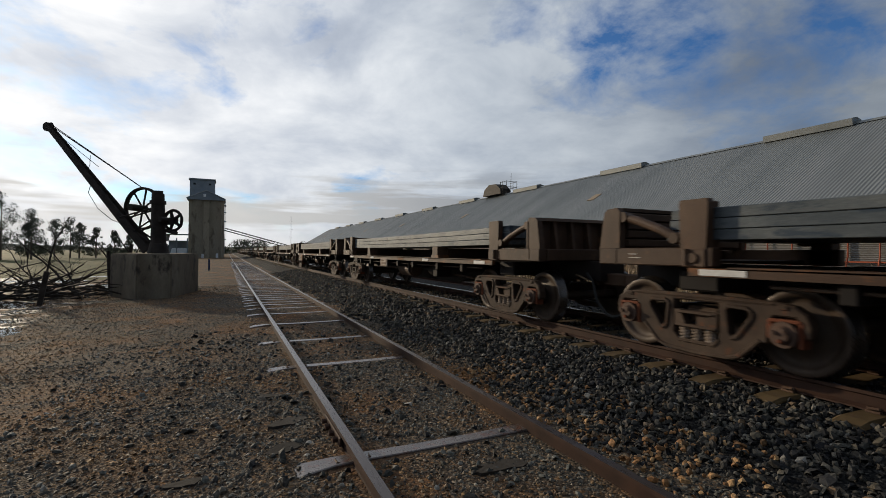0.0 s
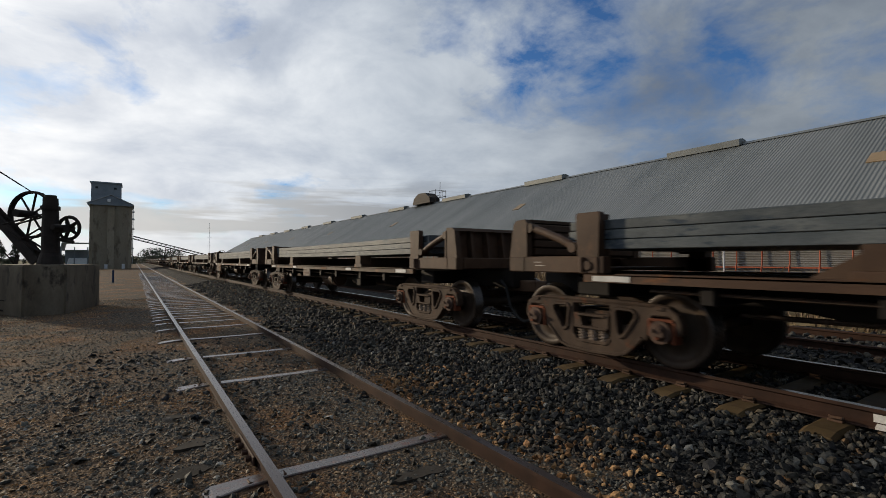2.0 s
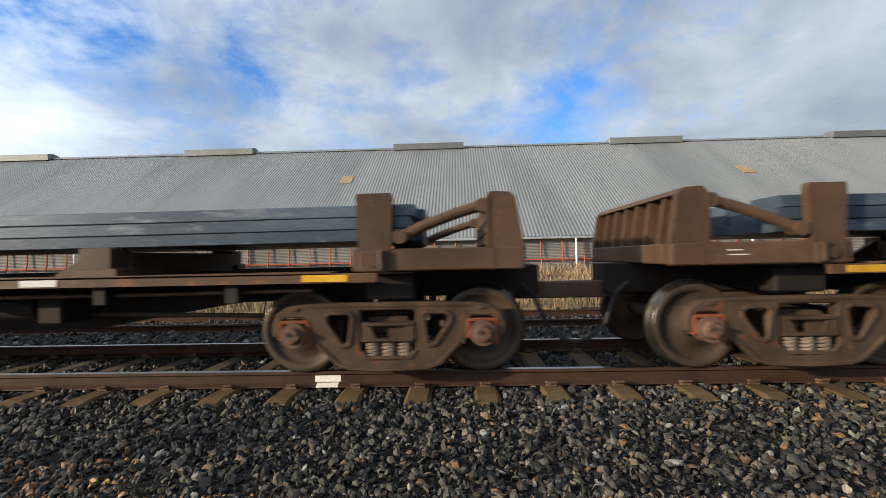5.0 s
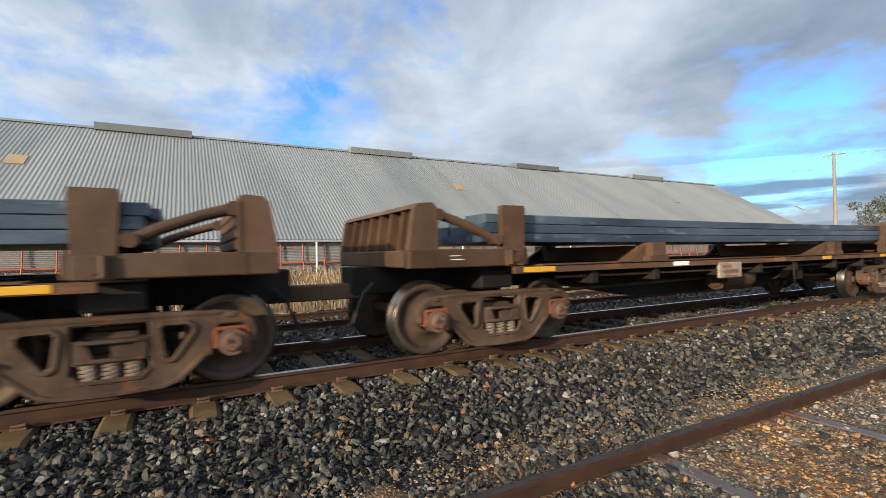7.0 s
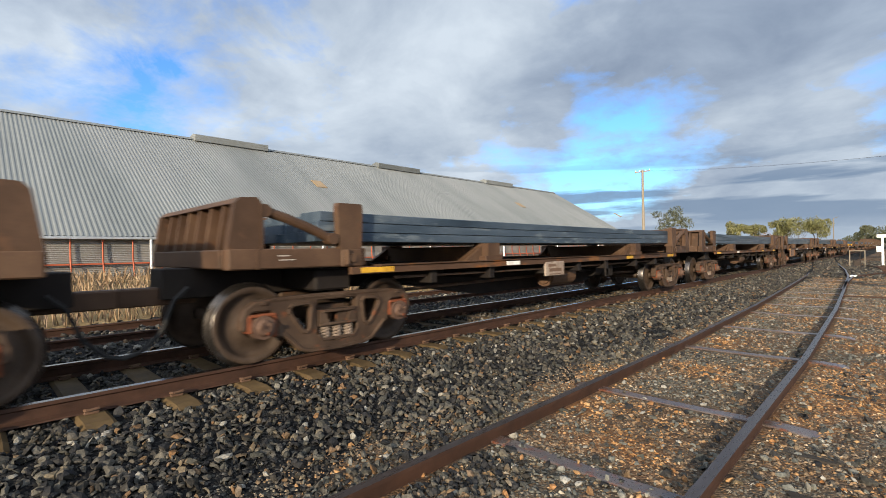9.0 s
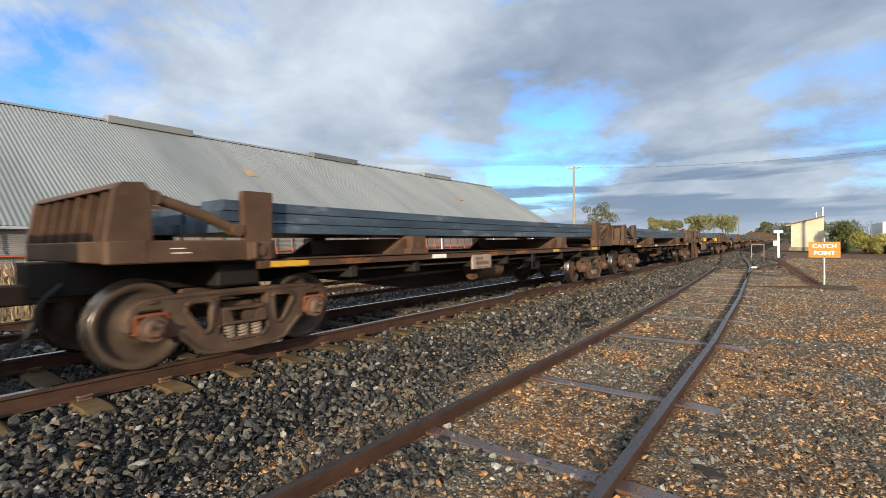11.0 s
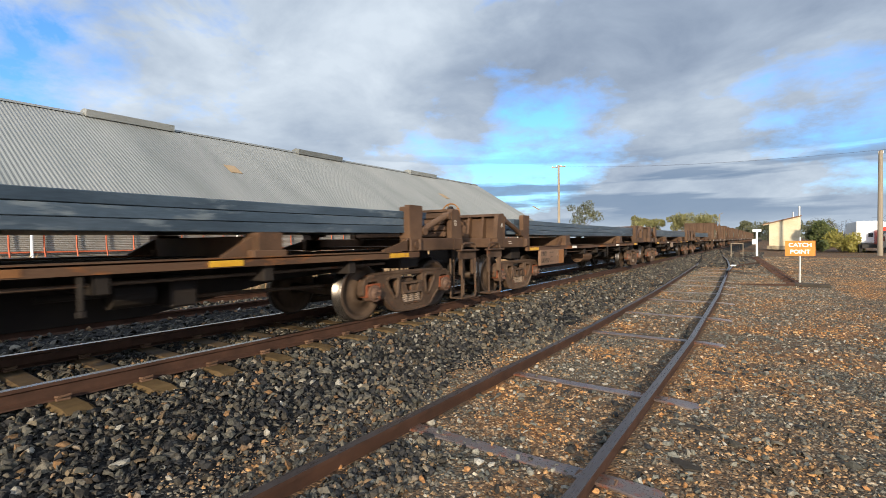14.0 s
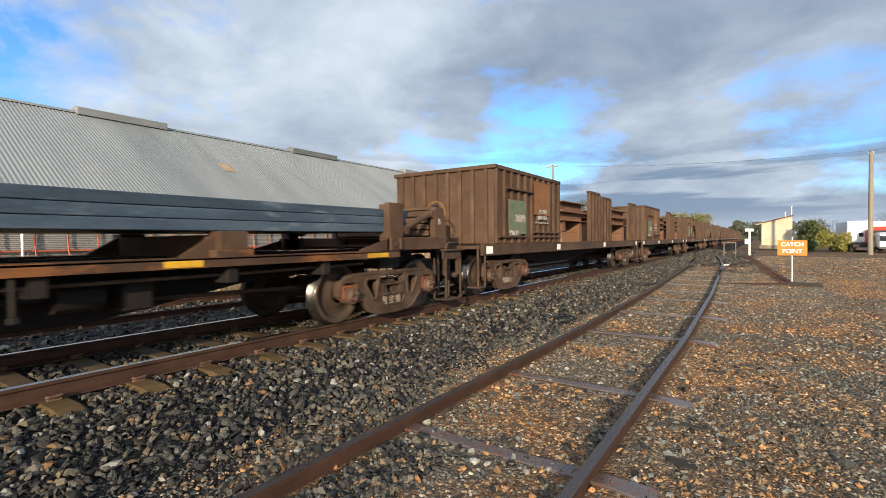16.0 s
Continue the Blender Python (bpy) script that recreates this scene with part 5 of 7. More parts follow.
# ---- yard crane ----
def make_crane():
    plinth = thing("concrete_plinth", "stained concrete plinth under the old crane", "plinth")
    bm = new_bm()
    prism(bm, [(-4.45, 18.2), (-3.45, 16.6), (-2.5, 16.75), (-1.83, 19.6), (-2.4, 21.0), (-4.2, 20.8)], "z", -0.35, 1.30)
    bmesh.ops.bevel(bm, geom=bm.edges[:], offset=0.05, segments=2, affect="EDGES")
    part("block", bm, M["concrete"], plinth)
    cr = thing("yard_crane", "rusted black hand crane with a long jib", "crane", (-3.05, 18.3, 1.3))
    cr.rotation_euler = (0, 0, math.atan2(0.6, -0.8))
    # local x runs out along the jib, y across it
    bm = new_bm()
    tube(bm, (0.0, 0, -0.02), (0.0, 0, 0.35), 0.36, 20, 0.27)
    tube(bm, (0.0, 0, 0.35), (0.04, 0, 2.12), 0.25, 20, 0.20)
    tube(bm, (0.04, 0, 1.75), (0.04, 0, 1.87), 0.26, 20)
    tube(bm, (0.04, 0, 2.12), (0.04, 0, 2.22), 0.16, 16)
    part("column", bm, M["iron"], cr, "tapered cast iron column")
    # jib: two flanges, web and lacing
    a, b = Vector((0.35, 0, 0.08)), Vector((4.89, 0, 4.74))
    d = (b - a).normalized()
    up = Vector((-d.z, 0, d.x))
    bm = new_bm()
    for s in (-1, 1):
        lo = [a + Vector((0, s * 0.14, 0)) + up * 0.145, a + Vector((0, s * 0.14, 0)) - up * 0.145, b + Vector((0, s * 0.07, 0)) - up * 0.065, b + Vector((0, s * 0.07, 0)) + up * 0.065]
        hi = [v + Vector((0, s * 0.03, 0)) for v in lo]
        va, vb = [bm.verts.new(v) for v in lo], [bm.verts.new(v) for v in hi]
        fs = [bm.faces.new(va), bm.faces.new(vb)] + [bm.faces.new((va[i], va[(i + 1) % 4], vb[(i + 1) % 4], vb[i])) for i in range(4)]
        bmesh.ops.recalc_face_normals(bm, faces=fs)
        tube(bm, a + Vector((0, s * 0.15, 0)) + up * 0.145, b + Vector((0, s * 0.065, 0)) + up * 0.065, 0.035, 4)
        tube(bm, a + Vector((0, s * 0.15, 0)) - up * 0.145, b + Vector((0, s * 0.065, 0)) - up * 0.065, 0.035, 4)
    for i in range(14):
        q = a + (b - a) * (i / 13)
        k = 1 - 0.55 * i / 13
        tube(bm, q + Vector((0, 0.14 * k, 0)), q - Vector((0, 0.14 * k, 0)), 0.03, 5)
    part("jib", bm, M["iron"], cr, "riveted lattice jib")
    bm = new_bm()
    tube(bm, b + Vector((0.05, -0.09, 0.0)), b + Vector((0.05, 0.09, 0)), 0.17, 14)
    tube(bm, b + Vector((-0.1, 0, 0.1)), b + Vector((0.2, 0, 0.0)), 0.08, 8)
    part("jib_head", bm, M["iron"], cr)
    # lower bracing near the foot
    bm = new_bm()
    for s in (-0.15, 0.15):
        tube(bm, (0.2, s, 0.4), (1.3, s, 1.05), 0.035, 5)
        tube(bm, (0.15, s, 1.2), (0.95, s, 0.75), 0.03, 5)
        tube(bm, (0.15, s, 1.6), (1.5, s, 1.28), 0.03, 5)
    part("foot_bracing", bm, M["iron"], cr)
    # spoked gear wheel and its drum
    bm = new_bm()
    cx, cz, R = 0.92, 1.63, 0.74
    for s in (-0.05, 0.05):
        for i in range(28):
            t0, t1 = 2 * math.pi * i / 28, 2 * math.pi * (i + 1) / 28
            tube(bm, (cx + R * math.cos(t0), -0.25 + s, cz + R * math.sin(t0)), (cx + R * math.cos(t1), -0.25 + s, cz + R * math.sin(t1)), 0.042, 6)
    for i in range(8):
        t0 = math.pi * i / 4 + 0.2
        tube(bm, (cx, -0.25, cz), (cx + R * math.cos(t0), -0.25, cz + R * math.sin(t0)), 0.034, 6)
    tube(bm, (cx, -0.38, cz), (cx, 0.3, cz), 0.12, 14)
    part("gear_wheel", bm, M["iron"], cr, "large spoked iron gear wheel")
    bm = new_bm()
    cx, cz = -0.42, 1.18
    for i in range(20):
        t0, t1 = 2 * math.pi * i / 20, 2 * math.pi * (i + 1) / 20
        tube(bm, (cx + 0.36 * math.cos(t0), -0.2, cz + 0.36 * math.sin(t0)), (cx + 0.36 * math.cos(t1), -0.2, cz + 0.36 * math.sin(t1)), 0.055, 6)
    for i in range(5):
        t0 = 2 * math.pi * i / 5
        tube(bm, (cx, -0.2, cz), (cx + 0.36 * math.cos(t0), -0.2, cz + 0.36 * math.sin(t0)), 0.075, 6, 0.05)
    tube(bm, (cx, -0.35, cz), (cx, 0.4, cz), 0.09, 12)
    tube(bm, (-0.05, 0.0, 1.1), (cx - 0.1, 0.0, 1.15), 0.13, 8)
    tube(bm, (-0.05, 0.0, 0.85), (cx - 0.25, -0.1, 0.72), 0.06, 6)
    part("hand_winch", bm, M["iron"], cr, "small spoked winch wheel")
    # stay ropes and loose wire
    bm = new_bm()
    tube(bm, (4.8, 0.06, 4.8), (0.55, 0.06, 2.28), 0.016, 5)
    tube(bm, (4.8, -0.06, 4.8), (0.85, -0.2, 2.35), 0.016, 5)
    tube(bm, (4.5, 0.0, 4.45), (2.6, 0.0, 3.15), 0.010, 4)
    part("stay_rope", bm, M["iron"], cr)
    bm = new_bm()
    pts = [(2.9, 0, 2.7), (2.95, 0.1, 2.2), (2.4, 0.2, 1.6), (1.9, 0.1, 1.2), (1.2, 0, 0.95)]
    pipe(bm, pts, 0.012, 4)
    pipe(bm, [(3.0, 0, 3.6), (2.9, 0.1, 3.2), (3.1, 0.1, 2.9)], 0.010, 4)
    part("loose_wire", bm, M["iron"], cr)


make_crane()


# ---- dead branches and leaning post ----
def make_branches():
    rnd = random.Random(21)
    pile = thing("branch_pile", "heap of dead bare branches beside the plinth", "branches", (-6.2, 18.2, -0.2))
    for i in range(85):
        bm = new_bm()
        p = Vector((rnd.uniform(-2.8, 1.5), rnd.uniform(-1.6, 2.2), rnd.uniform(0.02, 0.42)))
        d = Vector((rnd.uniform(-1, 1), rnd.uniform(-0.6, 0.6), rnd.uniform(-0.15, 0.32 if i % 5 else 0.9))).normalized()
        r = rnd.uniform(0.018, 0.055)
        for j in range(6):
            q = p + d * rnd.uniform(0.25, 0.5)
            q.z = max(q.z, 0.02)
            tube(bm, p, q, r, 5, r * 0.82)
            if j > 1 and rnd.random() < 0.7:
                e = (d + Vector((rnd.uniform(-0.9, 0.9), rnd.uniform(-0.9, 0.9), rnd.uniform(-0.2, 0.9)))).normalized()
                m = q + e * rnd.uniform(0.3, 0.8)
                tube(bm, q, m, r * 0.5, 4, r * 0.15)
            p, r = q, r * 0.82
            d = (d + Vector((rnd.uniform(-0.3, 0.3), rnd.uniform(-0.3, 0.3), rnd.uniform(-0.2, 0.15)))).normalized()
        part("branch", bm, M["branch"], pile)
    post = thing("leaning_post", "dark leaning timber post beside the branches", "post", (-5.65, 15.8, -0.25))
    bm = new_bm()
    prism(bm, [(-0.06, -0.05), (0.06, -0.05), (0.06, 0.05), (-0.06, 0.05)], "z", -0.1, 1.05)
    shaft = part("shaft", bm, M["branch"], post)
    post.rotation_euler = (0.0, 0.16, 0.1)
    blue = thing("marker_post", "short dark blue marker post on the gravel", "post", (-2.08, 39.9, -0.22))
    bm = new_bm()
    tube(bm, (0, 0, -0.1), (0, 0, 0.95), 0.07, 10)
    part("shaft", bm, M["tin_blue"], blue)
    for i, (x, y, h, lean) in enumerate(((-4.6, 21.5, 1.9, 0.25), (-5.2, 22.3, 1.6, -0.1))):
        st = thing("dead_stump", "charred dead stem behind the branch heap", "dead tree", (x, y, -0.25))
        bm = new_bm()
        pipe(bm, [(0, 0, 0), (lean * 0.5, 0, h * 0.5), (lean, 0.1, h)], 0.07, 6)
        tube(bm, (lean * 0.5, 0, h * 0.5), (lean * 0.5 + 0.4, 0.1, h * 0.95), 0.04, 5, 0.015)
        tube(bm, (lean * 0.8, 0, h * 0.8), (lean * 0.5 - 0.5, 0.1, h * 1.25), 0.03, 5, 0.01)
        part("stem", bm, M["branch"], st)


M["tin_blue"] = surface("dark_blue_paint", [(0.3, (0.016, 0.032, 0.080)), (0.7, (0.032, 0.056, 0.120))], 4, 0.6)
make_branches()


# ---- silo ----
def make_silo():
    silo = thing("grain_silo", "tall stained concrete silo with a tin headhouse", "silo", (-4.85, 113.5, -0.2))
    bm = new_bm()
    for cx in (-1.72, 1.72):
        for cy in (0.0, 3.4):
            tube(bm, (cx, cy, -0.3), (cx, cy, 12.7), 1.78, 28)
    part("bin_shell", bm, M["silo"], silo, "tan concrete bins with dark streaks")
    bm = new_bm()
    box(bm, -3.4, 3.4, -1.35, 5.0, -0.3, 12.72)
    part("bin_block", bm, M["silo"], silo)
    bm = new_bm()
    prism(bm, [(-3.75, 12.55), (3.65, 12.55), (3.65, 12.9), (0.0, 14.5), (-3.75, 12.9)], "y", -2.0, 5.4)
    part("roof", bm, M["tin"], silo, "grey tin gable roof")
    bm = new_bm()
    for x0, x1, z0, z1 in ((-3.85, 0.05, 12.78, 14.6), (3.75, -0.05, 12.78, 14.6)):
        prism(bm, [(x0, z0), (x1, z1), (x1, z1 + 0.14), (x0, z0 + 0.14)], "y", -2.15, 5.5)
    part("roof_edge", bm, M["galv"], silo)
    bm = new_bm()
    box(bm, -3.3, 1.55, -0.6, 4.2, 13.3, 17.0)
    hh = part("headhouse", bm, M["tin"], silo, "blue-grey tin headhouse")
    bm = new_bm()
    box(bm, -3.5, 1.7, -0.8, 4.4, 16.98, 17.28, 0.03)
    part("headhouse_roof", bm, M["tin"], silo)
    for x in (-2.4, 0.6):
        bm = new_bm()
        box(bm, x - 0.22, x + 0.22, -0.66, -0.58, 15.9, 16.3, 0.01)
        part("headhouse_window", bm, M["glass"], silo)
    bm = new_bm()
    box(bm, -0.6, -0.1, -2.08, -1.98, 13.2, 13.8, 0.01)
    part("gable_vent", bm, M["truck_white"], silo)
    # ladder cage and spouts
    bm = new_bm()
    for z in (4, 6, 8, 10, 11.5):
        box(bm, 3.4, 3.9, -0.3, 0.5, z, z + 0.25, 0.02)
    tube(bm, (3.65, 0.1, 1.0), (3.65, 0.1, 12.4), 0.07, 8)
    part("outlet_spouts", bm, M["galv"], silo)
    bm = new_bm()
    box(bm, -0.9, -0.4, -1.85, -1.7, 0.0, 0.9, 0.02)
    box(bm, 1.9, 2.4, -1.85, -1.7, 0.0, 1.0, 0.02)
    part("hatch", bm, M["truck_white"], silo)
    # weighbridge shed beside it
    sh = thing("silo_shed", "open tin lean-to beside the silo", "shed", (-10.4, 114.0, -0.2))
    bm = new_bm()
    prism(bm, [(-2.2, 3.6), (-1.9, 5.1), (2.2, 5.1), (2.2, 5.0), (-1.8, 5.0), (-2.1, 3.55)], "y", -2.5, 4)
    part("roof", bm, M["tin"], sh)
    bm = new_bm()
    for x in (-2.0, 0.0, 2.0):
        box(bm, x - 0.1, x + 0.1, -2.4, -2.2, -0.2, 4.2)
    box(bm, -2.0, 2.1, 3.7, 3.9, -0.2, 3.8)
    part("frame", bm, M["tin"], sh)
    bm = new_bm()
    prism(bm, [(-1.2, 0.9), (-0.9, 2.1), (1.9, 2.1), (1.9, 0.9)], "y", -1.8, 2.5)
    part("hopper", bm, M["truck_white"], sh)
    # conveyor down to the shed
    cv = thing("conveyor_boom", "long inclined steel conveyor from silo to shed", "conveyor", (-1.4, 113.0, -0.2))
    bm = new_bm()
    p0, p1 = Vector((0.2, 0, 6.1)), Vector((14.2, 3.0, 2.4))
    for s in (-0.3, 0.3):
        for z in (0.0, 0.55):
            tube(bm, p0 + Vector((0, s, z)), p1 + Vector((0, s, z)), 0.09, 6)
    for i in range(18):
        q, r = p0 + (p1 - p0) * (i / 18), p0 + (p1 - p0) * ((i + 1) / 18)
        tube(bm, q + Vector((0, -0.3, 0)), r + Vector((0, -0.3, 0.55)), 0.05, 4)
    part("truss", bm, M["iron"], cv)
    bm = new_bm()
    for k, h in ((0.45, 4.2), (0.97, 2.4)):
        q = p0 + (p1 - p0) * k
        for s in (-0.4, 0.4):
            tube(bm, (q.x + s, q.y, q.z), (q.x + s * 2.4, q.y, -0.1), 0.08, 6)
    part("trestle", bm, M["iron"], cv)
    mast = thing("radio_mast", "thin lattice radio mast far off", "mast", (17.3, 150, -0.2))
    bm = new_bm()
    tube(bm, (0, 0, 0), (0, 0, 12.7), 0.07, 6, 0.04)
    for z in (6, 8.5, 11):
        tube(bm, (-0.5, 0, z), (0.5, 0, z), 0.03, 4)
    part("pole", bm, M["galv"], mast)


make_silo()


# ---- trees ----
def leaf_cloud(rnd, blobs, count, size, flat=1.0):
    """Small leaf faces scattered through uneven blobs (x, y, z, radius)."""
    verts, faces = [], []
    total = sum(b[3] ** 2 for b in blobs)
    for x, y, z, r in blobs:
        for _ in range(int(count * r * r / total)):
            d = Vector((rnd.gauss(0, 1), rnd.gauss(0, 1), rnd.gauss(0, 1))).normalized()
            rr = r * (0.55 + 0.5 * rnd.random()) * (1 + 0.25 * noise.noise(Vector((x, y, z)) + d * 2.0))
            c = Vector((x + d.x * rr, y + d.y * rr, z + d.z * rr * flat))
            u = Vector((rnd.gauss(0, 1), rnd.gauss(0, 1), rnd.gauss(0, 1))).normalized()
            v = u.cross(Vector((rnd.gauss(0, 1), rnd.gauss(0, 1), rnd.gauss(0, 1)))).normalized()
            s = size * rnd.uniform(0.6, 1.4)
            i = len(verts)
            verts += [tuple(c - u * s), tuple(c + v * s * 0.55 + u * s * 0.1), tuple(c + u * s), tuple(c - v * s * 0.5)]
            faces.append((i, i + 1, i + 2, i + 3))
    return verts, faces


def make_tree(name, label, at, height, spread, leaves, seed, count=1500, size=0.16, trunk=0.16, bare=False, flat=0.8, low=0.35):
    rnd = random.Random(seed)
    tr = thing(name, label, "tree", at)
    bm = new_bm()
    base, tips = Vector((0, 0, -0.3)), []
    p, r = base, trunk
    h0 = height * low
    for i in range(4):
        q = Vector((rnd.uniform(-0.06, 0.06) * height, rnd.uniform(-0.06, 0.06) * height, h0 * (i + 1) / 4))
        tube(bm, p, q, r, 8, r * 0.88)
        p, r = q, r * 0.88
    blobs = []
    for i in range(7 if not bare else 16):
        a = 2 * math.pi * i / 7 + rnd.uniform(-0.4, 0.4)
        reach = spread * rnd.uniform(0.35, 0.95)
        top = Vector((p.x + reach * math.cos(a), p.y + reach * math.sin(a), height * rnd.uniform(0.55, 0.95)))
        mid = p + (top - p) * 0.5 + Vector((0, 0, -0.05 * height))
        tube(bm, p, mid, r * 0.6, 6, r * 0.35)
        tube(bm, mid, top, r * 0.35, 5, r * 0.12)
        for _ in range(3 if not bare else 9):
            st = mid + (top - mid) * rnd.random()
            tip = st + Vector((rnd.uniform(-1, 1), rnd.uniform(-1, 1), rnd.uniform(-0.1, 1))) * spread * 0.34
            tube(bm, st, tip, r * 0.15, 4, r * 0.05)
        blobs.append((top.x, top.y, top.z, spread * rnd.uniform(0.28, 0.5)))
    blobs.append((p.x, p.y, height * 0.85, spread * 0.45))
    part("trunk", bm, M["bark"] if not bare else M["branch"], tr)
    if leaves is not None:
        v, f = leaf_cloud(rnd, blobs, count, size, flat)
        ob = mesh_object("crown", v, f, [leaves], None, tr)
    return tr


def make_pine(at, height, seed):
    """A feathery casuarina: tall stem, drooping uneven tiers."""
    rnd = random.Random(seed)
    tr = thing("pine_tree", "dark feathery pine tree at the paddock's edge", "tree", at)
    bm = new_bm()
    tube(bm, (0, 0, -0.3), (0.1, 0, height * 0.97), 0.16, 8, 0.03)
    blobs = []
    for i in range(26):
        z = height * (0.22 + 0.75 * i / 26)
        a, rr = rnd.uniform(0, 6.28), height * 0.30 * (1.08 - i / 26) * rnd.uniform(0.4, 1.1)
        tip = (rr * math.cos(a), rr * math.sin(a), z + rnd.uniform(-0.1, 0.35))
        tube(bm, (0.05, 0, z - 0.2), tip, 0.035, 4, 0.01)
        blobs.append((*tip, height * 0.075 * rnd.uniform(0.5, 1.5)))
    part("trunk", bm, M["bark"], tr)
    v, f = leaf_cloud(rnd, blobs, 3600, 0.10, 0.9)
    mesh_object("crown", v, f, [M["dark_tree"]], None, tr)


for i, (x, y, h) in enumerate(((-31.5, 90, 8.0), (-33.8, 93, 5.0), (-29.4, 95, 6.1), (-32.5, 104, 4.8), (-30.4, 110, 5.7), (-28.5, 112, 5.9), (-26.6, 110, 5.4), (-24.6, 113, 4.6), (-22.8, 120, 4.4), (-20.5, 122, 3.6), (-36.5, 100, 6.2), (-39, 96, 5.5))):
    make_pine((x, y, -0.27), h * 1.3, 60 + i)
for i, (x, y, h, s) in enumerate(((-16, 140, 3.0, 2.4), (-13.6, 150, 3.2, 2.2), (3.5, 190, 5.0, 4.0), (9, 210, 5.5, 5.0), (6, 235, 6.5, 5), (13.5, 225, 6, 5))):
    make_tree("gum_tree", "dark distant gum tree", (x, y, -0.27), h, s, M["dark_tree"], 90 + i, 900, 0.22)
# trees past the far end of the shed
make_tree("gum_tree", "thin grey-green gum tree past the shed", (35.4, -110, 0.4), 9.4, 3.6, M["gum"], 5, 2600, 0.17, 0.22, low=0.42)
for i, (x, y, h, s) in enumerate(((33.0, -160, 8.2, 2.6), (29.0, -162, 7.9, 2.7), (22.5, -160, 8.0, 3.2), (18.0, -158, 8.8, 4.0), (13.8, -160, 8.2, 3.4))):
    make_tree("gum_tree", "sunlit olive gum tree by the line", (x, y, 0.0), h, s, M["olive"], 30 + i, 2600, 0.22, 0.25, flat=1.0, low=0.2)
for i, (x, y, h, s) in enumerate(((6.8, -210, 7.8, 3.0), (-0.5, -230, 7.4, 4.8), (3.5, -240, 6.6, 5.0), (-6.5, -215, 6.4, 5.0), (-12, -190, 6.0, 5.0), (10.5, -260, 6.0, 5.0))):
    make_tree("gum_tree", "dark green gum tree in the distance", (x, y, -0.2), h, s, M["gum"], 40 + i, 1800, 0.27, 0.25, flat=0.9, low=0.2)
make_tree("bare_tree", "leafless brown winter tree", (-7.6, -93, -0.2), 4.9, 2.7, None, 71, trunk=0.13, bare=True, low=0.25)
make_tree("bare_tree", "leafless brown winter tree", (-10.5, -96, -0.2), 4.6, 2.5, None, 72, trunk=0.13, bare=True, low=0.25)
make_tree("bare_tree", "leafless brown winter tree", (-15.5, -85, -0.2), 5.4, 3.0, None, 73, trunk=0.14, bare=True, low=0.25)


def make_shrub(label, at, w, h, leaves, seed, count):
    rnd = random.Random(seed)
    sh = thing("shrub", label, "shrub", at)
    bm = new_bm()
    blobs = []
    for i in range(14):
        a, rr = rnd.uniform(0, 6.28), w * 0.5 * math.sqrt(rnd.random()) * 0.8
        z = h * rnd.uniform(0.2, 0.88) * (1 - 0.35 * rr / (w * 0.5))
        tip = (rr * math.cos(a), rr * math.sin(a), z)
        tube(bm, (rr * 0.2 * math.cos(a), rr * 0.2 * math.sin(a), -0.1), tip, 0.03, 4, 0.01)
        blobs.append((*tip, w * rnd.uniform(0.13, 0.22)))
    part("stems", bm, M["bark"], sh)
    v, f = leaf_cloud(rnd, blobs, count, 0.10, 1.0)
    mesh_object("foliage", v, f, [leaves], None, sh)


make_shrub("tall dark green shrub beside the cream hut", (-5.2, -67.5, 0.2), 3.4, 3.5, M["shrub"], 81, 6500)
make_shrub("yellow flowering shrub beside the green shrub", (-7.3, -65.5, 0.0), 3.2, 2.1, M["yellow_shrub"], 82, 3600)
make_shrub("low yellow flowering shrub beside the yard", (-8.0, -66.0, -0.1), 2.2, 1.3, M["yellow_shrub"], 83, 2200)
make_shrub("low green shrub at the yard's edge", (-5.2, -63.5, 0.0), 1.8, 1.0, M["shrub"], 84, 1600)


# ---- hut, levers, signs, poles ----
def make_hut():
    hut = thing("cream_hut", "small cream hut with a sloping tin roof", "hut", (-2.45, -72.0, 0.35))
    bm = new_bm()
    prism(bm, [(1.5, 0.0), (1.5, 2.85), (-1.5, 3.55), (-1.5, 0.0)], "y", -2.2, 2.0)
    part("wall", bm, M["cream"], hut, "cream painted sheet walls")
    bm = new_bm()
    prism(bm, [(2.15, 2.62), (2.15, 2.72), (-1.6, 3.68), (-1.6, 3.58)], "y", -2.5, 2.3)
    part("roof", bm, M["rust_beam"], hut, "sloping roof with a brown edge")
    bm = new_bm()
    prism(bm, [(2.1, 2.55), (2.1, 2.65), (1.5, 2.80), (1.5, 2.70)], "y", -2.4, 2.2)
    part("soffit", bm, M["cream"], hut)
    for x, h, r in ((-1.45, 1.15, 0.1), (-0.85, 0.5, 0.07)):
        bm = new_bm()
        tube(bm, (x, 0.6, 3.3), (x, 0.6, 3.55 + h), r, 10)
        tube(bm, (x, 0.6, 3.5 + h), (x, 0.6, 3.62 + h), r * 1.3, 10)
        part("vent_pipe", bm, M["galv"], hut)
    bm = new_bm()
    box(bm, 0.9, 1.7, 2.0, 2.5, -0.3, 0.12, 0.02)
    part("step", bm, M["concrete"], hut)
    bm = new_bm()
    box(bm, -1.53, 1.53, 1.99, 2.03, -0.35, 0.10)
    part("plinth", bm, M["concrete"], hut)


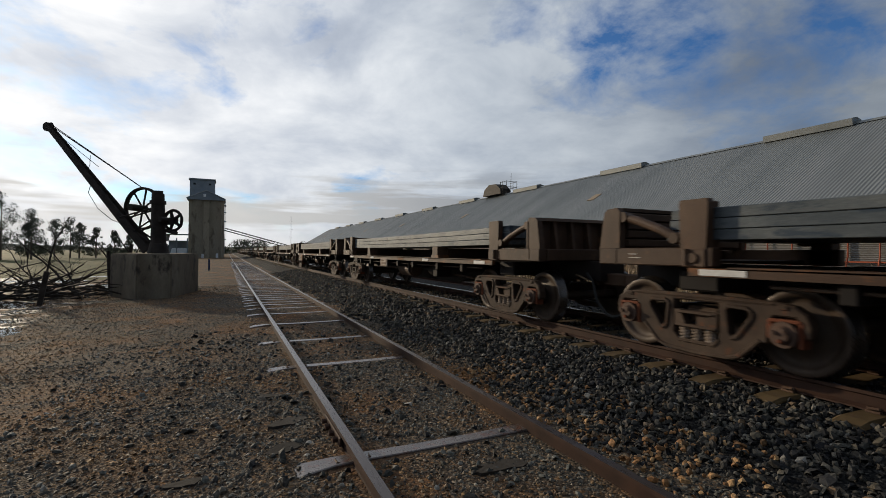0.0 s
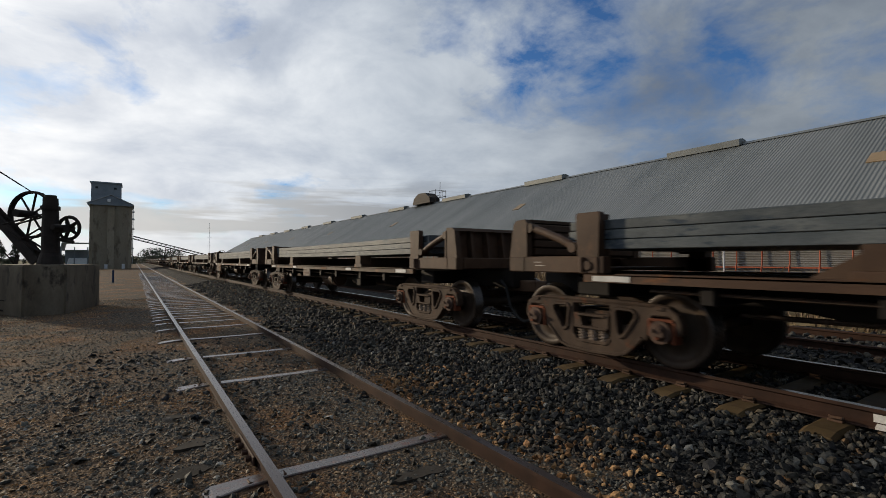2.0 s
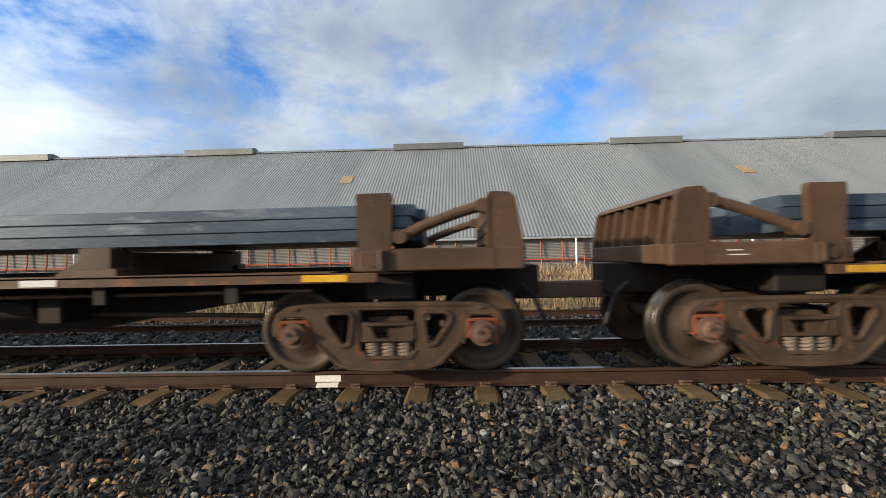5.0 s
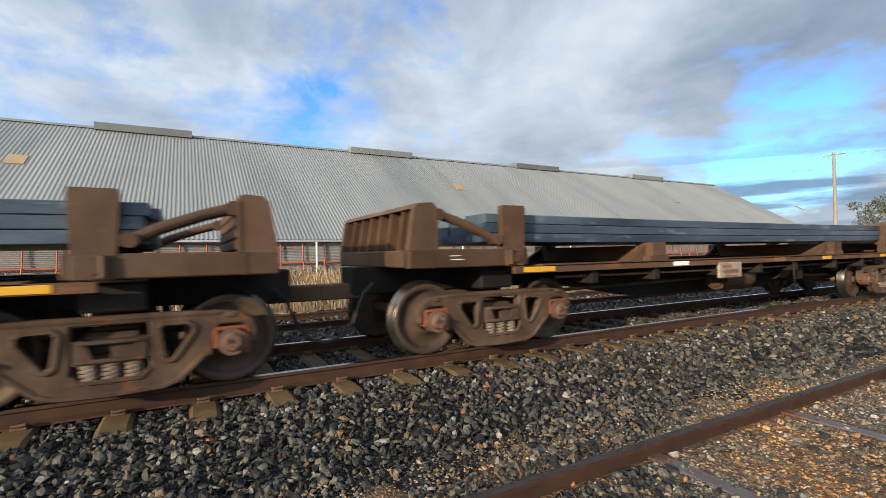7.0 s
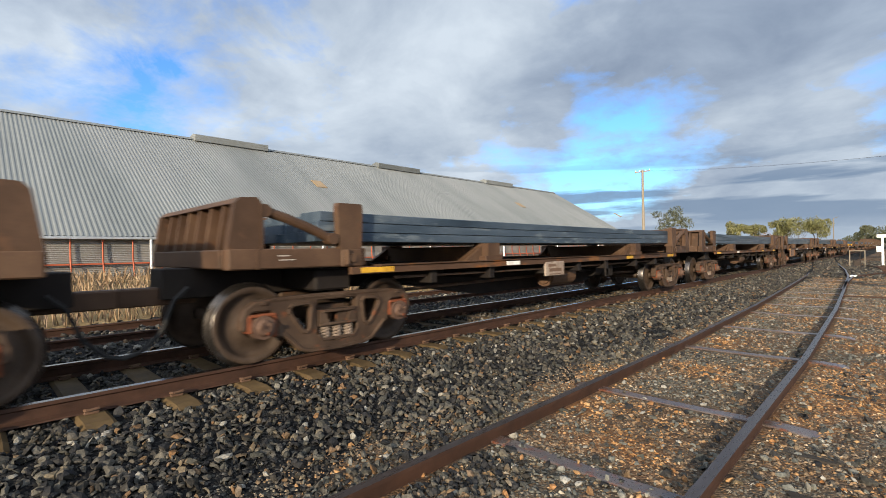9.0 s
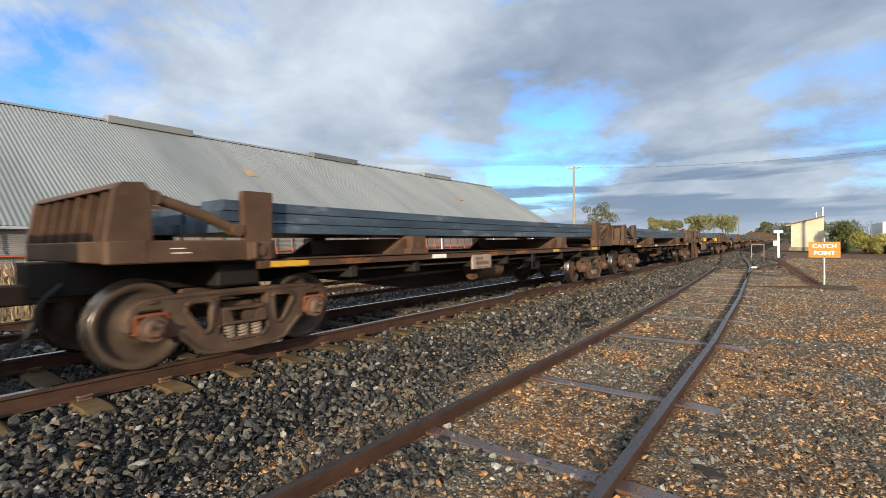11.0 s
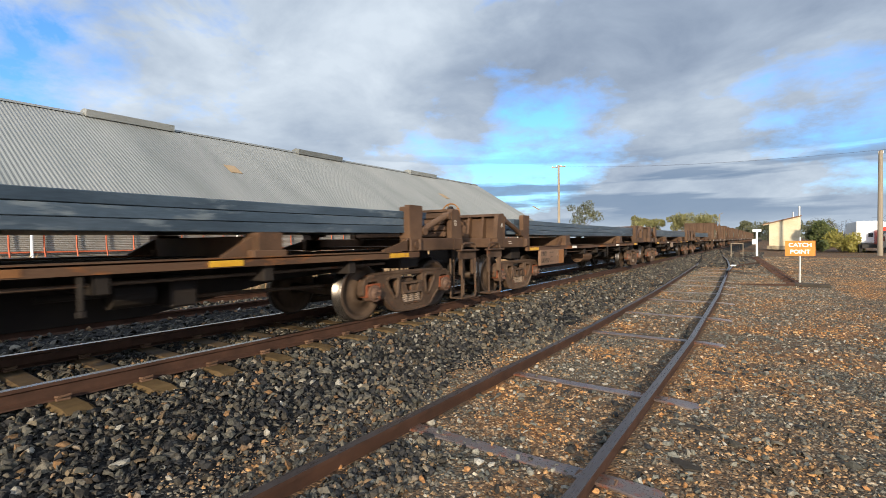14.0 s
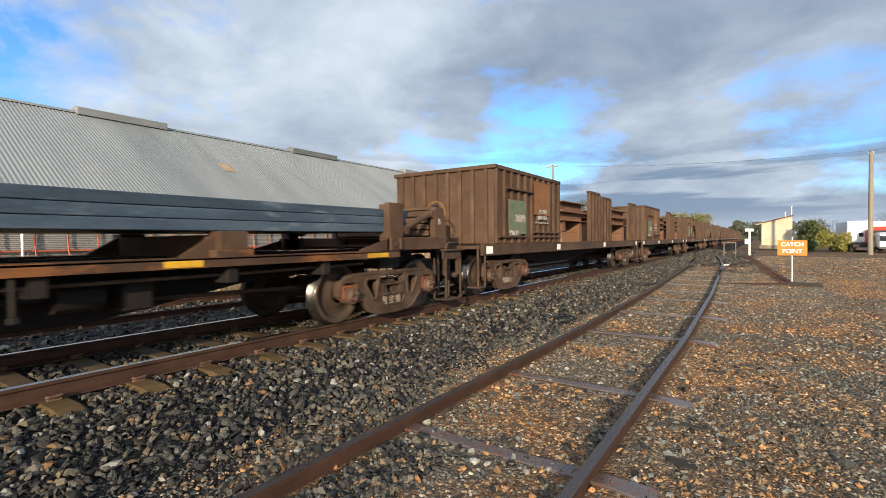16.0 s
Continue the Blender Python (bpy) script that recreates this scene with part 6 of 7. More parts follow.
def make_lineside():
    lf = thing("lever_frame", "grey steel lever frame beside the points", "lever frame", (1.15, -45.0, -0.1))
    for x in (-0.4, 0.4):
        bm = new_bm()
        box(bm, x - 0.03, x + 0.03, -0.03, 0.03, -0.1, 1.15, 0.01)
        part("upright", bm, M["post_wood"], lf)
    for z in (0.3, 1.08):
        bm = new_bm()
        box(bm, -0.43, 0.43, -0.025, 0.025, z, z + 0.05, 0.005)
        part("cross_rail", bm, M["post_wood"], lf)
    bm = new_bm()
    box(bm, -0.2, 0.2, -0.2, 0.15, 0.0, 0.45, 0.03)
    tube(bm, (-0.1, 0, 0.35), (-0.18, 0.1, 1.0), 0.025, 6)
    part("lever", bm, M["iron"], lf)
    wp = thing("signal_post", "white post with a white box on top", "signal post", (-0.12, -47.0, 0.05))
    bm = new_bm()
    tube(bm, (0, 0, -0.2), (0, 0, 2.05), 0.075, 10)
    part("post", bm, M["sign_white"], wp)
    bm = new_bm()
    box(bm, -0.3, 0.3, -0.12, 0.12, 1.86, 2.08, 0.03)
    box(bm, 0.05, 0.33, -0.12, 0.1, 0.85, 1.25, 0.03)
    part("box", bm, M["sign_white"], wp)
    sg = thing("catch_point_sign", "orange sign reading catch point on a steel post", "sign", (-1.8, -21.85, -0.22))
    bm = new_bm()
    tube(bm, (0, -0.03, -0.2), (0, -0.03, 1.66), 0.03, 10)
    part("post", bm, M["galv"], sg, "galvanised sign post")
    bm = new_bm()
    box(bm, -0.42, 0.42, -0.01, 0.01, 1.00, 1.53)
    plate = part("plate", bm, M["sign"], sg, "orange plate with white lettering")
    bm = new_bm()
    for z in (1.04, 1.49):
        tube(bm, (0, 0.0, z), (0, 0.022, z), 0.018, 8)
    part("bolt", bm, M["iron"], plate)
    for word, z in (("CATCH", 1.325), ("POINT", 1.09)):
        cu = bpy.data.curves.new("lettering", "FONT")
        cu.body, cu.size, cu.align_x, cu.extrude, cu.offset = word, 0.19, "CENTER", 0.002, 0.002
        cu.materials.append(M["sign_white"])
        t = new("lettering", cu)
        t.parent, t.location, t.rotation_euler = plate, (0, 0.013, z), (math.pi / 2, 0, math.pi)
        t["label"] = "white lettering"
    sg.rotation_euler = (0, 0, radians(4))
    # poles with cross arms
    for at, h, arm, lean in (((25.1, -69.2, 0.4), 12.3, 1.1, 0.0), ((-8.75, -55.77, -0.2), 9.0, 0.16, 0.0)):
        po = thing("power_pole", "grey weathered timber power pole", "power pole", at)
        bm = new_bm()
        tube(bm, (0, 0, -0.4), (0, 0, h), 0.22 if arm > 0.5 else 0.20, 12, 0.15)
        part("pole", bm, M["post_wood"], po)
        bm = new_bm()
        box(bm, -arm, arm, -0.06, 0.06, h - 0.35, h - 0.2, 0.01)
        part("crossarm", bm, M["post_wood"], po)
        for x in (-0.9, -0.35, 0.35, 0.9):
            bm = new_bm()
            tube(bm, (x * arm, 0, h - 0.2), (x * arm, 0, h - 0.02), 0.045, 8, 0.03)
            part("insulator", bm, M["truck_white"], po)
    wires = thing("power_line", "thin overhead wires between the power poles", "wires", (0, 0, 0))
    a, b = Vector((25.1, -69.2, 12.55)), Vector((-8.75, -55.77, 8.85))
    for k, dx in enumerate((-0.4, 0.4)):
        bm = new_bm()
        pts = []
        for i in range(13):
            u = i / 12
            q = a.lerp(b, u)
            pts.append((q.x + dx, q.y, q.z - 4 * 0.55 * u * (1 - u)))
        pipe(bm, pts, 0.006, 4)
        part("wire", bm, M["iron"], wires)
    bm = new_bm()
    pipe(bm, [(-8.75, -55.77, 8.85), (-22, -40, 8.3), (-45, -15, 9.0)], 0.006, 4)
    part("wire", bm, M["iron"], wires)
    for x, y in ((9.5, -140), (-3, -150)):
        lp = thing("yard_lamp", "distant yard lamp pole", "lamp pole", (x, y, 0))
        bm = new_bm()
        tube(bm, (0, 0, -0.3), (0, 0, 7.6 if x > 0 else 4), 0.09, 8)
        tube(bm, (0, 0, 7.5 if x > 0 else 3.9), (-0.9, 0, 7.9 if x > 0 else 4.1), 0.06, 6)
        part("pole", bm, M["post_wood"], lp)
    # catch point: open blade, rods, buried end rail
    cp = thing("catch_point", "catch point blade with rods and a buried end rail", "track switch", (0, 0, 0), kind="structure")
    rail("blade_rail", [(0.43, -21.5), (0.55, -25), (0.60, -30.2)], 0.0, M["dull_top"], "bright blade rail", cp)
    rail("end_rail", [(0.45, -30.6), (-0.2, -33.5), (-0.62, -35.6)], 0.0, M["rail_side"], "rusty end rail", cp)
    bm = new_bm()
    box(bm, 0.50, 0.72, -30.6, -29.7, -0.03, 0.012, 0.004)
    part("painted_tip", bm, M["sign_white"], cp, "white painted rail end")
    bm = new_bm()
    pipe(bm, [(-1.75, -20.2, -0.1), (0.3, -19.6, -0.12)], 0.035, 6)
    pipe(bm, [(-1.75, -20.0, -0.1), (-1.0, -30, -0.08), (-0.3, -40, -0.02), (0.9, -46, 0.0)], 0.03, 6)
    part("point_rod", bm, M["rail_side"], cp, "rusty point rodding")
    bm = new_bm()
    box(bm, -2.5, -1.6, -20.5, -20.1, -0.25, -0.05, 0.02)
    part("timber", bm, M["branch"], cp)
    first = None
    for i in range(24):
        bm = new_bm()
        u = i / 23
        loc = (-1.6 + 1.5 * u, -21 - 22 * u, -0.16 + 0.1 * u)
        if first is None:
            box(bm, -0.22, 0.22, -0.09, 0.09, -0.05, 0.08, 0.012)
            first = part("rod_roller", bm, M["rail_side"], cp, at=loc)
        else:
            bm.free()
            share("rod_roller", first, cp, loc)
    mk = thing("painted_rail_mark", "white paint dab across the rail", "paint mark", (MAIN_X, -0.02, MAIN_Z), kind="structure")
    bm = new_bm()
    box(bm, -0.0135, -0.010, -0.13, 0.12, -0.105, -0.045)
    prism(bm, [(-0.0645, -0.146), (-0.0645, -0.132), (-0.014, -0.113), (-0.014, -0.118)], "y", -0.11, 0.10)
    part("paint", bm, M["white"], mk)
    # joint bar on the siding's near rail
    jb = thing("fish_plate", "rusty bolted joint bar on the siding rail", "joint bar", (-0.025, 2.95, -0.075), kind="structure")
    bm = new_bm()
    box(bm, -0.02, 0.0, -0.3, 0.3, -0.035, 0.035, 0.006)
    for y in (-0.22, -0.08, 0.08, 0.22):
        tube(bm, (-0.06, y, 0), (-0.01, y, 0), 0.022, 6)
    part("plate", bm, M["rail_side"], jb)


def make_truck():
    tk = thing("truck", "parked truck with red cab and white box body", "truck", (-10.0, -66.5, -0.3))
    bm = new_bm()
    box(bm, -0.2, 1.6, -8.0, 0.4, 1.05, 3.35, 0.06)
    part("box_body", bm, M["truck_white"], tk, "white box body")
    bm = new_bm()
    box(bm, -1.9, 0.2, -0.2, 1.9, 0.75, 2.45, 0.12)
    box(bm, -1.9, 0.1, -1.2, 0.0, 2.3, 2.95, 0.15)
    part("cab", bm, M["truck_red"], tk, "red cab")
    bm = new_bm()
    box(bm, -1.85, 0.1, -1.6, 0.1, 2.6, 3.25, 0.2)
    part("roof_fairing", bm, M["truck_white"], tk)
    bm = new_bm()
    box(bm, -1.7, 0.02, 1.88, 1.93, 1.65, 2.3, 0.03)
    part("windscreen", bm, M["glass"], tk)
    bm = new_bm()
    box(bm, -1.9, 0.2, 1.85, 2.1, 0.45, 0.85, 0.05)
    box(bm, -1.3, -0.4, 1.88, 1.98, 0.85, 1.5, 0.02)
    part("bumper", bm, M["chrome"], tk, "chrome bumper and grille")
    for x in (-1.75, 0.05):
        bm = new_bm()
        box(bm, x - 0.14, x + 0.14, 1.9, 1.98, 0.95, 1.15, 0.03)
        part("headlight", bm, M["galv"], tk)
    bm = new_bm()
    box(bm, 0.3, 0.65, 0.38, 0.42, 1.7, 2.1, 0.01)
    part("side_hatch", bm, M["glass"], tk)
    first = None
    for y in (0.9, -3.0, -4.3, -6.6):
        for x in (-1.75, 1.35):
            if first is None:
                bm = new_bm()
                lathe(bm, [(-0.15, 0.0), (-0.15, 0.28), (-0.13, 0.48), (0.13, 0.48), (0.15, 0.28), (0.15, 0.0)], seg=20)
                first = part("wheel", bm, M["rubber"], tk, at=(x, y, 0.48))
            else:
                share("wheel", first, tk, (x, y, 0.48))
    bm = new_bm()
    box(bm, -1.5, 1.3, -7.8, 1.7, 0.6, 0.95, 0.02)
    part("chassis", bm, M["rubber"], tk)
    ca = thing("caravan", "silver grey caravan parked beside the truck", "caravan", (-11.2, -62.5, -0.25))
    bm = new_bm()
    box(bm, -1.0, 1.0, -4.0, 0.0, 0.45, 2.05, 0.2)
    part("body", bm, M["galv"], ca)
    bm = new_bm()
    box(bm, -0.8, 0.8, -0.02, 0.02, 1.2, 1.7, 0.02)
    box(bm, 0.98, 1.02, -3.0, -1.0, 1.2, 1.7, 0.02)
    part("window", bm, M["glass"], ca)
    bm = new_bm()
    for x in (-0.9, 0.9):
        tube(bm, (x - 0.1, -1.0, 0.32), (x + 0.1, -1.0, 0.32), 0.32, 16)
    part("wheel", bm, M["rubber"], ca)


def make_scraps():
    """Flat rotten scraps lying in the siding gravel."""
    rnd = random.Random(17)
    rows = ((-0.31, 3.44, 0.22, 0.10), (-0.41, 2.86, 0.20, 0.09), (0.95, 1.87, 0.26, 0.10), (-0.41, 4.30, 0.16, 0.07), (-0.37, -5.77, 0.24, 0.05), (-0.44, -5.02, 0.12, 0.08), (-0.45, -7.69, 0.16, 0.07), (-1.1, 2.56, 0.16, 0.06))
    for x, y, a, b in rows:
        sc = thing("timber_scrap", "flat dark scrap of rotten timber in the gravel", "scrap", (x, y, ground_z(x) + 0.004), group="timber scraps")
        sc.rotation_euler = (rnd.uniform(-0.05, 0.05), rnd.uniform(-0.05, 0.05), rnd.uniform(-0.5, 0.5))
        bm = new_bm()
        n = 14
        pts = [(a * math.cos(6.283 * k / n) * rnd.uniform(0.6, 1.05), b * math.sin(6.283 * k / n) * rnd.uniform(0.45, 1.1)) for k in range(n)]
        prism(bm, pts, "z", -0.03, 0.010)
        part("slab", bm, M["branch"], sc)


make_scraps()
make_hut()
make_lineside()
make_truck()


# ---- far hills and low scrub line ----
def make_hills():
    rnd = random.Random(8)
    for name, y0, h, sgn in (("hills", 1500, 22, 1), ("hills", -1700, 14, -1)):
        verts, faces = [], []
        n = 160
        for i in range(n + 1):
            x = -2600 + 5200 * i / n
            z = h * (0.55 + 0.7 * noise.noise(Vector((x * 0.0022, y0, 0))) + 0.22 * noise.noise(Vector((x * 0.011, y0, 3))))
            verts += [(x, y0, -3), (x, y0 + sgn * 90, max(1.0, z)), (x, y0 + sgn * 400, -3)]
        for i in range(n):
            a = i * 3
            faces += [(a, a + 1, a + 4, a + 3), (a + 1, a + 2, a + 5, a + 4)]
        ob = mesh_object(name, verts, faces, [M["hill"]])
        tagged(ob, "low wooded hills on the horizon", "hills", kind="structure")
    # dark scrub line between yard and paddocks
    blobs = []
    for i in range(150):
        blobs.append((rnd.uniform(-150, -24), rnd.uniform(120, 210), rnd.uniform(0.2, 1.6), rnd.uniform(0.8, 2.0)))
    for i in range(120):
        blobs.append((rnd.uniform(-160, -16), rnd.uniform(-190, -110), rnd.uniform(0.2, 1.4), rnd.uniform(0.8, 2.2)))
    for i in range(60):
        blobs.append((rnd.uniform(-30, 40), rnd.uniform(-330, -250), rnd.uniform(0.5, 3.0), rnd.uniform(1.5, 3.5)))
    for i in range(60):
        blobs.append((rnd.uniform(-25, 15), rnd.uniform(260, 330), rnd.uniform(0.5, 2.4), rnd.uniform(1.5, 3.0)))
    v, f = leaf_cloud(rnd, blobs, 26000, 0.38, 0.8)
    ob = mesh_object("scrub", v, f, [M["gum"]])
    tagged(ob, "dark scrub along the paddocks", "scrub", kind="stuff")


M["hill"] = surface("hazy_hill", [(0.3, (0.056, 0.068, 0.072)), (0.7, (0.096, 0.104, 0.096))], 0.01, 0.95, 0, 0.05, 0.0)
make_hills()


# ---- stones and grass ----
ICO = [(0, 0, 1), (0.894, 0, 0.447), (0.276, 0.851, 0.447), (-0.724, 0.526, 0.447), (-0.724, -0.526, 0.447), (0.276, -0.851, 0.447), (0.724, 0.526, -0.447), (-0.276, 0.851, -0.447), (-0.894, 0, -0.447), (-0.276, -0.851, -0.447), (0.724, -0.526, -0.447)]
ICO_F = [(0, 1, 2), (0, 2, 3), (0, 3, 4), (0, 4, 5), (0, 5, 1), (1, 6, 2), (2, 7, 3), (3, 8, 4), (4, 9, 5), (5, 10, 1), (2, 6, 7), (3, 7, 8), (4, 8, 9), (5, 9, 10), (1, 10, 6)]


GEM = [(0.15, -0.1, 0.75), (1, 0.05, -0.2), (0.35, 0.9, -0.2), (-0.8, 0.55, -0.2), (-0.75, -0.65, -0.2), (0.3, -0.95, -0.2)]
GEM_F = [(0, 1, 2), (0, 2, 3), (0, 3, 4), (0, 4, 5), (0, 5, 1)]


def stones(name, label, material, places, lo, hi, seed, sink=0.02, power=1.6, fine=False):
    """Broken stones, each squashed and turned its own way, in one mesh. places: array of x, y, z."""
    rs = np.random.RandomState(seed)
    n = len(places)
    shape, tris = (GEM, GEM_F) if fine else (ICO, ICO_F)
    base = np.array(shape)[None] * (1 + rs.uniform(-0.30, 0.30, (n, len(shape), 1)))
    size = (lo + (hi - lo) * rs.rand(n) ** power)[:, None] * rs.uniform(0.5, 1.3, (n, 3)) * np.array([1, 1, 0.66])
    v = base * size[:, None, :]
    q = rs.normal(size=(n, 4))
    q[:, :2] *= 0.12 if fine else 0.45
    q /= np.linalg.norm(q, axis=1)[:, None]
    x, y, z, w = q.T
    R = np.stack([1 - 2 * (y * y + z * z), 2 * (x * y - z * w), 2 * (x * z + y * w), 2 * (x * y + z * w), 1 - 2 * (x * x + z * z), 2 * (y * z - x * w), 2 * (x * z - y * w), 2 * (y * z + x * w), 1 - 2 * (x * x + y * y)], 1).reshape(n, 3, 3)
    v = np.einsum("nij,nkj->nki", R, v)
    p = np.array(places, float)
    p[:, 2] += size[:, 2] * (0.3 if fine else 0.5 - sink)
    v = (v + p[:, None, :]).reshape(-1, 3)
    f = (np.array(tris)[None] + (np.arange(n) * len(shape))[:, None, None]).reshape(-1, 3)
    me = bpy.data.meshes.new(name)
    me.vertices.add(len(v))
    me.vertices.foreach_set("co", v.astype(np.float32).ravel())
    me.loops.add(f.size)
    me.loops.foreach_set("vertex_index", f.astype(np.int32).ravel())
    me.polygons.add(len(f))
    me.polygons.foreach_set("loop_start", (np.arange(len(f)) * 3).astype(np.int32))
    me.update(calc_edges=True)
    me.validate()
    me.shade_flat()
    me.materials.append(material)
    tagged(new(name, me), label, "stones", kind="stuff")


def scatter(seed, n, x0, x1, y0, y1, keep=None):
    rs = np.random.RandomState(seed)
    xs, ys = rs.uniform(x0, x1, n), rs.uniform(y0, y1, n)
    if keep is not None:
        k = keep(xs, ys, rs)
        xs, ys = xs[k], ys[k]
    px, pz = np.array([p[0] for p in PROFILE]), np.array([p[1] for p in PROFILE])
    return np.stack([xs, ys, np.interp(xs, px, pz)], 1)


def off_rails(xs, ys, rs):
    """Clear of rail feet and sleepers of the main line, thinner away from its shoulder."""
    c = np.abs(xs - (MAIN_X + 0.7525))
    bar = np.abs((ys + 0.31 + 0.306) % 0.612 - 0.306) < 0.14
    return ~((np.abs(c - 0.7525) < 0.075) | (bar & (c < 1.24)))


def near_siding(xs, ys, rs):
    sh = np.array([siding_shift(float(y)) for y in ys])
    d = np.minimum(np.abs(xs - sh), np.abs(xs - sh - 1.505))
    bar = np.min(np.abs(ys[:, None] - np.array([v for v in SIDING_SLEEPERS if v != -4.45])[None]), axis=1) < 0.13
    mid = np.abs(xs - sh - 0.7525)
    return (d > 0.07) & ~(bar & (mid < 1.06) & (rs.rand(len(xs)) < 0.93))


def make_stones():
    edge = lambda xs, ys, rs: off_rails(xs, ys, rs) & near_siding(xs, ys, rs) & (xs > 1.75 + 0.5 * rs.rand(len(xs)) + 0.25 * np.sin(ys * 1.7) - 0.0)
    stones("ballast", "dark grey broken ballast stones", M["ballast"], scatter(1, 40000, 1.75, 6.4, -7.5, 7.5, edge), 0.019, 0.044, 1)
    stones("ballast", "dark grey broken ballast stones", M["ballast"], scatter(2, 30000, 1.75, 6.6, -30, -7.5, edge), 0.026, 0.052, 2)
    stones("ballast", "dark grey broken ballast stones", M["ballast"], scatter(3, 26000, 1.75, 6.6, 7.5, 32, edge), 0.03, 0.062, 3)
    stones("ballast", "dark grey broken ballast stones", M["ballast"], scatter(4, 12000, 6.4, 10.8, -22, 14, lambda x, y, r: (np.abs(x - 8.05) > 0.08) & (np.abs(x - 9.555) > 0.08)), 0.03, 0.062, 4)
    stones("ballast", "dark grey broken ballast stones", M["ballast"], scatter(5, 9000, -0.5, 4.0, -60, -30, near_siding), 0.04, 0.085, 5)
    flat = lambda xs, ys, rs: near_siding(xs, ys, rs)
    stones("gravel", "rust brown gravel of the siding", M["gravel"], scatter(6, 105000, -2.4, 2.25, -9, 6, flat), 0.008, 0.024, 6, 0.25, 2.2, True)
    stones("gravel", "rust brown gravel of the siding", M["gravel"], scatter(7, 60000, -6, 2.2, 6, 22, flat), 0.009, 0.024, 7, 0.3, 2.2, True)
    stones("gravel", "rust brown gravel of the yard", M["gravel"], scatter(8, 85000, -9, 2.0, -26, -9, flat), 0.012, 0.030, 8, 0.3, 2.2, True)
    stones("gravel", "rust brown gravel of the yard", M["gravel"], scatter(9, 60000, -7, -2.4, -9, 7), 0.007, 0.020, 9, 0.3, 2.2, True)
    stones("gravel", "rust brown gravel of the yard", M["gravel"], scatter(14, 30000, -14, 2.0, -48, -26, flat), 0.025, 0.055, 14, 0.3, 2.2, True)
    stones("ballast", "grey stones among the siding gravel", M["grey_stone"], scatter(13, 12000, -2.6, 2.0, -26, 8, flat), 0.012, 0.034, 13, 0.3)
    # stray grey rocks on the gravel, spilled from the ballast
    stones("ballast", "stray ballast stones on the siding", M["ballast"], scatter(10, 1500, -1.4, 1.9, -9, 9, flat), 0.022, 0.05, 10, 0.35)
    spill = lambda xs, ys, rs: near_siding(xs, ys, rs) & (xs > 0.95 + 0.35 * rs.rand(len(xs)) + 0.2 * np.sin(ys * 2.1))
    stones("ballast", "ballast stones spilled between the siding rails", M["ballast"], scatter(15, 3600, 0.9, 1.9, -4.2, 0.2, spill), 0.018, 0.042, 15, 0.15)
    stones("gravel", "orange stones spilled on the ballast", M["orange_stone"], scatter(11, 520, 1.7, 2.6, 0.8, 4.4), 0.018, 0.04, 11, 0.1)
    stones("gravel", "orange stones spilled on the ballast", M["orange_stone"], scatter(12, 420, -3.0, 1.6, -14, -3), 0.016, 0.036, 12, 0.2)


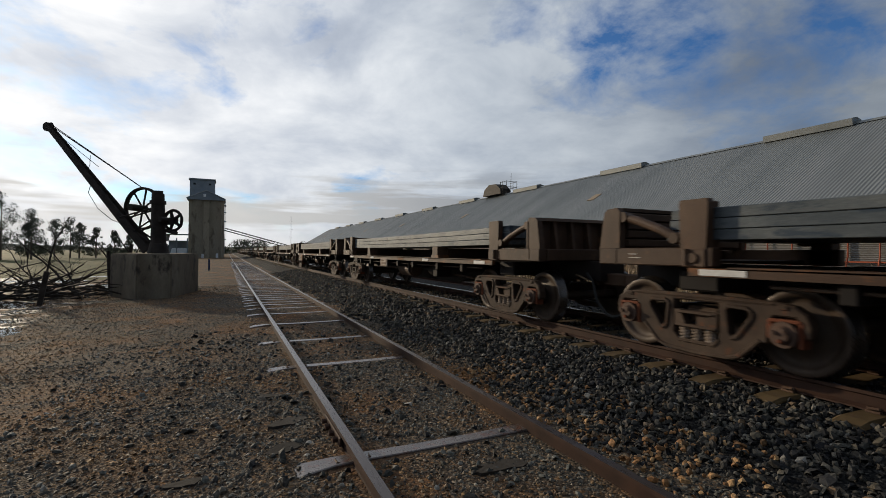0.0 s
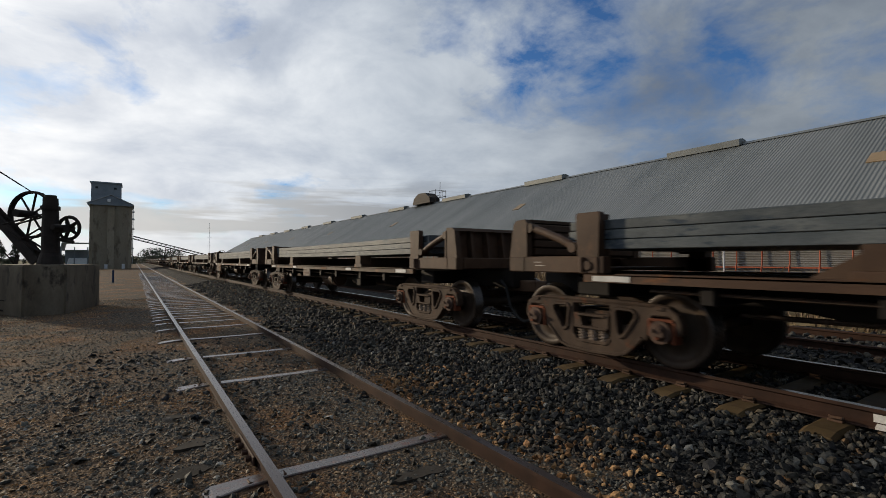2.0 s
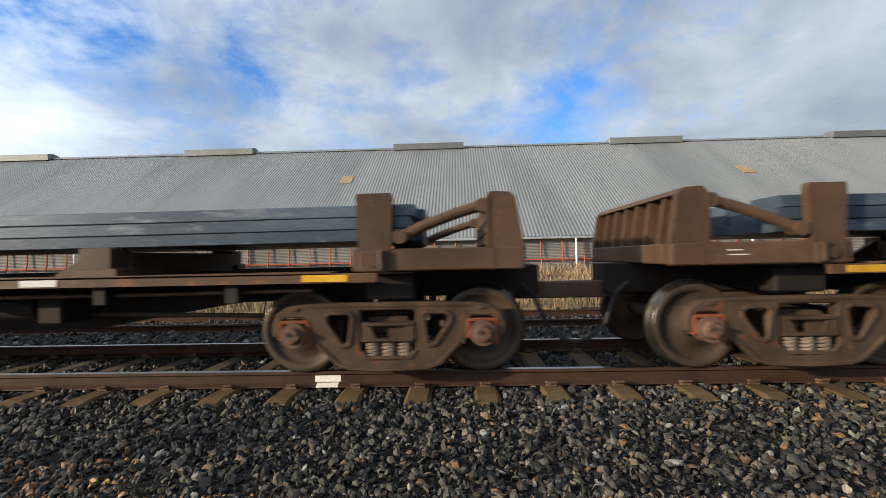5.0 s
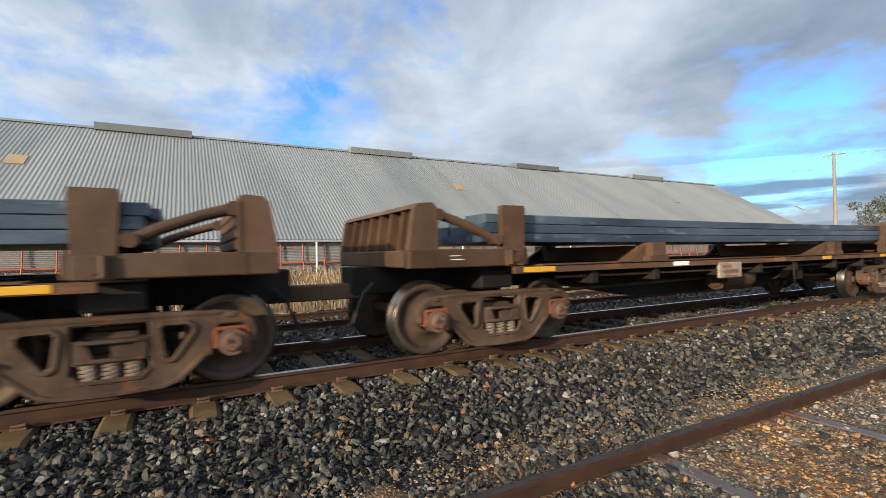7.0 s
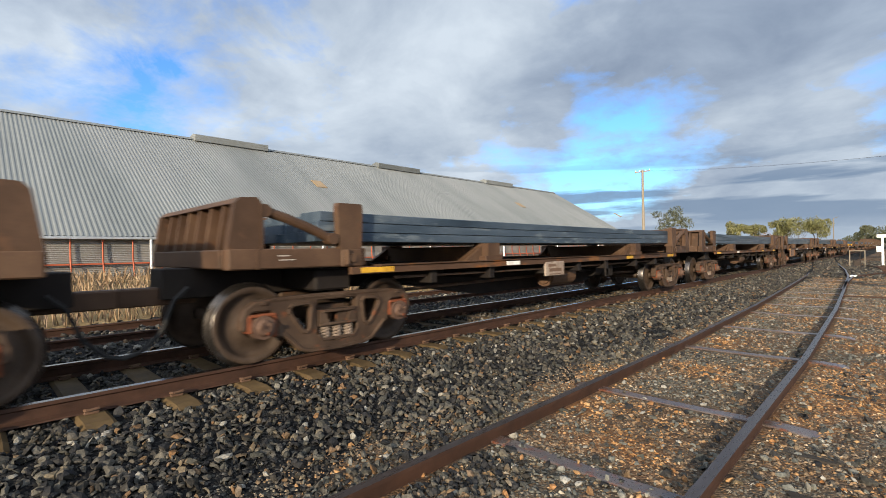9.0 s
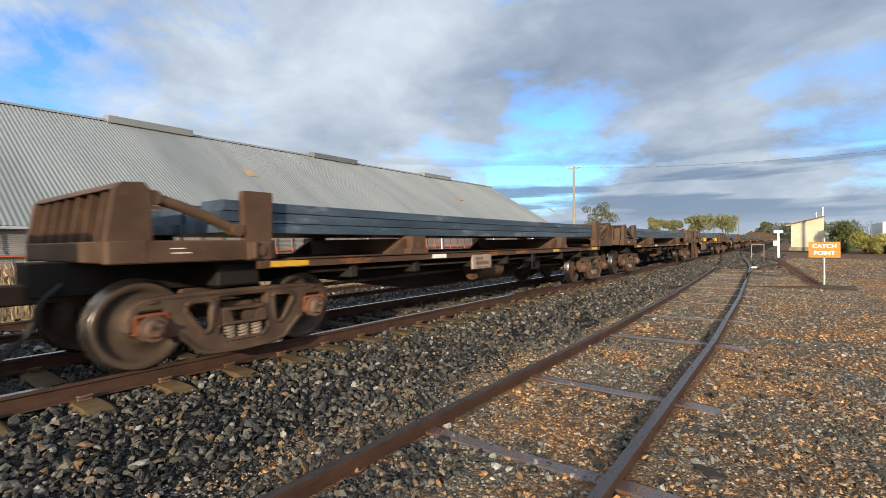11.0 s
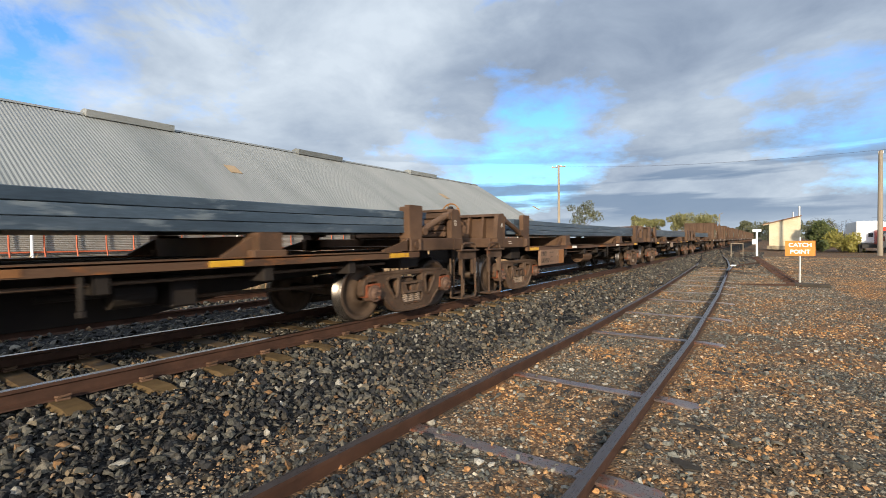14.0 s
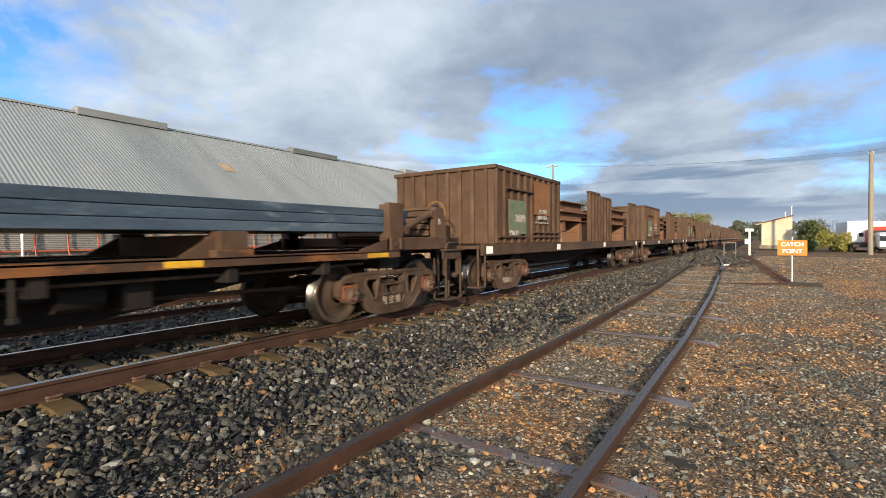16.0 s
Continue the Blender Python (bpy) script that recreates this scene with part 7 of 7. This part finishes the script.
def make_grass():
    rs = np.random.RandomState(5)
    n = 26000
    x = 10.9 + 12.6 * rs.rand(n) ** 1.5
    y = rs.uniform(-62, 40, n)
    px, pz = np.array([p[0] for p in PROFILE]), np.array([p[1] for p in PROFILE])
    z = np.interp(x, px, pz)
    clump = np.array([noise.noise(Vector((float(a) * 0.8, float(b) * 0.8, 2))) for a, b in zip(x, y)])
    h = (0.22 + 0.25 * rs.rand(n)) * (1 + 0.8 * clump)
    a = rs.uniform(0, 6.28, n)
    lean = rs.uniform(0.1, 0.6, n) * h
    w = 0.012 + 0.012 * rs.rand(n)
    dx, dy = np.cos(a), np.sin(a)
    v = np.stack([np.stack([x - dy * w, y + dx * w, z - 0.03], 1), np.stack([x + dy * w, y - dx * w, z - 0.03], 1), np.stack([x + dx * lean * 0.4 + dy * w * 0.7, y + dy * lean * 0.4 - dx * w * 0.7, z + h * 0.6], 1), np.stack([x + dx * lean, y + dy * lean, z + h], 1)], 1).reshape(-1, 3)
    f = [(4 * i, 4 * i + 1, 4 * i + 2, 4 * i + 3) for i in range(n)]
    ob = mesh_object("dry_grass", [tuple(p) for p in v], f, [M["dry_grass"]])
    tagged(ob, "straw-coloured dry grass on the bank", "grass", kind="stuff")


M["orange_stone"] = stone_material("orange_stone", [(0.0, (0.160, 0.080, 0.032)), (0.6, (0.288, 0.144, 0.056)), (1.0, (0.384, 0.240, 0.112))])
make_stones()
make_grass()


# ---- movement ----
def travel(t):
    """Metres that the train has run by t seconds."""
    pts = [(0, 0.0), (2, 0.02), (4.5, 0.165), (7, -0.31), (8, -0.25), (10, -0.10), (13, 0.05), (15.5, 0.33), (16, 0.36)]
    for (a, u), (b, v) in zip(pts, pts[1:]):
        if t <= b:
            return 21.22 * t + u + (v - u) * (t - a) / (b - a)
    return 21.22 * t


def motions():
    times = [0, 1, 2, 3, 4, 5, 6, 7, 8, 9, 10, 11, 12, 13, 14, 15, 16]
    # wheelsets turn as they roll: one turning for each axle place, shared by all bogies
    turning = {}
    rows = [i / FPS for i in range(0, 16 * FPS + 1)]
    for ob, y in TRAIN:
        for o in ob.children_recursive:
            if not o.name.startswith("wheelset"):
                continue
            side = 1 if o.location.y > 0 else -1
            if side not in turning:
                walk(o, [(t, pose(0, side * 0.85, WHEEL_R, -82.0 * t * FPS)) for t in rows])
                turning[side] = o
            else:
                o.rotation_mode = "QUATERNION"
                o.animation_data_create()
                o.animation_data.action = turning[side].animation_data.action
                o.animation_data.action_slot = turning[side].animation_data.action_slot
    for ob, y in TRAIN:
        walk(ob, [(t, pose(TRACK_X, y + travel(t), MAIN_Z)) for t in times])


motions()
